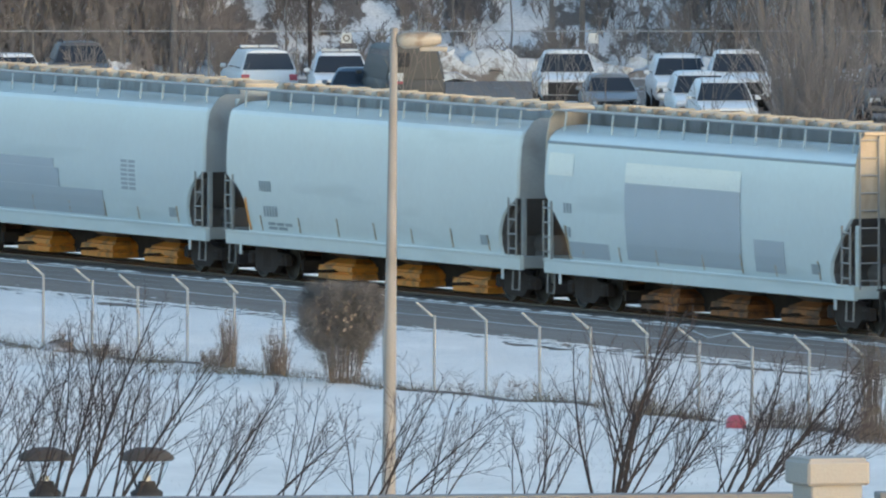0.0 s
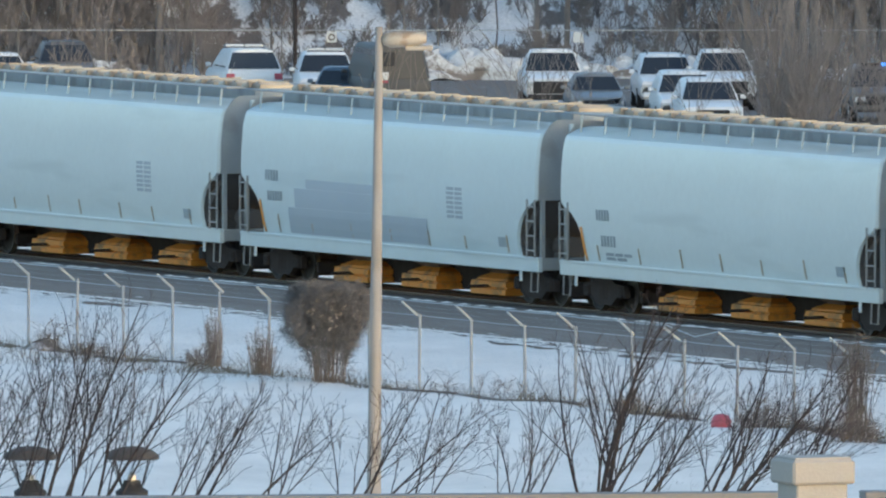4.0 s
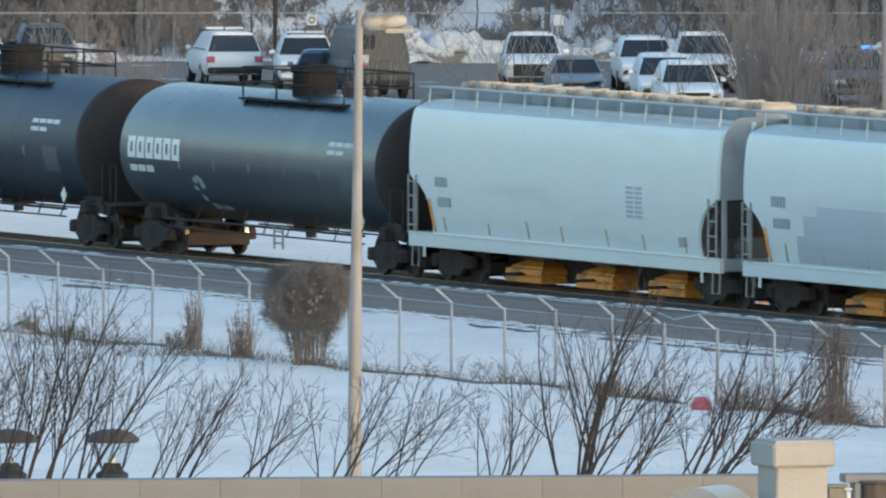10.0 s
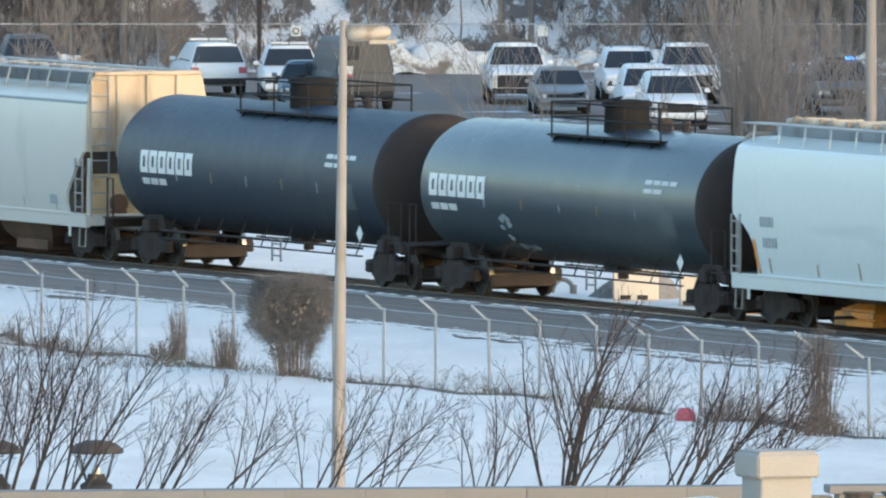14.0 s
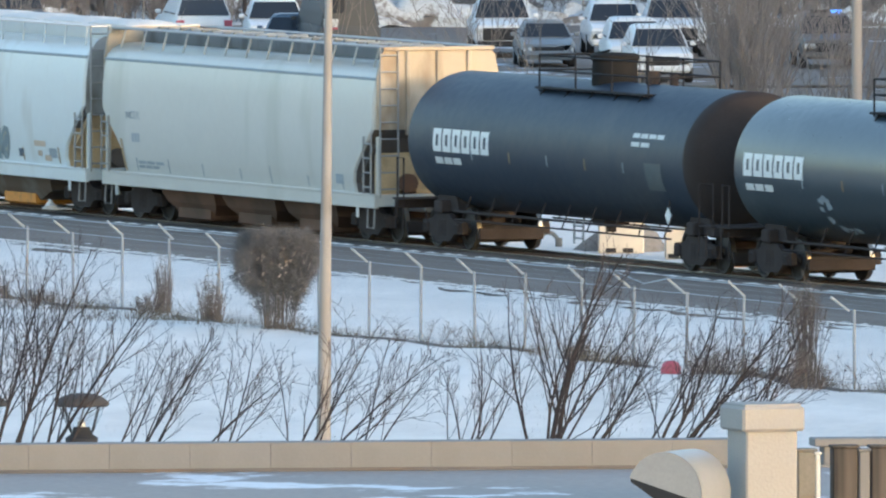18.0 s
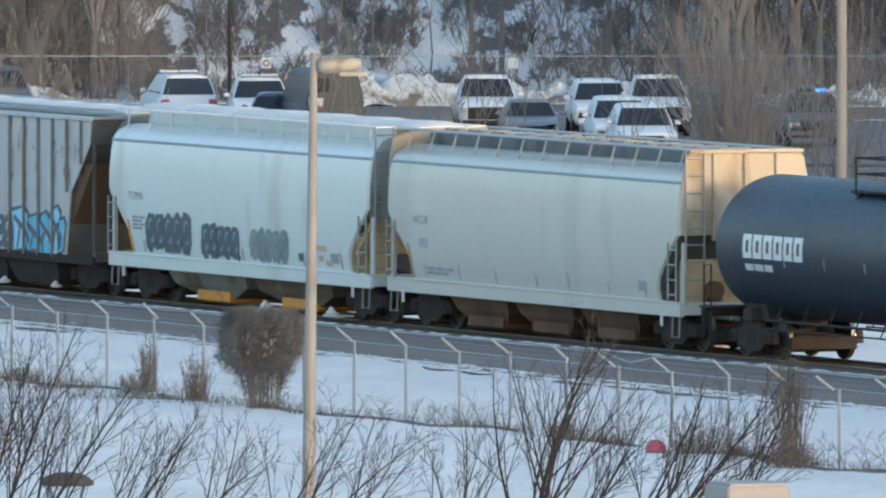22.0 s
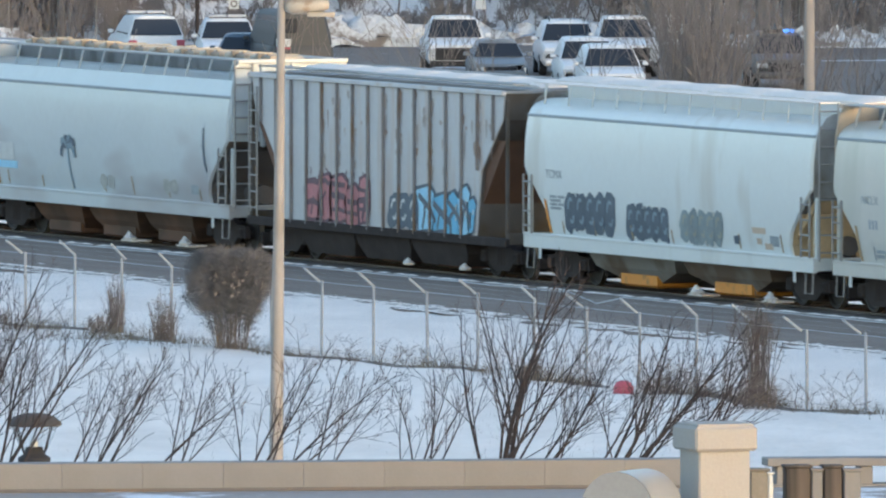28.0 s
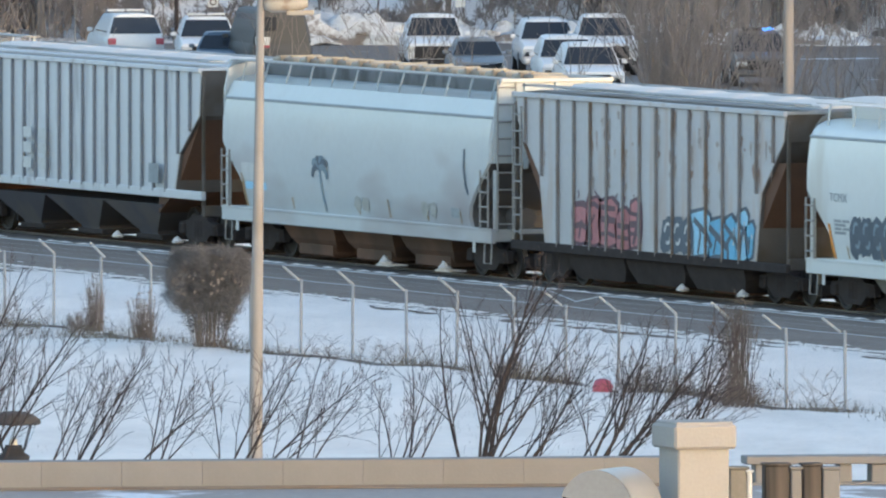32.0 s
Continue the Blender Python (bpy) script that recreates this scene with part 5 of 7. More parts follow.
for i in range(90):
    bay = rngp.choice((1, 4, 5, 6, 6, 8, 8, 9, 10, 10, 11, 13, 14, 14))
    x = -h9 + 0.75 + (bay + rngp.choice((0.08, 0.12, 0.86, rngp.random()))) * (2 * h9 - 1.5) / 15
    z1 = rngp.uniform(2.3, 4.05) if bay < 13 else rngp.uniform(2.9, 4.05)
    h, w = rngp.uniform(0.06, 0.42), rngp.uniform(0.03, 0.13)
    ring = [(x + w * k * rngp.uniform(0.6, 1.2), z1 - h * f + rngp.gauss(0, 0.015)) for k, f in ((-0.6, 0.0), (0.1, -0.06), (0.7, 0.05), (0.9, 0.3), (0.5, 0.55), (0.6, 0.8), (0.1, 1.05), (-0.3, 0.85), (-0.5, 0.6), (-0.9, 0.35))]
    decal_poly(c9, "rust_patch", ring, [(0, 1.50, 1), (5, 1.50, 1)], RUSTP if i % 4 else RUSTP2, lift=0.004 + 0.0001 * i)


def palm():
    x, z = -h10 + 5.75, 2.16
    ribbon(c10, "painted_palm_trunk", [(x - 0.02, z), (x + 0.05, z - 0.35), (x + 0.13, z - 0.7), (x + 0.24, z - 0.98)], 0.10, p10, SPRAY_MID, 0.016)
    for i, (dx, dz) in enumerate(((-0.42, -0.12), (-0.38, 0.14), (-0.12, 0.26), (0.18, 0.26), (0.42, 0.12), (0.44, -0.14))):
        ribbon(c10, "painted_palm_leaf", [(x, z), (x + 0.5 * dx, z + 0.5 * dz + 0.10), (x + 0.9 * dx, z + 0.8 * dz + 0.02), (x + dx, z + dz - 0.10)], 0.15, p10, SPRAY_MID if i % 2 else SPRAY_DK, 0.018 + 0.002 * i)


palm()
for dx in (7.6, 11.4):
    scrawl(c10, p10, -h10 + dx, -h10 + dx + 0.9, 1.25, 1.62, 2, (STAIN, STAIN), int(dx))
decal(c10, "sticker", -h10 + 1.2, -h10 + 2.4, 1.75, 2.15, p10, PALE)
decal(c10, "sticker", -h10 + 1.4, -h10 + 2.6, 1.55, 1.72, p10, SPRAY_SKY)
ribbon(c10, "dark_scrape", [(h10 - 1.45, 2.85), (h10 - 1.47, 2.45), (h10 - 1.40, 2.05), (h10 - 1.28, 1.85)], 0.11, p10, SPRAY_DK, 0.014)
for z in (2.55, 2.2, 1.85):
    decal(c11, "lettering", -h11 + 5.2, -h11 + 5.7, z - 0.25, z, [(0, 1.61, 1), (5, 1.61, 1)], PALE)
    decal(c11, "lettering", -h11 + 6.1, -h11 + 6.6, z - 0.25, z, [(0, 1.61, 1), (5, 1.61, 1)], PALE)
decal(c11, "sticker", -h11 + 12.8, -h11 + 13.4, 1.5, 1.95, [(0, 1.61, 1), (5, 1.61, 1)], STENCIL)


# ---- between the track and the camera ----
def grow(mb, p, d, length, r, depth, rng, spread=0.5, up=0.25, kids=(3, 5), sides=4, shrink=0.62, tip=0.004, wob=0.10):
    """A branch with its side branches, bent a little upwards."""
    n = 3 if depth > 0 else 2
    pts, rad = [p], [r]
    d = d.normalized()
    for i in range(n):
        d = (d + Vector((rng.gauss(0, wob), rng.gauss(0, wob), up * 0.35 + rng.gauss(0, wob / 2)))).normalized()
        pts.append(pts[-1] + d * length / n)
        rad.append(max(tip, r * (1 - 0.75 * (i + 1) / n)))
    mb.tube(pts, rad, sides if depth > 0 else 3, cap=False)
    if depth <= 0:
        return
    k = rng.randint(*kids)
    for i in range(k):
        f = 0.25 + 0.75 * (i + rng.random()) / k
        j = min(int(f * n), n - 1)
        q = pts[j].lerp(pts[j + 1], f * n - j)
        side = Vector((rng.gauss(0, 1), rng.gauss(0, 1), rng.gauss(0, 0.35))).normalized()
        nd = (d * (1 - spread) + side * spread + Vector((0, 0, up))).normalized()
        grow(mb, q, nd, length * shrink * rng.uniform(0.7, 1.15), max(tip, r * 0.5 * (1 - 0.5 * f)), depth - 1, rng, spread, up, kids, sides, shrink, tip, wob)


def bare_tree(name, at, label, seed, trunk_h, trunk_r, stems, stem_len, depth=3, fan=0.45, spread=0.5, up=0.3, kids=(3, 5), barkm=None, twigm=None, lean=(0, 0), group="", tip=0.004, category="tree", shrink=0.62, wob=0.10):
    """A leafless tree: trunk, and a crown of limbs and twigs."""
    rng = random.Random(seed)
    tr = thing(name, at, label, category, group)
    mb = MB()
    top = Vector((lean[0], lean[1], trunk_h))
    mb.tube([(0, 0, -0.3), (0, 0, 0.05), top * 0.5 + Vector((rng.gauss(0, 0.05), rng.gauss(0, 0.05), 0)), top], [trunk_r * 1.5, trunk_r * 1.15, trunk_r, trunk_r * 0.8], 8)
    part("trunk", mb, barkm or BARK, tr, smooth=60)
    mb = MB()
    for i in range(stems):
        a = 2 * math.pi * (i + rng.random() * 0.6) / stems
        tilt = Vector((lean[0], lean[1], 0)) * 0.9
        d = Vector((fan * math.cos(a) * rng.uniform(0.4, 1.2), fan * math.sin(a) * rng.uniform(0.4, 1.2), 1.0)) + tilt
        grow(mb, top - Vector((0, 0, 0.1 * rng.random())), d, stem_len * rng.uniform(0.75, 1.2), trunk_r * rng.uniform(0.45, 0.75), depth, rng, spread, up, kids, 5, shrink, tip, wob)
    part("crown", mb, twigm or barkm or BARK, tr)
    return tr


def fence():
    """Chain-link fence with outward arms and barbed wire."""
    fe = thing("chain_link_fence", (0, 0, 0), "galvanised chain-link fence with outward barbed-wire arms in snow", "fence")
    post = MB()
    post.tube([(0, 0, -0.3), (0, 0, 1.52)], 0.032, 8)
    pm = post.mesh("post", FENCEM, smooth=True)
    arm = MB()
    arm.tube([(0, 0, 1.50), (0, -0.36, 1.81)], 0.030, 6)
    am = arm.mesh("arm", FENCEM)
    S = 2.665
    fab = MB()
    for i in range(int(S / 0.14) + 11):
        for sgn in (1, -1):
            xa = -1.45 + i * 0.14
            a, b = (xa, 0.06), (xa + 1.42, 1.48)
            if sgn < 0:
                a, b = (xa, 1.48), (xa + 1.42, 0.06)
            # clip to the panel
            t0 = max(0.0, (0 - a[0]) / 1.42)
            t1 = min(1.0, (S - a[0]) / 1.42)
            if t1 <= t0:
                continue
            pa = (a[0] + 1.42 * t0, 0, a[1] + (b[1] - a[1]) * t0)
            pb = (a[0] + 1.42 * t1, 0, a[1] + (b[1] - a[1]) * t1)
            fab.tube([pa, pb], 0.0007, 3, cap=False)
    fm = fab.mesh("chain_link", FENCEM)
    rng = random.Random(4)
    for i in range(-14, 26):
        x = 47.81 + S * i
        y = -19.33 + rng.uniform(-0.04, 0.04)
        z = ground_z(x, y)
        po = part("post", pm, FENCEM, fe, at=Matrix.Translation((x, y, z)) @ pose(0, 0, 0, rng.uniform(-0.8, 0.8), rng.uniform(-0.8, 0.8), 0))
        part("arm", am, FENCEM, po, at=pose(0, 0, 0, rng.uniform(-4, 4), 0, rng.uniform(-8, 8)))
        part("chain_link", fm, FENCEM, fe, at=(x, y, z))
    for k, (dy, dz, r) in enumerate(((0, 1.49, 0.007), (-0.12, 1.60, 0.0012), (-0.24, 1.70, 0.0012), (-0.36, 1.81, 0.011), (0, 0.08, 0.005))):
        mb = MB()
        pts = []
        for i in range(-14, 27):
            x = 47.81 + S * i
            sag = rng.uniform(0.0, 0.012) + (0.16 if k == 3 and i == 4 else 0.0)
            pts.append((x, -19.33 + dy, dz))
            pts.append((x + S / 2, -19.33 + dy, dz - sag))
        mb.tube(pts, r, 4)
        part("wire" if k else "top_wire", mb, WIREM, fe)
    return fe


fence()


def lamp_pole():
    base = view_point(-0.925, 340, 0)
    po = thing("street_lamp", base, "tan concrete lamp pole with a boxy head", "street lamp")
    top = RIGHT * 0.115
    mb = MB()
    mb.tube([(0, 0, -0.4), top * 0.5 + Vector((0, 0, 4.75)), top + Vector((0, 0, 9.5))], [0.135, 0.098, 0.060], 14)
    part("pole", mb, POLEM, po, smooth=60)
    mb = MB()
    mb.tube([top + Vector((0, 0, 9.5)), top + Vector((0, 0, 9.56))], [0.075, 0.06], 12)
    part("pole_cap", mb, POLEM, po)
    # arm and head
    ang = math.atan2(RIGHT.y, RIGHT.x)
    m = Matrix.Translation(top + Vector((0, 0, 9.42))) @ pose(0, 0, 0, 0, 0, math.degrees(ang))
    mb = MB()
    mb.box(0.05, 0.25, -0.05, 0.05, -0.06, 0.04, 0.015)
    part("bracket", mb, POLEM, po, at=m)
    mb = MB()
    mb.rings([[(x, w * math.cos(radians(30 * k)), zm + hz * math.sin(radians(30 * k))) for k in range(12)] for x, w, zm, hz in
              ((0.04, 0.05, -0.06, 0.05), (0.08, 0.13, -0.07, 0.10), (0.18, 0.18, -0.07, 0.14), (0.40, 0.20, -0.06, 0.14), (0.68, 0.17, -0.05, 0.11), (0.78, 0.09, -0.05, 0.07))])
    h = part("lamp_head", mb, HEADM, po, "weathered cream lamp head", smooth=50, at=m)
    mb = MB()
    mb.box(0.42, 0.88, -0.12, 0.12, -0.25, -0.17, 0.03)
    part("lens", mb, HEADM, h)


HEADM = mat("lamp_head_cream", (0.40, 0.36, 0.30), 0.6, var=0.15, scale=4, dirt=(0.28, 0.22, 0.16), dirt_amt=0.4, dirt_scale=3)
lamp_pole()


BUSHM = mat("dry_bush_leaf", (0.178, 0.170, 0.168), 0.95, var=0.35, scale=4)
REEDDARK = mat("dark_reed", (0.105, 0.092, 0.082), 0.95, var=0.35, scale=4)
REEDM = mat("dry_reed", (0.165, 0.138, 0.122), 0.95, var=0.35, scale=4)


def hair_clump(name, at, label, seed, w, h, stems, hairs, profile, category="bush", hair_m=None, tall=0.3, thin=0.0):
    """A fuzzy dry clump: a few stems inside a rounded mass of fine dead stalks; profile is its half-width by height."""
    rng = random.Random(seed)
    cl = thing(name, at, label, category)

    def half(f):
        k = min(int(f * (len(profile) - 1)), len(profile) - 2)
        q = f * (len(profile) - 1) - k
        return 0.5 * w * (profile[k] * (1 - q) + profile[k + 1] * q)

    mb = MB()
    for i in range(stems):
        a, r = rng.uniform(0, 2 * math.pi), math.sqrt(rng.random())
        pts = []
        for f in (-0.03, 0.3, 0.6, rng.uniform(0.8, 0.97)):
            k = half(max(0.0, f)) * r * 0.9
            pts.append((k * math.cos(a) + rng.gauss(0, 0.015), k * math.sin(a) + rng.gauss(0, 0.015), f * h))
        mb.tube(pts, [0.008, 0.007, 0.005, 0.003], 3, cap=False)
    part("stem_tangle", mb, TWIG, cl)
    mb = MB()
    n = 0
    while n < hairs:
        f = rng.random() ** 0.75
        if rng.random() < thin * max(0.0, 1 - f / 0.55):
            n += 0.5
            continue
        a, r = rng.uniform(0, 2 * math.pi), rng.random() ** 0.4
        lump = 1 + 0.42 * noise.noise(Vector((1.6 * math.cos(a), 1.6 * math.sin(a), 3.0 * f + seed)))
        if noise.noise(Vector((4 * math.cos(a) * r, 4 * math.sin(a) * r, 7 * f + seed))) < -0.25 + 0.5 * (f < 0.4) * rng.random():
            n += 0.3
            continue
        k = half(f) * r * lump * (rng.uniform(1.0, 1.22) if rng.random() < 0.10 else 1.0)
        q = Vector((k * math.cos(a), k * math.sin(a), f * h))
        d = Vector((rng.gauss(0, 0.8) + 0.5 * math.cos(a), rng.gauss(0, 0.8) + 0.5 * math.sin(a), rng.gauss(0.35, 0.7))).normalized() * h * rng.uniform(0.03, 0.10) * (1 + tall)
        s = d.cross(Vector((rng.gauss(0, 1), rng.gauss(0, 1), rng.gauss(0, 1)))).normalized() * rng.uniform(0.003, 0.0065)
        mb.add([q - s, q + s, q + d], [(0, 1, 2)])
        n += 1
    part("stalk_mass", mb, hair_m or BUSHM, cl)
    return cl


BUSH = hair_clump("dry_bush", (44.0, -20.9, -0.02), "grey-brown dry bush with pale seed tufts by the fence", 1, 1.62, 2.12, 60, 36000, (0.44, 0.50, 0.60, 0.74, 0.92, 1.02, 1.04, 0.80), thin=1.35)


def tufts():
    """Pale seed tufts lying on top of the big bush."""
    rng = random.Random(12)
    mb = MB()
    front = math.atan2(-AHEAD.y, -AHEAD.x)
    for i in range(34):
        a, z = front + rng.gauss(0.1, 0.75), rng.uniform(1.25, 1.95)
        r = 0.72 * math.sqrt(max(0.05, 1 - ((z - 1.3) / 0.75) ** 2))
        c = Vector((r * math.cos(a), r * math.sin(a), z))
        for j in range(26):
            d = Vector((rng.gauss(0, 1), rng.gauss(0, 1), rng.gauss(0, 1))).normalized() * 0.06
            s = d.cross(Vector((0.3, 0.5, 0.8))).normalized() * 0.018
            mb.add([c - s, c + s, c + d], [(0, 1, 2)])
    tagged(part("tuft_mass", mb, PLUME, BUSH), "pale fluffy seed tufts", kind="stuff")


tufts()


def reed_clump(x, y, w, h, n, seed, top_heavy=0.0):
    """Dead stalks fanned from one foot, some bent over, with ragged heads."""
    rng = random.Random(seed)
    cl = thing("reed_clump", (x, y, ground_z(x, y)), "thin clump of brown dead reeds along the fence", "reeds", "reeds along the fence")
    stalks, heads = MB(), MB()
    for i in range(n):
        a, r = rng.uniform(0, 6.28), rng.random() ** 0.7
        k = h * (rng.uniform(0.25, 1.0) ** (0.8 - 0.4 * top_heavy)) * (1.05 - 0.35 * r)
        b = Vector((0.30 * w * r * math.cos(a), 0.30 * w * r * math.sin(a), -0.05))
        lean = Vector((math.cos(a), math.sin(a), 0)) * w * (0.16 + 0.15 * top_heavy) * r + Vector((rng.gauss(0, 0.05), rng.gauss(0, 0.05), 0)) * h
        m = b + lean * 0.4 + Vector((0, 0, 0.55 * k))
        t = b + lean + Vector((rng.gauss(0, 0.03), rng.gauss(0, 0.03), k))
        stalks.tube([b, m, t], [0.007, 0.005, 0.003], 3, cap=False)
        for q in range(9 + int(9 * top_heavy)):
            f = rng.uniform(0.35 + 0.2 * top_heavy, 1.0)
            c = m.lerp(t, 2 * f - 1) if f > 0.5 else b.lerp(m, 2 * f)
            d = Vector((rng.gauss(0, 0.6), rng.gauss(0, 0.6), rng.uniform(-0.2, 0.9))).normalized() * rng.uniform(0.05, 0.16)
            s_ = d.cross(Vector((rng.gauss(0, 1), rng.gauss(0, 1), 0.3))).normalized() * 0.006
            heads.add([c - s_, c + s_, c + d], [(0, 1, 2)])
    stalks.add(heads.v, heads.f)
    tagged(part("stalk_mass", stalks, REEDDARK if top_heavy else REEDM, cl), kind="stuff")
    return cl


for i, (x, y, w, h, n, th_) in enumerate(((35.1, -19.75, 0.55, 1.45, 75, 0), (35.5, -20.2, 0.8, 0.6, 60, 0), (38.6, -20.1, 0.75, 1.25, 95, 0), (67.65, -19.7, 0.72, 2.3, 95, 1),
                                          (69.5, -20.6, 1.3, 0.9, 100, 0), (64.6, -20.3, 1.6, 0.75, 80, 0), (57.0, -19.8, 1.0, 0.6, 90, 0), (29.0, -20.0, 0.8, 0.45, 50, 0), (25.4, -19.6, 0.7, 0.5, 50, 0))):
    reed_clump(x, y, w, h, n, 20 + i, th_)


def dirt_mound():
    """Brown earth and sod pushed up at the fence foot."""
    th = thing("dirt_mound", (27.7, -20.6, ground_z(27.7, -20.6)), "low brown mound of earth and sod in snow", "mound")
    mb = MB()
    rs = []
    for q in range(7):
        f = q / 6
        ring = []
        for k in range(24):
            a = 2 * math.pi * k / 24
            r = (1 - f) ** 0.6 * (1 + 0.35 * noise.noise(Vector((2 * math.cos(a), 2 * math.sin(a), 3 * f)))) + 0.02
            d = RIGHT * (0.48 * r * math.cos(a)) + AHEAD * (0.7 * r * math.sin(a))
            ring.append((d.x, d.y, -0.04 + 0.26 * f + 0.05 * noise.noise(Vector((a * 3, f * 4, 1)))))
        rs.append(ring)
    mb.rings(rs)
    part("sod", mb, EARTH, th, smooth=60)


def fence_weeds():
    """Matted dead grass and low brush along the foot of the fence, past counting."""
    rng = random.Random(31)
    ob = thing("dead_grass", (0, 0, 0), "matted brown dead grass along the fence foot", "grass", kind="stuff")
    mb = MB()
    for i in range(15000):
        x = rng.uniform(8, 84)
        k = noise.noise(Vector((x * 0.33, 2.0, 0)))
        wide = smooth_step(14, 26, x) * (1 - smooth_step(38, 46, x))
        y = -20.0 + rng.gauss(0, 0.30 + 0.75 * wide) - 0.7 * wide - 0.5 * smooth_step(37, 40, x) * (1 - smooth_step(46, 50, x))
        k = 0.55 * k + 0.6 * noise.noise(Vector((x * 0.55, y * 1.3, 4.0)))
        if rng.random() > 0.40 + 0.10 * wide + 1.4 * k - 0.12 * smooth_step(46, 52, x):
            continue
        z = ground_z(x, y) - 0.03
        h = rng.uniform(0.08, 0.30) * (1 + max(0, 1.7 * k))
        dx, dy = rng.gauss(0, 0.6) * h, rng.gauss(0, 0.6) * h
        w = rng.uniform(0.008, 0.02)
        mb.add([(x - w, y, z), (x + w, y, z), (x + dx, y + dy, z + h)], [(0, 1, 2)])
    part("blade_mat", mb, STRAW, ob)
    mb = MB()
    for i in range(90):
        x = rng.uniform(10, 84)
        y = -20.2 + rng.gauss(0, 0.35)
        k = noise.noise(Vector((x * 0.33, 2.0, 0)))
        if k < -0.1:
            continue
        grow(mb, Vector((x, y, 0)), Vector((rng.gauss(0, 0.5), rng.gauss(0, 0.5), 1)), rng.uniform(0.35, 0.7), 0.012, 2, rng, 0.6, 0.1, (3, 4), 3)
    part("brush", mb, TWIG, ob)
    # sparse stubble that pokes through the snow towards the roof
    mb = MB()
    for i in range(15000):
        u, v = rng.uniform(-11, 14), rng.uniform(330, 432)
        if noise.noise(Vector((u * 0.8, v * 0.12, 9.0))) < 0.16 + 0.35 * rng.random():
            continue
        p = view_point(u, v, 0)
        if p.y > -21.5:
            continue
        z, h, w = ground_z(p.x, p.y) - 0.02, rng.uniform(0.05, 0.16), 0.006
        mb.add([p + Vector((-w, 0, z)), p + Vector((w, 0, z)), p + Vector((rng.gauss(0, 0.05), rng.gauss(0, 0.05), z + h))], [(0, 1, 2)])
    part("stubble", mb, STRAW, ob)
    # bare earth that shows through beneath
    mb = MB()
    for i in range(140):
        x = 6 + 0.56 * i
        w = max(0.04, 0.16 + 0.5 * noise.noise(Vector((x * 0.33, 2.0, 0))) + 0.1 * rng.random())
        low = 0.0 if noise.noise(Vector((x * 0.33, 2.0, 0))) > -0.16 else -0.3
        c = -19.95 + 0.25 * noise.noise(Vector((x * 0.2, 8, 0))) - 0.5 * smooth_step(37, 40, x) * (1 - smooth_step(46, 50, x))
        for s in (-1, 0, 1):
            mb.v.append((x, c + s * w, ground_z(x, c + s * w) + (0.05 if s == 0 else -0.02) + low))
        if i:
            o = 3 * i
            for q in range(2):
                mb.f.append((o - 3 + q, o + q, o + q + 1, o - 2 + q))
                mb.mi.append(0)
    part("earth", mb, EARTH, ob)


EARTH = mat("bare_earth", (0.17, 0.14, 0.12), 0.95, var=0.35, scale=3, bump=0.6, dirt=(0.6, 0.6, 0.62), dirt_amt=0.3, dirt_scale=1.5)
fence_weeds()
dirt_mound()


def red_float():
    """A faded red dome-topped tub lying at the fence foot."""
    p = Vector((63.5, -20.75, 0.0))
    th = thing("red_tub", p, "faded red plastic tub lying in brown weeds", "tub")
    mb = MB()
    mb.rings([[(r * math.cos(2 * math.pi * k / 20), r * math.sin(2 * math.pi * k / 20), z) for k in range(20)] for z, r in ((0.0, 0.17), (0.04, 0.20), (0.16, 0.20), (0.26, 0.15), (0.30, 0.07))])
    part("shell", mb, REDM, th, smooth=50)
    mb = MB()
    mb.tube([(0.205 * math.cos(2 * math.pi * k / 20), 0.205 * math.sin(2 * math.pi * k / 20), 0.05) for k in range(21)], 0.014, 6)
    part("rim", mb, REDM, th)


red_float()

# ---- leafless trees behind the roof ----
NEAR_V = 286.0


def shoot(mb, p, d, length, r, rng, order, dense):
    """A straight young stem with alternate side shoots that end in fine twigs."""
    n = 5 if order == 0 else 3
    pts, rad = [p], [r]
    bend = Vector((rng.gauss(0, 0.05), rng.gauss(0, 0.05), 0.04))
    for i in range(n):
        d = (d + bend + Vector((rng.gauss(0, 0.035), rng.gauss(0, 0.035), 0.0))).normalized()
        pts.append(pts[-1] + d * length / n)
        rad.append(max(0.0028, r * (1 - 0.80 * (i + 1) / n)))
    mb.cur = 0 if order < 2 else 1
    mb.tube(pts, rad, 5 if order == 0 else 3, cap=False)
    if order == 3:
        return
    k = max(2, int(length * (5.0, 4.6, 4.2)[order] * dense))
    turn = rng.uniform(0, 6.28)
    for i in range(k):
        f = (0.02 if order == 0 else 0.12) + (0.96 if order == 0 else 0.84) * (i + rng.random()) / k
        q = f * n
        j = min(int(q), n - 1)
        base = pts[j].lerp(pts[j + 1], q - j)
        turn += 2.4 + rng.gauss(0, 0.4)
        a = (pts[j + 1] - pts[j]).normalized()
        side = a.cross(Vector((math.cos(turn), math.sin(turn), 0.2))).normalized()
        nd = (a + side * rng.uniform(0.34, 0.85) + Vector((0, 0, 0.12))).normalized()
        l = length * (1.12 - f) * rng.uniform(0.45, 0.85) if order == 0 else length * (1.05 - 0.7 * f) * rng.uniform(0.30, 0.60)
        shoot(mb, base, nd, max(0.14, l), max(0.0030, rad[j] * 0.50), rng, order + 1, dense)


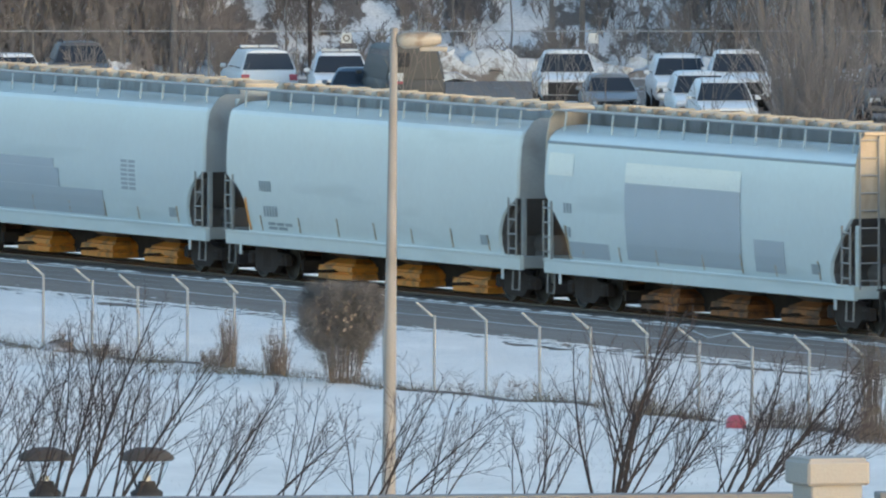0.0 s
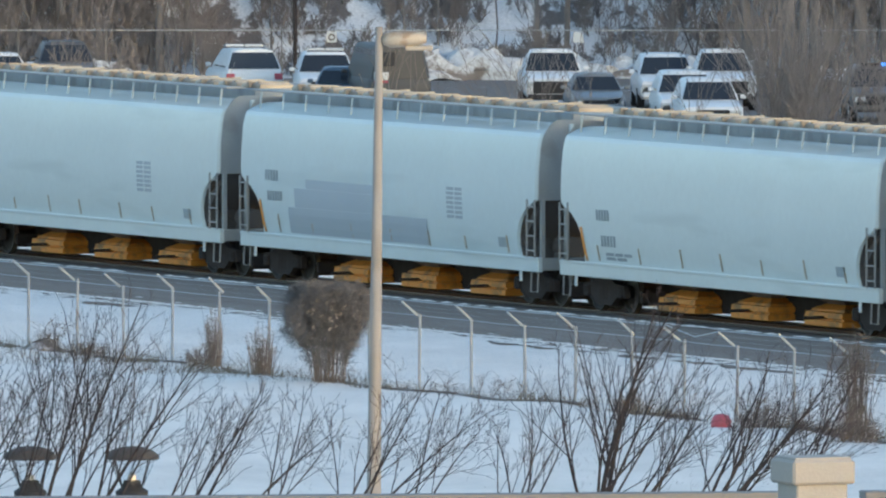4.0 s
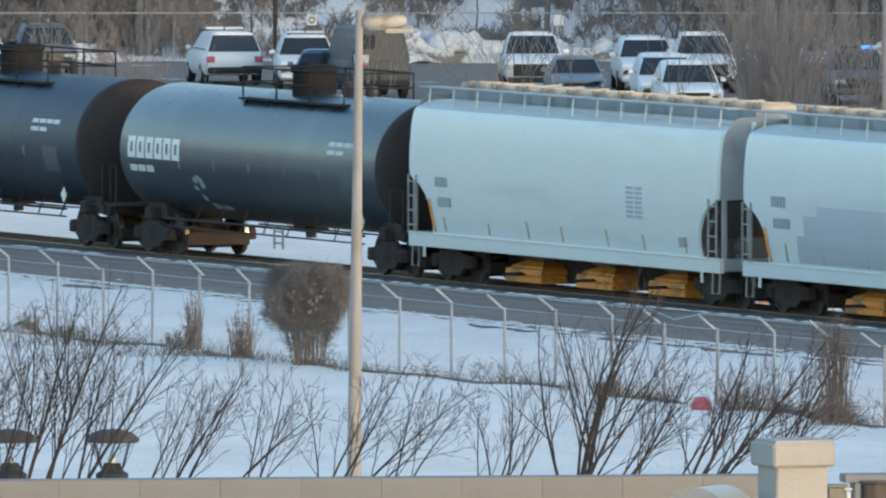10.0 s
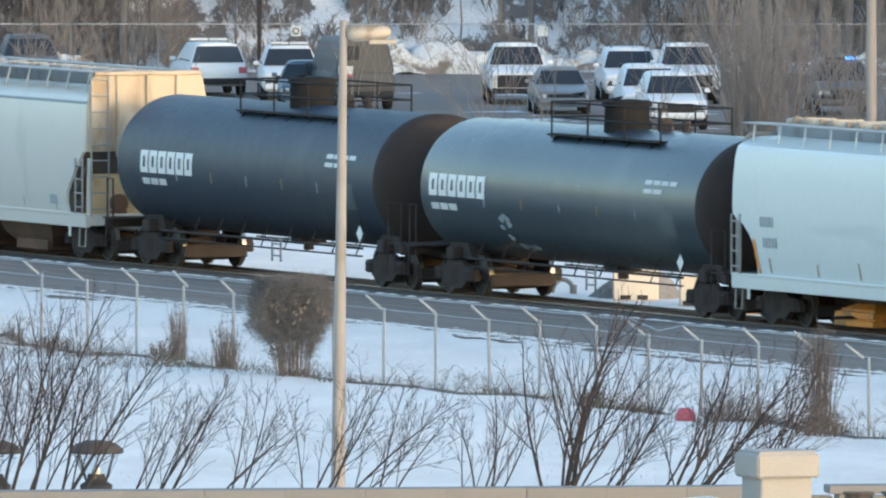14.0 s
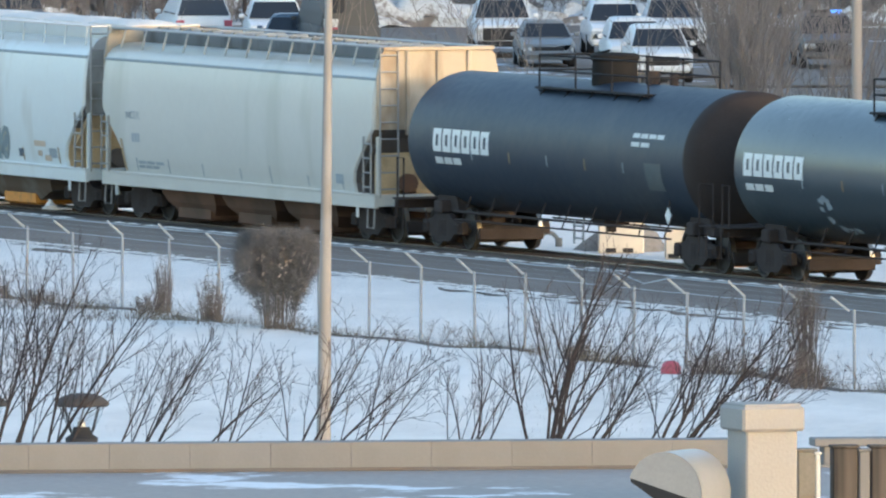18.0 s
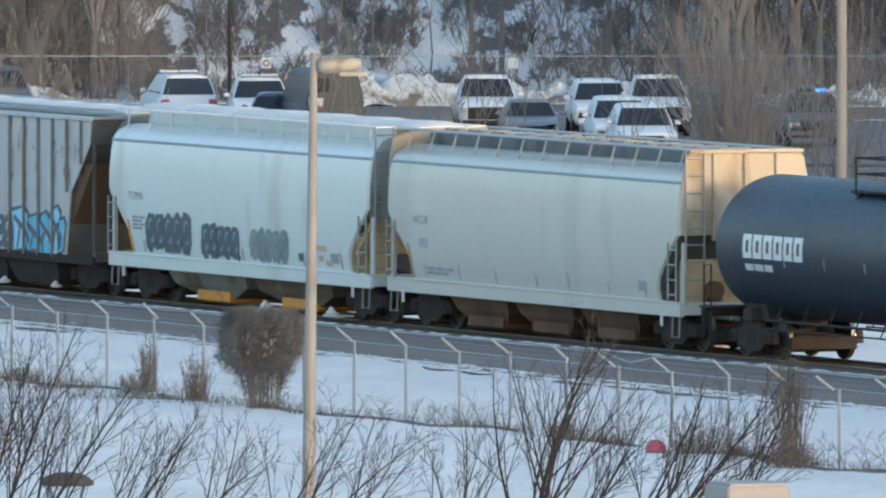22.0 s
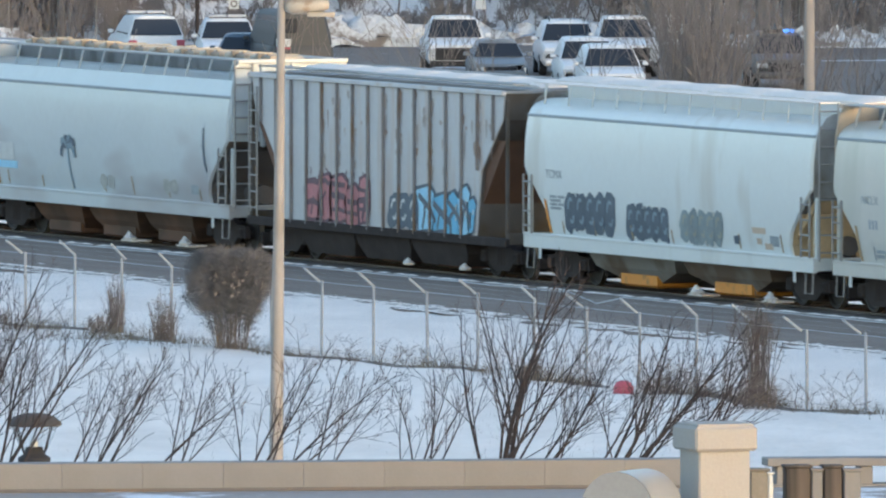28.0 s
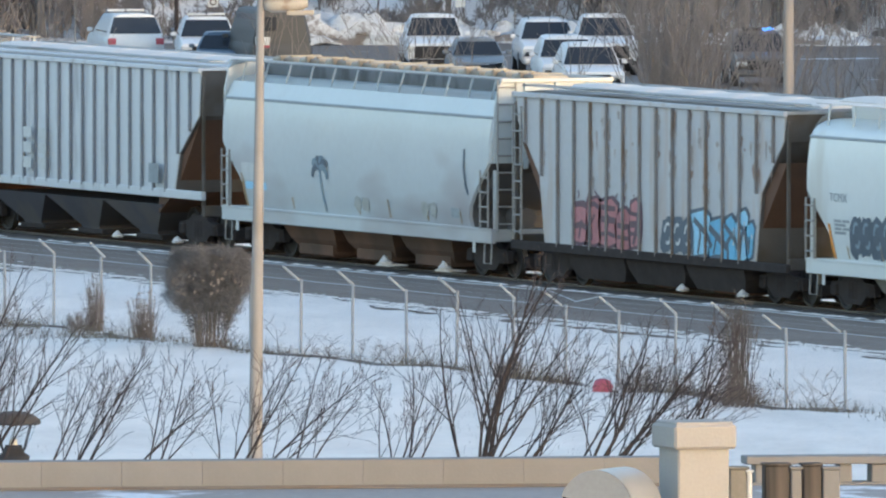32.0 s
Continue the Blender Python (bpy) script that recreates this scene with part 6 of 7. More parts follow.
def young_tree(base, stems, seed, dense=1.0):
    """Several stems from one root; each stem is (offset at roof height, sideways reach, top height, radius)."""
    rng = random.Random(seed)
    tr = thing("bare_tree", view_point(base, NEAR_V, 0), "young leafless tree with thin dark upright shoots", "tree", "young trees behind the roof")
    trunk, crown = MB(), MB()
    trunk.tube([(0, 0, -0.3), (0, 0, 0.1), (0, 0, 1.4), (0.02, 0.0, 2.3)], [0.13, 0.10, 0.085, 0.06], 8)
    part("trunk", trunk, BARK, tr, smooth=60)
    more = [(o + rng.uniform(-0.35, 0.35), q * rng.uniform(0.6, 1.15), 4.45 + (t - 4.45) * rng.uniform(0.55, 0.95), k * 0.75) for o, q, t, k in stems[:0 if base == 2.35 else max(1, len(stems) // 2)]]
    for off, reach, top, r in list(stems) + more:
        r *= 0.85
        a = Vector((0, 0, 1.3 + rng.uniform(0, 0.7)))
        b = RIGHT * off + AHEAD * rng.uniform(-0.3, 0.3) + Vector((0, 0, 4.45))
        c = RIGHT * (off + reach) + AHEAD * rng.uniform(-0.5, 0.5) + Vector((0, 0, top))
        crown.cur = 0
        crown.tube([a, a.lerp(b, 0.5) + Vector((rng.gauss(0, 0.05), rng.gauss(0, 0.05), 0)), b], [r * 1.5, r * 1.3, r], 6, cap=False)
        shoot(crown, b, (c - b).normalized(), (c - b).length, r, rng, 0, dense)
    part("crown", crown, [BARK, NEARTWIG], tr, "thin dark limbs ending in fine reddish-brown twigs")
    return tr


NEARTWIG = mat("young_twig", (0.075, 0.056, 0.054), 0.9, var=0.3, scale=3)
# root's place to the side, then its stems
NEAR_TREES = (
    (-6.5, ((-0.15, 0.9, 6.5, 0.026), (0.1, 1.15, 6.4, 0.022), (0.4, 0.6, 6.05, 0.018), (-0.45, 0.5, 6.3, 0.02))),
    (-5.2, ((-0.5, 0.6, 6.4, 0.022), (-0.1, 0.75, 7.1, 0.034), (0.15, 1.1, 7.2, 0.036), (-0.2, 0.4, 6.9, 0.022))),
    (-4.5, ((-0.1, 0.5, 6.75, 0.026), (0.0, 1.25, 6.45, 0.034), (0.2, 0.8, 6.7, 0.022))),
    (-3.2, ((-0.4, 0.55, 6.0, 0.020), (-0.05, 0.8, 6.15, 0.024), (0.1, 1.0, 6.0, 0.022), (-0.25, 0.65, 5.8, 0.018))),
    (-2.3, ((-0.1, 0.95, 5.65, 0.020), (0.05, 0.3, 5.8, 0.018), (0.2, 0.7, 5.95, 0.020))),
    (-1.0, ((-0.1, 0.65, 6.1, 0.022), (0.05, 1.0, 6.0, 0.024), (-0.25, 0.15, 5.8, 0.016))),
    (-0.2, ((-0.4, 1.25, 5.95, 0.022), (0.0, 0.35, 5.95, 0.018), (0.2, 0.7, 5.8, 0.018))),
    (1.25, ((-0.1, -0.05, 5.65, 0.018), (0.0, 0.45, 5.8, 0.020), (0.12, 0.25, 5.95, 0.020), (0.25, 0.6, 5.6, 0.018))),
    (2.35, ((-0.25, -0.62, 6.55, 0.030), (0.05, 0.32, 7.40, 0.048), (0.14, 0.60, 7.2, 0.044), (0.12, 1.0, 6.75, 0.028), (0.0, -0.10, 7.05, 0.028), (0.2, 1.25, 6.3, 0.022))),
    (3.1, ((-0.05, 0.95, 5.95, 0.028), (0.05, 0.45, 5.65, 0.018), (-0.1, 1.35, 6.0, 0.022))),
    (4.1, ((-0.1, 1.2, 6.25, 0.034), (-0.2, 0.95, 6.4, 0.030), (0.1, 1.75, 6.4, 0.032), (0.0, 0.6, 5.95, 0.022), (0.25, 1.2, 6.0, 0.022))),
    (5.0, ((-0.2, 1.25, 6.1, 0.026), (0.1, 1.2, 6.25, 0.026), (0.0, 0.6, 5.95, 0.020))),
)
for i, (base, stems) in enumerate(NEAR_TREES):
    young_tree(base, stems, 100 + i, 0.75 if base == 2.35 else 1.0)


def post_lantern(u, v, label):
    """Post-top lantern with a wide dark cap over clear glass."""
    th = thing("post_lantern", view_point(u, v, 0), label, "street lamp", "post lanterns")
    mb = MB()
    mb.tube([(0, 0, -0.3), (0, 0, 0.4), (0, 0, 0.45), (0, 0, 3.7)], [0.11, 0.11, 0.06, 0.05], 10)
    part("post", mb, DARK, th)
    mb = MB()
    mb.rings([[(r * math.cos(2 * math.pi * k / 20), r * math.sin(2 * math.pi * k / 20), z) for k in range(20)] for z, r in ((3.62, 0.08), (3.72, 0.22), (3.90, 0.24), (3.96, 0.15), (4.06, 0.12))])
    part("collar", mb, DARK, th, smooth=40)
    mb = MB()
    mb.tube([(0, 0, 3.96), (0, 0, 4.14)], 0.06, 12)
    part("bulb", mb, CREAM, th, smooth=True)
    mb = MB()
    mb.rings([[(r * math.cos(2 * math.pi * k / 20), r * math.sin(2 * math.pi * k / 20), z) for k in range(20)] for z, r in ((3.98, 0.17), (4.25, 0.30), (4.40, 0.34))], cap=False)
    gl = part("globe", mb, CLEARGLASS, th, "clear glass globe", smooth=True)
    gl.visible_shadow = False
    mb = MB()
    mb.rings([[(r * math.cos(2 * math.pi * k / 24), r * math.sin(2 * math.pi * k / 24), z) for k in range(24)] for z, r in ((4.36, 0.38), (4.385, 0.41), (4.43, 0.39), (4.50, 0.30), (4.545, 0.16), (4.555, 0.05))])
    part("cap", mb, CAPM, th, "weathered dark metal cap", smooth=50)
    for k in range(4):
        a = radians(20 + 90 * k)
        mb = MB()
        mb.tube([(0.2 * math.cos(a), 0.2 * math.sin(a), 3.95), (0.36 * math.cos(a), 0.36 * math.sin(a), 4.38)], 0.009, 5)
        part("rib", mb, DARK, th)


CLEARGLASS = bpy.data.materials.new("clear_glass")
CLEARGLASS.use_nodes = True
cg = CLEARGLASS.node_tree.nodes["Principled BSDF"]
cg.inputs["Base Color"].default_value = (0.9, 0.93, 0.95, 1)
cg.inputs["Transmission Weight"].default_value = 1.0
cg.inputs["Roughness"].default_value = 0.0
cg.inputs["IOR"].default_value = 1.01
CAPM = mat("cap_brown", (0.062, 0.056, 0.052), 0.8, var=0.3, scale=5)
post_lantern(-5.80, 300, "dark-capped clear glass post lantern among bare branches")
post_lantern(-4.32, 300, "dark-capped clear glass post lantern beside bare branches")


# ---- the roof in the foreground ----
def roof_building():
    V, DZ, PT = 250.0, 6.03, 6.39
    turn = math.atan2(RIGHT.y, RIGHT.x) + radians(8)
    o = view_point(0, V, 0)
    b = thing("low_building", Matrix.Translation(o) @ Matrix.Rotation(turn, 4, "Z"), "low tan building with a flat grey roof and parapet", "building")
    mb = MB()
    mb.box(-14, 14, -22, -0.06, 0.0, DZ, 0.02)
    part("wall", mb, STUCCO, b)
    mb = MB()
    mb.box(-13.9, 13.9, -21.9, -0.42, DZ, DZ + 0.012)
    part("roof_deck", mb, ROOFDECK, b, "grey membrane roof with thin wet snow")
    mb = MB()
    mb.box(-14, 4.9, -0.42, -0.05, DZ, PT - 0.09, 0.01)
    part("parapet", mb, COPING, b)
    # coping stones
    n, w = 24, 0.985
    cs = MB()
    cs.box(0.001, w - 0.001, -0.46, 0.0, PT - 0.32, PT, 0.005)
    me = cs.mesh("coping_stone", COPING)
    for i in range(n):
        x = -13.2 + i * w
        if x + w < 5.05:
            part("coping_stone", me, COPING, b, at=(x, 0, 0))
    # open balustrade past the pier
    mb = MB()
    mb.box(5.3, 14, -0.46, 0.0, PT - 0.10, PT, 0.012)
    part("top_rail", mb, COPING, b)
    for x, wd in ((5.42, 0.10), (5.62, 0.26), (6.05, 0.10), (6.45, 0.16), (6.85, 0.28), (7.5, 0.3), (8.2, 0.3), (9.0, 0.3)):
        mb = MB()
        mb.box(x, x + wd, -0.40, -0.05, DZ, PT - 0.10, 0.015)
        part("baluster", mb, COPING, b)
    mb = MB()
    mb.box(5.3, 14, -0.46, 0.0, DZ, DZ + 0.04, 0.01)
    part("bottom_rail", mb, COPING, b)
    # a line of dark flashing at the parapet foot
    mb = MB()
    mb.box(-13.9, 4.9, -0.50, -0.455, DZ + 0.012, DZ + 0.05, 0.005)
    part("flashing", mb, SLATE, b)
    # gabled pier with a heavy cap
    pier = thing("roof_pier", Matrix.Translation(view_point(4.50, 241.0, DZ)) @ Matrix.Rotation(math.atan2(RIGHT.y, RIGHT.x) + radians(20), 4, "Z"),
                 "tan stucco roof pier with a thick overhanging cap", "pier")
    mb = MB()
    mb.box(-0.32, 0.32, -0.32, 0.32, 0.0, 1.0, 0.02)
    part("shaft", mb, STUCCO, pier)
    mb = MB()
    mb.box(-0.39, 0.39, -0.39, 0.39, 0.93, 1.22, 0.03)
    mb.box(-0.35, 0.35, -0.35, 0.35, 1.20, 1.25, 0.02)
    part("cap", mb, STUCCO, pier)
    # curved exhaust hood
    hood = thing("roof_vent_hood", Matrix.Translation(view_point(3.47, 240.5, DZ)) @ Matrix.Rotation(math.atan2(RIGHT.y, RIGHT.x) - radians(25), 4, "Z"),
                 "rounded pale sheet-metal roof vent hood", "vent")
    mb = MB()
    mb.tube([(0.20, 0, 0), (0.20, 0, 0.34)], 0.30, 20)
    part("curb", mb, GALV, hood)
    mb = MB()
    rs = []
    for i in range(13):
        a = radians(22 + 14 * i)
        rs.append([(0.05 - 0.48 * math.cos(a), y, 0.22 + 0.50 * math.sin(a)) for y in (-0.42, -0.40, 0.40, 0.42)])
    mb.rings(rs, cap=False, close=False)
    rs = []
    shell = part("shell", mb, HOODM, hood, smooth=50)
    for s in (-1, 1):
        mb = MB()
        mb.prism([(0.05 - 0.48 * math.cos(radians(22 + 14 * i)), 0.22 + 0.50 * math.sin(radians(22 + 14 * i))) for i in range(13)], s * 0.405 - 0.01, s * 0.405 + 0.01)
        part("cheek", mb, HOODM, hood)
    # Solid dark wedge stands in for shade inside the open mouth.
    mb = MB()
    mb.prism([(-0.385, 0.36), (0.10, 0.05), (0.48, 0.05), (0.48, 0.16), (-0.38, 0.42)], -0.41, 0.41)
    part("throat", mb, DARK, hood, "solid dark wedge for the shaded mouth of the hood")
    # upright boxes and posts before the balustrade
    for off, wd, hh, m, lb in ((82, 0.22, 0.66, BINGREY, "grey upright equipment box on the roof"), (101, 0.06, 0.62, PALE, "narrow pale post on the roof"), (150, 0.30, 0.70, BOXBROWN, "dark brown upright box on the roof"),
                               (184, 0.13, 0.66, COPING, "tan upright post on the roof"), (212, 0.22, 0.70, BOXBROWN, "dark brown upright box on the roof"), (246, 0.2, 0.66, COPING, "tan upright post on the roof")):
        bx = thing("roof_box", Matrix.Translation(view_point((676 + off) / 151.02, 241.5, DZ)) @ Matrix.Rotation(turn, 4, "Z"), lb, "box", "roof equipment")
        mb = MB()
        mb.box(-wd / 2, wd / 2, -0.12, 0.12, 0.012, hh, 0.015)
        part("housing", mb, m, bx)
        mb = MB()
        mb.box(-wd / 2 - 0.015, wd / 2 + 0.015, -0.135, 0.135, hh, hh + 0.03, 0.01)
        part("lid", mb, m, bx)


BOXBROWN = mat("box_brown", (0.035, 0.032, 0.032), 0.8, var=0.25, scale=3, dirt=(0.12, 0.10, 0.085), dirt_amt=0.3, dirt_stretch=(4, 4, 0.4))
HOODM = mat("hood_metal", (0.36, 0.36, 0.355), 0.34, metal=0.1, var=0.1, scale=2)
roof_building()


# ---- beyond the track ----
def vehicle(name, u, v, heading, kind, paint, label, front=True, category="car", rack=False, blue=False):
    """A parked vehicle; heading is its turn off the line of sight, front: it faces the camera."""
    rot = math.degrees(math.atan2(AHEAD.y, AHEAD.x)) + (180 if front else 0) + heading
    car = thing(name, Matrix.Translation(view_point(u, v, LOT_Z + 0.05)) @ pose(0, 0, 0, 0, 0, rot), label, category, "parked vehicles")
    spec = {  # length, width, sill, belt, roof, hood height, cabin from-to at belt and roof (from the nose, metres)
        "suv": (4.9, 1.98, 0.32, 1.08, 1.74, 1.05, (1.35, 4.75), (2.1, 4.45)),
        "pickup": (5.7, 2.02, 0.42, 1.22, 1.92, 1.18, (1.75, 3.9), (2.35, 3.75)),
        "sedan": (4.6, 1.82, 0.24, 0.92, 1.46, 0.88, (1.25, 4.0), (1.95, 3.45)),
        "van": (5.4, 2.05, 0.40, 1.25, 2.30, 1.2, (0.9, 5.35), (1.5, 5.3))}[kind]
    L, W, sill, belt, top, hood, cb, ct = spec
    w = W / 2
    n = L / 2
    mb = MB()
    # lower body: stations from nose to tail
    st = [(n, 0.55, hood - 0.32, 0.80), (n - 0.08, sill, hood - 0.14, 0.93), (n - 0.5, sill, hood, 0.985), (n - cb[0], sill, belt, 1.0), (-n + 0.7, sill, belt, 1.0), (-n + 0.08, sill + 0.05, belt - 0.03, 0.96), (-n, sill + 0.2, belt - 0.2, 0.9)]
    rings = []
    for x, z0, z1, k in st:
        ww = w * k
        rings.append([(x, -ww + 0.12, z0), (x, -ww, z0 + 0.18), (x, -ww, z1 - 0.16), (x, -ww + 0.10, z1), (x, ww - 0.10, z1), (x, ww, z1 - 0.16), (x, ww, z0 + 0.18), (x, ww - 0.12, z0)])
    mb.rings(rings)
    part("body", mb, paint, car, smooth=35)
    # cabin
    mb = MB()
    rr = []
    for z, f, ins in ((belt - 0.04, 0.0, 0.06), (belt + 0.3 * (top - belt), 0.3, 0.13), (top - 0.12, 0.88, 0.27), (top - 0.03, 0.97, 0.34), (top, 1.0, 0.50)):
        a, b = n - (cb[0] + (ct[0] - cb[0]) * f), n - (cb[1] + (ct[1] - cb[1]) * f)
        ww = w - ins
        rr.append([(a, -ww + 0.1, z), (a - 0.1, -ww, z), (b + 0.1, -ww, z), (b, -ww + 0.1, z), (b, ww - 0.1, z), (b + 0.1, ww, z), (a - 0.1, ww, z), (a, ww - 0.1, z)])
    mb.rings(rr)
    cab = part("cabin", mb, paint, car, smooth=35)

    def pane(nm, x0, x1, out, parent):
        """Glass across the car between the belt and the roof, x0 at the belt."""
        m2 = MB()
        zA, zB = belt + 0.03, top - 0.10
        wA, wB = w - 0.13, w - 0.31
        m2.add([(x0 + out, -wA, zA), (x0 + out, wA, zA), (x1 + out, wB, zB), (x1 + out, -wB, zB)], [(0, 1, 2, 3)])
        part(nm, m2, GLASS, parent)

    f0, f1 = 0.05 / (top - belt) + 0.03, 1 - 0.10 / (top - belt)
    pane("windshield", n - (cb[0] + (ct[0] - cb[0]) * f0), n - (cb[0] + (ct[0] - cb[0]) * f1), 0.035, cab)
    if kind != "van":
        pane("rear_window", n - (cb[1] + (ct[1] - cb[1]) * f0), n - (cb[1] + (ct[1] - cb[1]) * f1), -0.035, cab)
    for s in (-1, 1):
        xa, xb = n - cb[0] - 0.55, n - cb[1] + 0.35
        k = (xa - xb) / 2
        for j in range(2):
            m2 = MB()
            a, b = xa - j * (k + 0.03), xa - j * (k + 0.03) - k + 0.06
            ya, yb = s * (w - 0.085), s * (w - 0.255)
            m2.add([(a, ya, belt + 0.06), (b, ya, belt + 0.06), (b - (0.0 if j == 0 else -0.12), yb, top - 0.17), (a - (0.35 if j == 0 else 0.0), yb, top - 0.17)], [(0, 1, 2, 3)])
            part("side_window", m2, GLASS, cab)
        m2 = MB()
        m2.box(n - cb[0] - 0.62, n - cb[0] - 0.45, s * (w + 0.10) - 0.09, s * (w + 0.10) + 0.09, belt + 0.04, belt + 0.17, 0.04)
        part("mirror", m2, paint, car)
        for x in (n - 0.95, -n + 1.05):
            m2 = MB()
            r = 0.36 if kind in ("suv", "pickup", "van") else 0.32
            rs = [[(x + q * math.cos(2 * math.pi * i / 20), s * y, r + q * math.sin(2 * math.pi * i / 20)) for i in range(20)] for q, y in ((r - 0.03, w - 0.24), (r, w - 0.2), (r, w - 0.03), (r - 0.04, w + 0.01), (r * 0.6, w))]
            m2.rings(rs if s > 0 else [list(reversed(q)) for q in rs])
            wh = part("wheel", m2, DARK, car)
            m2 = MB()
            m2.tube([(x, s * (w - 0.06), r), (x, s * (w + 0.012), r)], r * 0.6, 14)
            part("rim", m2, GALV, wh)
        m2 = MB()
        m2.box(n - 0.16, n + 0.0, s * (w - 0.30) - 0.2, s * (w - 0.30) + 0.2, hood - 0.42, hood - 0.24, 0.03)
        part("headlight", m2, LAMPGLASS, car)
        if kind == "van":
            continue
        m2 = MB()
        m2.box(-n - 0.015, -n + 0.12, s * (w - 0.2) - 0.14, s * (w - 0.2) + 0.14, belt - 0.34, belt - 0.12, 0.03)
        part("tail_light", m2, REDM, car)
    m2 = MB()
    gw = 0.70 if kind == "pickup" else 0.52
    m2.box(n - 0.10, n + 0.03, -gw, gw, hood - (0.62 if kind == "pickup" else 0.50), hood - 0.22, 0.03)
    part("grille", m2, DARK, car)
    m2 = MB()
    m2.box(n - 0.18, n + 0.07, -w * 0.86, w * 0.86, 0.36, 0.54, 0.05)
    part("front_bumper", m2, DARK if kind == "pickup" else paint, car)
    m2 = MB()
    m2.box(-n - 0.07, -n + 0.2, -w * 0.9, w * 0.9, 0.40, 0.60, 0.05)
    part("rear_bumper", m2, DARK, car)
    if rack:
        for s in (-1, 1):
            m2 = MB()
            m2.tube([(n - ct[0] - 0.2, s * (w - 0.42), top), (n - ct[0] - 0.35, s * (w - 0.42), top + 0.07), (n - ct[1] + 0.4, s * (w - 0.42), top + 0.07), (n - ct[1] + 0.2, s * (w - 0.42), top)], 0.022, 6)
            part("roof_rack", m2, DARK, car)
    if kind == "van":
        for nm, y0, y1, z0, z1, m in (("rear_window", 0.22, 0.74, 1.62, 2.06, GLASS), ("marker_panel", 0.42, 0.88, 1.16, 1.42, PALE), ("marker_stripe", 0.42, 0.88, 1.08, 1.15, REDM)):
            m2 = MB()
            m2.box(-n - 0.02, -n + 0.20, y0, y1, z0, z1, 0.01)
            part(nm, m2, m, car)
    if "light bar" in label:
        for a, b in ((-0.62, -0.02), (0.02, 0.62)):
            m2 = MB()
            m2.box(-0.15, 0.13, a, b, top + 0.03, top + 0.12, 0.03)
            part("light_bar", m2, LAMPGLASS, car, "unlit clear roof light bar")
        m2 = MB()
        m2.box(-0.10, 0.08, -0.58, 0.58, top - 0.02, top + 0.04)
        part("light_bar_foot", m2, DARK, car)
    if blue:
        m2 = MB()
        m2.box(0.25, 0.45, 0.15, 0.5, top, top + 0.10, 0.03)
        part("light_bar", m2, BLUEGLOW, car, "lit blue roof light")
        m2 = MB()
        m2.box(0.25, 0.45, -0.5, 0.15, top, top + 0.10, 0.03)
        part("light_bar", m2, DARK, car)
    return car


LAMPGLASS = mat("lamp_glass", (0.55, 0.57, 0.58), 0.2, var=0.1)
BLUEGLOW = glow_mat("blue_light", (0.05, 0.25, 0.9), 1.8)
CARWHITE = mat("car_white", (0.76, 0.77, 0.78), 0.3, var=0.04, scale=1, bump=0.0)
CARBLUE = mat("car_slate_blue", (0.10, 0.15, 0.21), 0.35, var=0.1, scale=1, bump=0.0)
CARGREY = mat("car_grey", (0.20, 0.22, 0.24), 0.35, var=0.1, scale=1, bump=0.0)
CARDARK = mat("car_dark", (0.11, 0.105, 0.105), 0.4, var=0.15, scale=1, bump=0.0)
CARBROWN = mat("van_brown_grey", (0.070, 0.070, 0.070), 0.55, var=0.15, scale=1, bump=0.0)


def lot_place(x, y_roof, height):
    """Side and depth in the lot of a vehicle of that height, from the slopes at which its roof is seen."""
    v = 36470.0 * (EYE.z - LOT_Z - 0.05 - height) / (y_roof + 962.0)
    return (x - 784.0) * v / 36470.0, v


VEHICLES = (
    ("suv", 456, 91, 9, "suv", CARWHITE, "white sport utility vehicle with slim roof light bar, nose in", False, False),
    ("suv", 600, 98, 2, "suv", CARWHITE, "white sport utility vehicle with slim roof light bar, nose out", True, False),
    ("sedan", 630, 125, 0, "sedan", CARBLUE, "slate-blue sedan parked before a white sport utility vehicle", True, False),
    ("van", 708, 82, 11, "van", CARBROWN, "dark brown-grey panel van parked by the snowbank", False, False),
    ("pickup", 1002, 94, 2, "pickup", CARWHITE, "white pickup truck with dark grille behind brush", True, False),
    ("sedan", 1079, 136, 3, "sedan", CARGREY, "grey sedan half hidden by brush", True, False),
    ("suv", 1203, 102, 3, "suv", CARWHITE, "white sport utility vehicle with roof rails", True, True),
    ("pickup", 1306, 94, 2, "pickup", CARWHITE, "white pickup truck parked nose out behind a white car", True, False),
    ("suv", 1238, 133, 3, "suv", CARWHITE, "white sport utility vehicle half behind another car", True, False),
    ("suv", 1279, 146, 4, "suv", CARWHITE, "white sport utility vehicle parked close to the fence", True, False),
    ("suv", 1578, 123, 4, "suv", CARDARK, "dark patrol vehicle with a lit blue roof light", True, False),
    ("suv", 138, 80, 4, "suv", CARDARK, "dark grey sport utility vehicle behind bare saplings", True, True),
    ("sedan", 62, 126, 6, "sedan", CARWHITE, "white sedan behind bare saplings", True, False),
    ("sedan", 24, 100, 3, "sedan", CARWHITE, "white sedan parked at the end of the row", True, False),
)
for nm, px, py, hd, kd, pt, lb, fr, rk in VEHICLES:
    h = {"suv": 1.74, "pickup": 1.92, "sedan": 1.46, "van": 2.3}[kd]
    u, v = lot_place(px, py, h)
    vehicle("parked_" + ("car" if kd == "sedan" else kd), u, v + (2.2 if kd != "sedan" else 2.0), hd, kd, pt, lb, fr, kd if kd != "suv" else "car", rk, blue="blue roof" in lb)


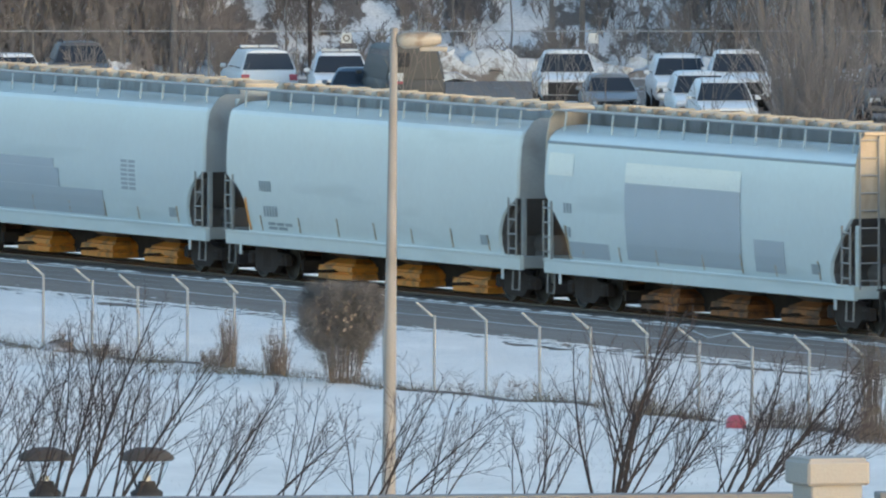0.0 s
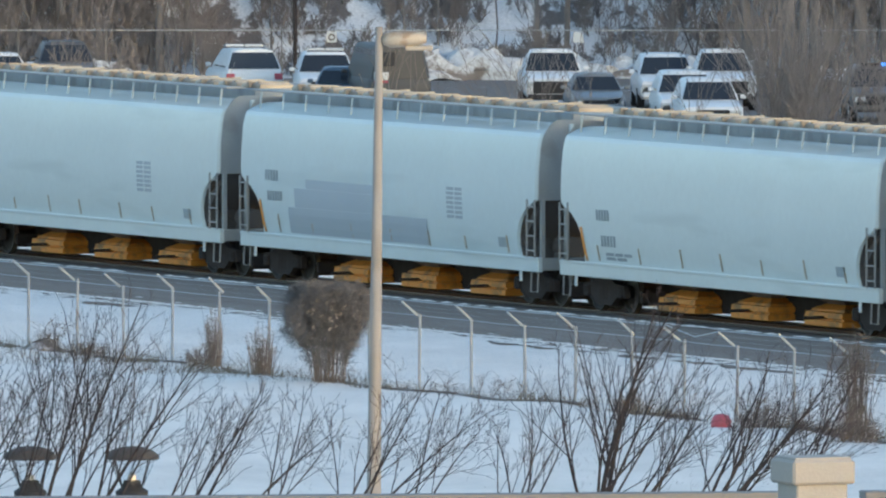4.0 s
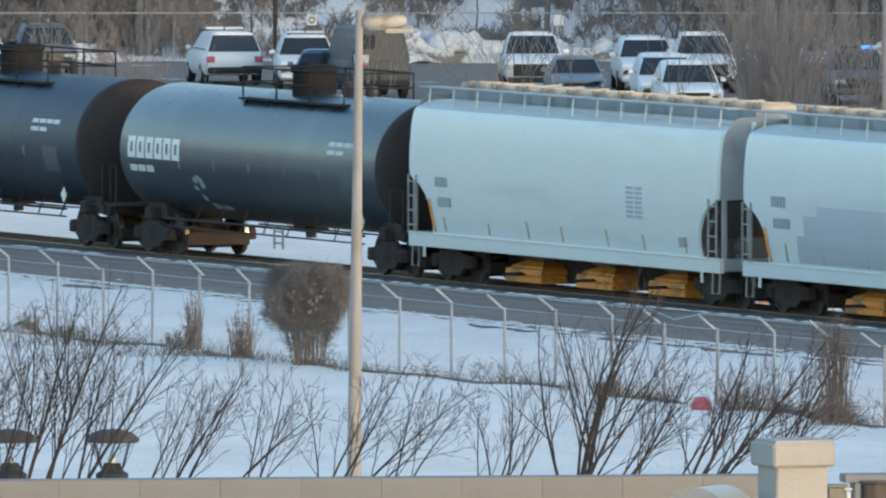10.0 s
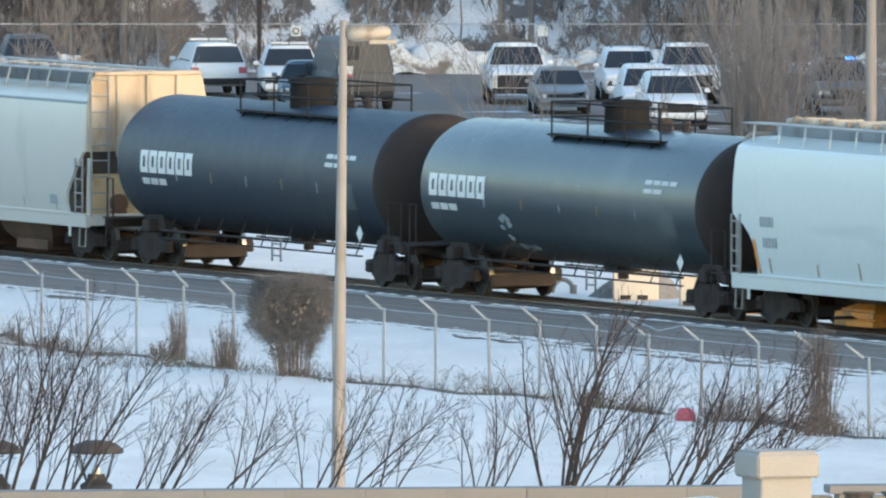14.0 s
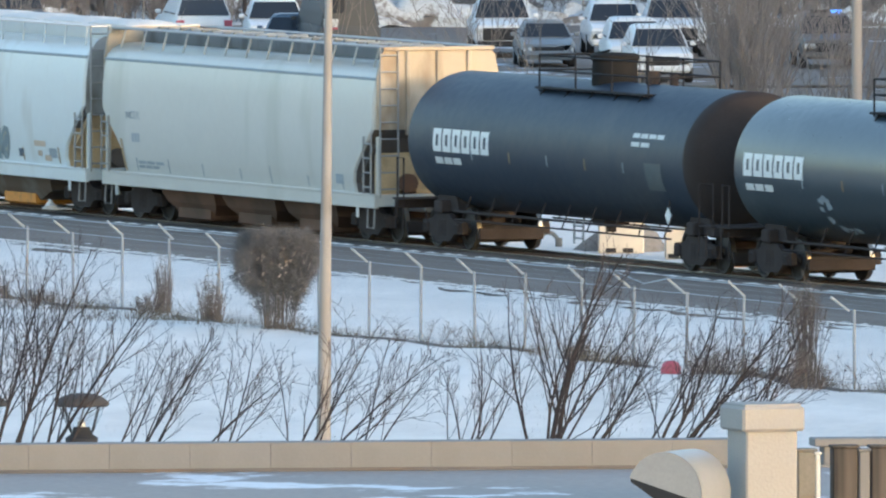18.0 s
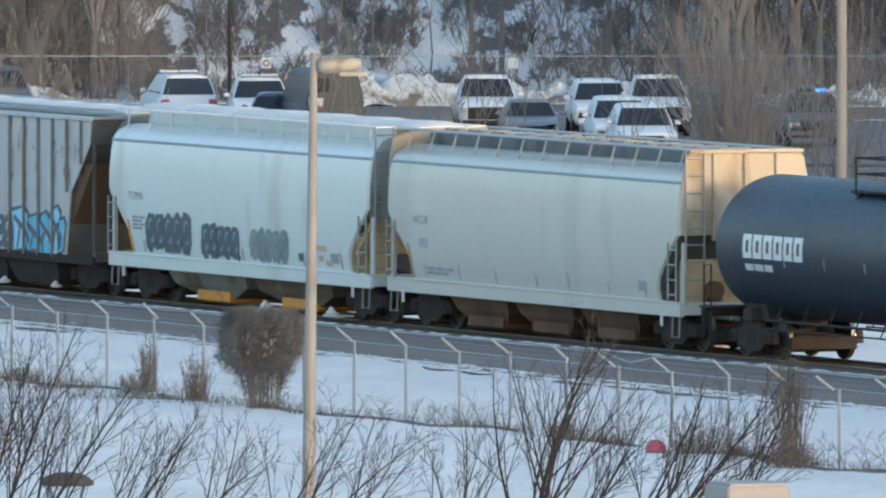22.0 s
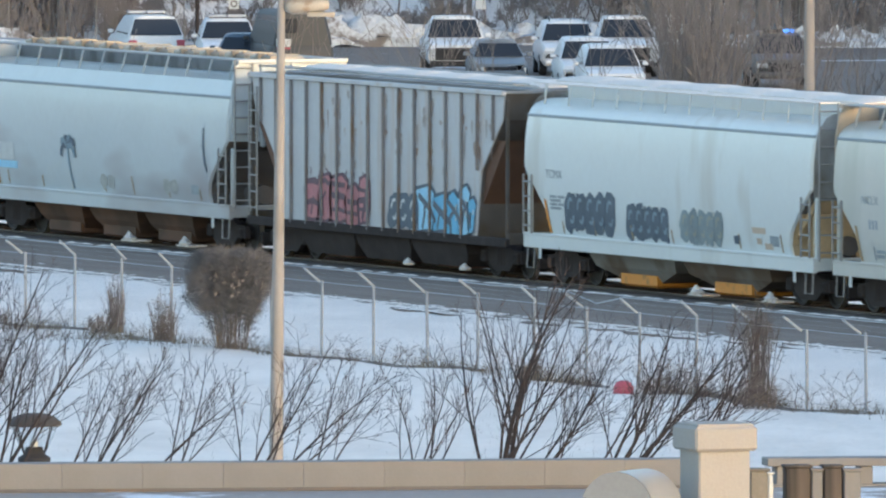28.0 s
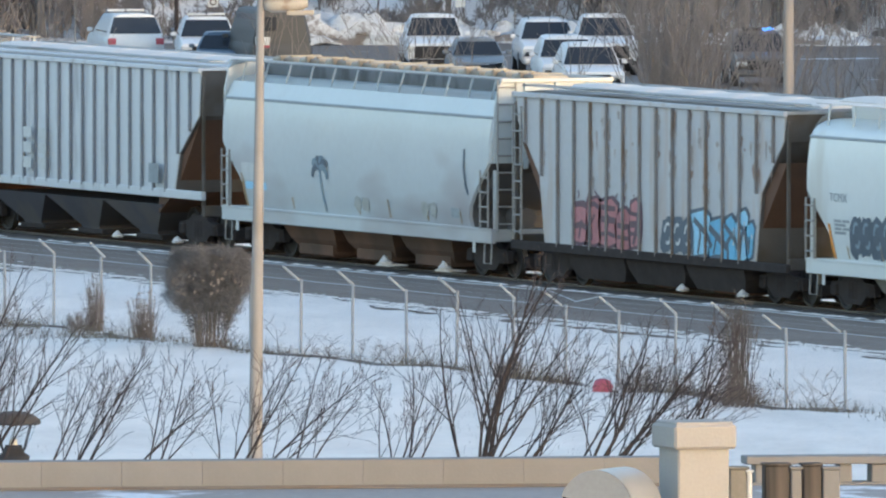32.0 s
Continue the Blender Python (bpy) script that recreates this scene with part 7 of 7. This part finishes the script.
def lot_pole(u, v, r, h, m, label, name="light_pole"):
    th = thing(name, view_point(u, v, ground_z(*view_point(u, v, 0).xy)), label, "pole")
    mb = MB()
    mb.tube([(0, 0, -0.3), (0, 0, h)], [r, r * 0.8], 10)
    part("shaft", mb, m, th, smooth=60)
    mb = MB()
    mb.tube([(0, 0, -0.3), (0, 0, 0.5)], r * 1.5, 10)
    part("footing", mb, POLEM, th, smooth=60)


LOTPOLE = mat("lot_pole_tan", (0.29, 0.255, 0.225), 0.7, var=0.1, scale=1.5)
lot_pole((1632 - 784) * 597 / 36470, 597, 0.16, 14, LOTPOLE, "tall tan light pole in the parking lot")
lot_pole((548 - 784) * 700 / 36470, 700, 0.075, 11, BARK, "thin dark utility pole behind the parked cars", "utility_pole")


def back_fence():
    """Chain-link fence along the back of the lot with a top rail and a few small signs."""
    fe = thing("lot_fence", (0, 0, 0), "thin chain-link fence behind the parked vehicles", "fence")
    post = MB()
    post.tube([(0, 0, -0.3), (0, 0, 1.68)], 0.024, 6)
    pm = post.mesh("post", BINGREY)
    for i in range(18):
        p = view_point(-23 + 3 * i, 703, LOT_Z)
        part("post", pm, GALV, fe, at=p)
    mb = MB()
    mb.tube([view_point(-24, 703, LOT_Z + 1.66), view_point(30, 703, LOT_Z + 1.66)], 0.020, 6)
    part("top_rail", mb, GALV, fe)
    for px in (613, 1050, 760):
        mb = MB()
        u = (px - 784) * 702.8 / 36470
        a = view_point(u, 702.8, LOT_Z + 1.25)
        r = RIGHT * 0.17
        mb.add([a - r, a + r, a + r + Vector((0, 0, 0.35)), a - r + Vector((0, 0, 0.35))], [(0, 1, 2, 3)])
        sp = part("sign_plate", mb, PALE, fe)
        if px == 613:
            mb = MB()
            c = a + Vector((0, 0, 0.175)) - AHEAD * 0.02
            ring = [(RIGHT * math.cos(q) + Vector((0, 0, math.sin(q)))) for q in (2 * math.pi * k / 20 for k in range(20))]
            mb.add([c + q * 0.12 for q in ring] + [c + q * 0.075 for q in ring], [(k, (k + 1) % 20, 20 + (k + 1) % 20, 20 + k) for k in range(20)])
            part("sign_ring", mb, SLATE, sp)


back_fence()


def near_lot_fence():
    """Low dark guard rail and chain-link between the brush and the lot."""
    fe = thing("guard_rail", (0, 0, 0), "low dark guard rail along the edge of the lot", "guard rail")
    for z in (0.45, 0.95):
        mb = MB()
        mb.tube([view_point(-24, 612, LOT_Z + z), view_point(30, 612, LOT_Z + z)], 0.05, 6)
        part("rail", mb, BINGREY, fe)
    for i in range(28):
        mb = MB()
        p = view_point(-24 + 2 * i, 612, LOT_Z)
        mb.tube([p - Vector((0, 0, 0.3)), p + Vector((0, 0, 1.0))], 0.05, 6)
        part("post", mb, BINGREY, fe)


near_lot_fence()


def snowbank():
    """Ploughed snow heaped along the back of the lot."""
    rng = random.Random(77)
    for k, (u, v, w, h) in enumerate(((1.0, 701, 3.6, 1.2), (4.4, 702, 2.6, 0.8), (-1.4, 702.5, 1.9, 1.0), (8.6, 703, 3.4, 0.9), (16.6, 700, 3.4, 0.7), (-13, 701, 3.4, 0.8))):
        p = view_point(u, v, LOT_Z - 0.1)
        mb = MB()
        n, m = 44, 12
        rs = []
        for j in range(m):
            f = 0.86 * j / (m - 1)
            ring = []
            for i in range(n):
                a = 2 * math.pi * i / n
                r = (1 - f ** 1.6) * (1 + 0.45 * noise.noise(Vector((math.cos(a) * 2, math.sin(a) * 2, k + f * 2))))
                d = RIGHT * (w * r * math.cos(a)) + AHEAD * (1.5 * r * math.sin(a))
                ring.append((d.x, d.y, h * f ** 0.8 + 0.5 * h * noise.noise(Vector((a * 2.5, f * 5, k))) + 0.15 * noise.noise(Vector((a * 7, f * 11, k)))))
            rs.append(ring)
        mb.rings(rs)
        ob = new("snow_bank", mb.mesh("snow_bank", SNOWDIRT, smooth=True))
        ob.location = p
        tagged(ob, "lumpy ploughed snow bank beside the lot", "snow bank", "snow banks")


SNOWDIRT = patch_mat("ploughed_snow", (0.68, 0.69, 0.70), (0.25, 0.215, 0.19), 1.3, 0.49, 0.60, 0.85, bump=0.6, dist=0.3, tint=0.1)
snowbank()

# ---- brush and woods ----
# big trunks on the hill: side, depth, trunk radius, height
rng0 = random.Random(55)
BIG = ((-9.2, 706, 0.16), (-11.5, 712, 0.2), (-8.3, 708, 0.13), (-13.6, 707, 0.15), (8.2, 714, 0.13),
       (12.1, 694, 0.27), (12.7, 699, 0.18), (13.2, 703, 0.20), (10.8, 705, 0.18), (14.8, 706, 0.24), (16.9, 708, 0.22), (15.6, 704, 0.16), (-15.5, 706, 0.2), (18.6, 706, 0.2))
for i, (u, v, r) in enumerate(BIG):
    p = view_point(u, v, 0)
    p.z = ground_z(p.x, p.y)
    bare_tree("woodland_tree", p, "leafless grey-brown tree on the snowy slope", 300 + i, rng0.uniform(2.2, 3.6), r, 5, rng0.uniform(3.2, 4.6), depth=3, fan=0.5, spread=0.5, up=0.2,
              kids=(4, 6), barkm=BARKGREY, twigm=BARKGREY if i % 3 else FARTWIG, group="trees on the slope", tip=0.011)


# slender trees on the open part of the slope: side, depth, trunk radius, height
for i, (u, v, r, h) in enumerate(((-0.85, 706, 0.035, 4.2), (0.35, 707, 0.04, 4.6), (3.75, 709, 0.085, 6.0), (4.75, 708, 0.10, 5.6), (-2.95, 713, 0.045, 4.5), (2.3, 708, 0.035, 4.0), (-5.4, 709, 0.04, 4.2))):
    p = view_point(u, v, 0)
    p.z = ground_z(p.x, p.y)
    bare_tree("woodland_tree", p, "slender leafless tree on the open snowy slope", 400 + i, h * 0.62, r, 3, h * 0.4, depth=2, fan=0.3, spread=0.4, up=0.3, kids=(2, 4), barkm=BARKGREY, twigm=FARTWIG, group="trees on the slope", tip=0.008)


def thicket(name, label, n, place, hmin, hmax, m, seed, r0=0.02, tip=0.008, depth=2, kids=(3, 5), spread=0.45):
    """Past-counting saplings and shrubs as one tangle."""
    rng = random.Random(seed)
    th = thing(name, (0, 0, 0), label, "brush", kind="stuff")
    mb = MB()
    for i in range(n):
        u, v = place(rng)
        p = view_point(u, v, 0)
        p.z = ground_z(p.x, p.y) - 0.1
        h = rng.uniform(hmin, hmax)
        for k in range(rng.randint(1, 3)):
            grow(mb, p, Vector((rng.gauss(0, 0.28), rng.gauss(0, 0.28), 1)), h, r0 * rng.uniform(0.6, 1.3), depth, rng, spread, 0.15, kids, 3, 0.5, tip)
    part("tangle", mb, m, th)
    return th


SAPLINGM = mat("sapling_tan", (0.225, 0.200, 0.183), 0.9, var=0.35, scale=2)


def open_slope(r):
    """Low brush in ragged patches on the snowy middle of the slope."""
    while True:
        u, v = r.uniform(-8.2, 6.2), 704 + 15 * r.random() ** 1.3
        k = noise.noise(Vector((u * 0.75, v * 0.30, 5.0)))
        inside = min(((u - 0.2) / 2.1) ** 2 + ((v - 712.4) / 2.0) ** 2, ((u + 5.0) / 0.9) ** 2 + ((v - 713) / 4.0) ** 2, ((u + 3.2) / 0.6) ** 2 + ((v - 715.5) / 1.6) ** 2)
        if k > 0.10 or inside < 1 + k:
            return u, v


thicket("slope_brush", "dense brown leafless brush on the snowy slope", 1350, lambda r: (r.choice((r.uniform(-19, -7.6), r.uniform(-19, -7.6), r.uniform(-19, -7.6), r.uniform(6.2, 24), r.uniform(9, 24))), 706 + abs(r.gauss(0, 22))), 1.2, 3.6, FARTWIG, 61, 0.022, 0.011)
thicket("foot_brush", "matted brown brush at the foot of the slope", 260, lambda r: (r.choice((r.uniform(-19, -7.4), r.uniform(-19, -7.4), r.uniform(6, 22))), r.uniform(703.6, 710)), 0.7, 1.7, FARTWIG, 67, 0.016, 0.011)
thicket("patchy_brush", "low brown brush in patches on the snowy slope", 600, open_slope, 0.35, 0.95, FARTWIG, 66, 0.016, 0.010)
thicket("slope_saplings", "tall thin grey saplings on the slope", 120, lambda r: (r.choice((r.uniform(-19, -7.2), r.uniform(5, 24), r.uniform(8, 24))), 705 + abs(r.gauss(0, 16))), 4.0, 7.5, BARKGREY, 62, 0.04, 0.010, 3, (3, 5), 0.4)
thicket("lot_edge_saplings", "thin leafless saplings between the track and the lot", 64, lambda r: (r.choice((r.uniform(-17, -7.2), r.uniform(1.5, 9.5), r.uniform(-15, -7.2), r.uniform(-4, 20))), r.uniform(598, 611)), 1.8, 4.6, SAPLINGM, 63, 0.022, 0.007, 2, (3, 5), 0.4)
def sapling(u, v, h, seed):
    """A single thin leafless sapling."""
    rng = random.Random(seed)
    p = view_point(u, v, 0)
    th = thing("sapling", (p.x, p.y, ground_z(p.x, p.y) - 0.05), "thin grey leafless sapling at the edge of the lot", "sapling", "saplings at the lot corner")
    mb = MB()
    for k in range(rng.randint(1, 3)):
        grow(mb, Vector((0, 0, -0.1)), Vector((rng.gauss(0, 0.22), rng.gauss(0, 0.22), 1)), h * rng.uniform(0.8, 1.0), 0.03 * rng.uniform(0.6, 1.3), 2, rng, 0.35, 0.15, (3, 5), 3, 0.5, 0.008)
    part("crown", mb, FARTWIG, th)


rngc = random.Random(65)
for i in range(70):
    sapling(rngc.choice((rngc.gauss(10.9, 0.45), rngc.gauss(10.9, 0.45), rngc.uniform(9.6, 20))), rngc.uniform(604, 611), rngc.uniform(2.2, 5.0), 700 + i)
thicket("lot_edge_brush", "low brown brush along the edge of the lot", 190, lambda r: (r.uniform(-17, 20), r.uniform(592, 611)), 0.5, 1.3, FARTWIG, 64, 0.014, 0.007, 2)


# ---- strip just past the track ----
def trackside():
    st = thing("marker_post", (-52.0, 5.0, -0.34), "yellow trackside marker post in snow", "post")
    mb = MB()
    mb.tube([(0, 0, 0), (0, 0, 1.1)], 0.07, 8)
    part("shaft", mb, YELLOW, st)
    mb = MB()
    mb.tube([(0, 0, 1.1), (0, 0, 1.16)], 0.085, 8)
    part("cap", mb, YELLOW, st)
    turn = pose(0, 0, 0, 0, 0, math.degrees(math.atan2(RIGHT.y, RIGHT.x)))

    def at(x, y):
        return Matrix.Translation((x, y, ground_z(x, y))) @ turn

    cab = thing("relay_cabinet", at(-4.39, 5.0), "narrow cream trackside relay cabinet in snow", "cabinet")
    mb = MB()
    mb.box(-0.19, 0.19, -0.15, 0.15, 0.0, 0.95, 0.02)
    part("housing", mb, CREAM, cab)
    mb = MB()
    mb.box(-0.22, 0.22, -0.18, 0.18, 0.95, 1.0, 0.015)
    part("lid", mb, CREAM, cab)
    mb = MB()
    mb.tube([(0.02, -0.17, 0.05), (-0.02, -0.17, 0.5), (0.01, -0.17, 0.9)], 0.018, 6)
    part("conduit", mb, DARK, cab)
    pb = thing("pipe_bend", at(-1.56, 4.9), "dark bent pipe lying beside the track", "pipe")
    mb = MB()
    mb.tube([(0.24 * math.cos(radians(180 - 15 * k)), 0, 0.02 + 0.30 * math.sin(radians(15 * k))) for k in range(13)], 0.05, 8)
    part("bend", mb, BINGREY, pb, smooth=50)
    mb = MB()
    mb.tube([(0.24, 0, -0.05), (0.24, 0, 0.2)], 0.085, 10)
    part("flange", mb, BINGREY, pb, smooth=50)
    # heap of grey gravel
    rng = random.Random(91)
    for x, y, w, d, h, nm, lb in ((1.0, 5.7, 1.15, 1.0, 0.80, "gravel_heap", "grey-brown gravel heap beside the track"), (7.6, 5.6, 0.62, 0.7, 0.52, "gravel_heap", "small grey gravel heap beside the track")):
        hp = thing(nm, at(x, y), lb, "gravel")
        mb = MB()
        n, m = 28, 9
        rs = []
        for q in range(m):
            f = q / (m - 1)
            ring = []
            for k in range(n):
                a = 2 * math.pi * k / n
                r = (1 - f) ** 0.8 * (1 + 0.22 * noise.noise(Vector((2 * math.cos(a), 2 * math.sin(a), x + 2 * f)))) + 0.02
                ring.append((w * r * math.cos(a), d * r * math.sin(a), -0.05 + h * f + 0.05 * rng.random() * (0 < q < m - 1)))
            rs.append(ring)
        mb.rings(rs)
        part("stones", mb, GRAVEL, hp, smooth=60)
    for x, y, w, h, lb in ((2.35, 5.0, 0.52, 0.78, "cream-grey concrete block with dark slots at its foot"), (5.7, 5.0, 0.36, 0.7, "pale cream concrete block past the track")):
        bl = thing("concrete_block", at(x, y), lb, "block", "trackside blocks")
        mb = MB()
        mb.box(-w, w, -0.3, 0.3, 0.0, h, 0.03)
        part("block_body", mb, CREAM, bl)
        for k in (-0.45, 0.3):
            mb = MB()
            mb.box(w * k - 0.12, w * k + 0.12, -0.31, -0.25, 0.02, 0.12)
            part("slot", mb, DARK, bl)
    tb = thing("timber_stack", at(10.4, 5.0), "orange-brown timber ties stacked past the track", "timber")
    mb = MB()
    mb.box(-0.85, 0.85, -0.12, 0.12, 0, 0.22, 0.015)
    me = mb.mesh("timber", TIMBER)
    for k, (dy, dz) in enumerate(((-0.26, 0), (0, 0), (0.26, 0), (-0.13, 0.23), (0.13, 0.23))):
        part("timber", me, TIMBER, tb, at=(0.05 * k, dy, dz))


GRAVEL = mat("grey_gravel", (0.24, 0.22, 0.20), 0.95, var=0.35, scale=5, fine=22, bump=0.8)
TIMBER = mat("timber_orange", (0.34, 0.20, 0.11), 0.85, var=0.25, scale=3, dirt=(0.2, 0.13, 0.08), dirt_amt=0.4)

trackside()


# ---- what moves ----
# metres that the train has gone, second by second
GONE = [0.00, 5.15, 10.24, 15.29, 20.33, 25.35, 30.34, 35.31, 40.24, 45.13, 49.97, 54.75, 59.48, 64.16, 68.78, 73.36, 77.91, 82.42, 86.91, 91.39, 95.85, 100.30, 104.75, 109.17, 113.57, 117.95, 122.27, 126.54, 130.75, 134.88, 138.95, 142.96, 146.94]


def gone(t):
    i = min(int(t), 31)
    k = t - i
    p = [GONE[max(i - 1, 0)], GONE[i], GONE[i + 1], GONE[min(i + 2, 32)]]
    if i == 0:
        p[0] = 2 * p[1] - p[2]
    if i == 31:
        p[3] = 2 * p[2] - p[1]
    return p[1] + 0.5 * k * (p[2] - p[0] + k * (2 * p[0] - 5 * p[1] + 4 * p[2] - p[3] + k * (3 * (p[1] - p[2]) + p[3] - p[0])))


def motions():
    for car in CARS:
        start = car.matrix_basis.copy()
        walk(car, [(float(t), Matrix.Translation((GONE[t], 0, 0)) @ start) for t in range(33)])
    # the wheels roll: tread radius 0.475 m
    for w, dx in WHEELSETS:
        walk(w, [(k / 10, Matrix.Translation((dx, 0, 0.475)) @ Matrix.Rotation(gone(k / 10) / 0.475, 4, "Y")) for k in range(321)])


motions()
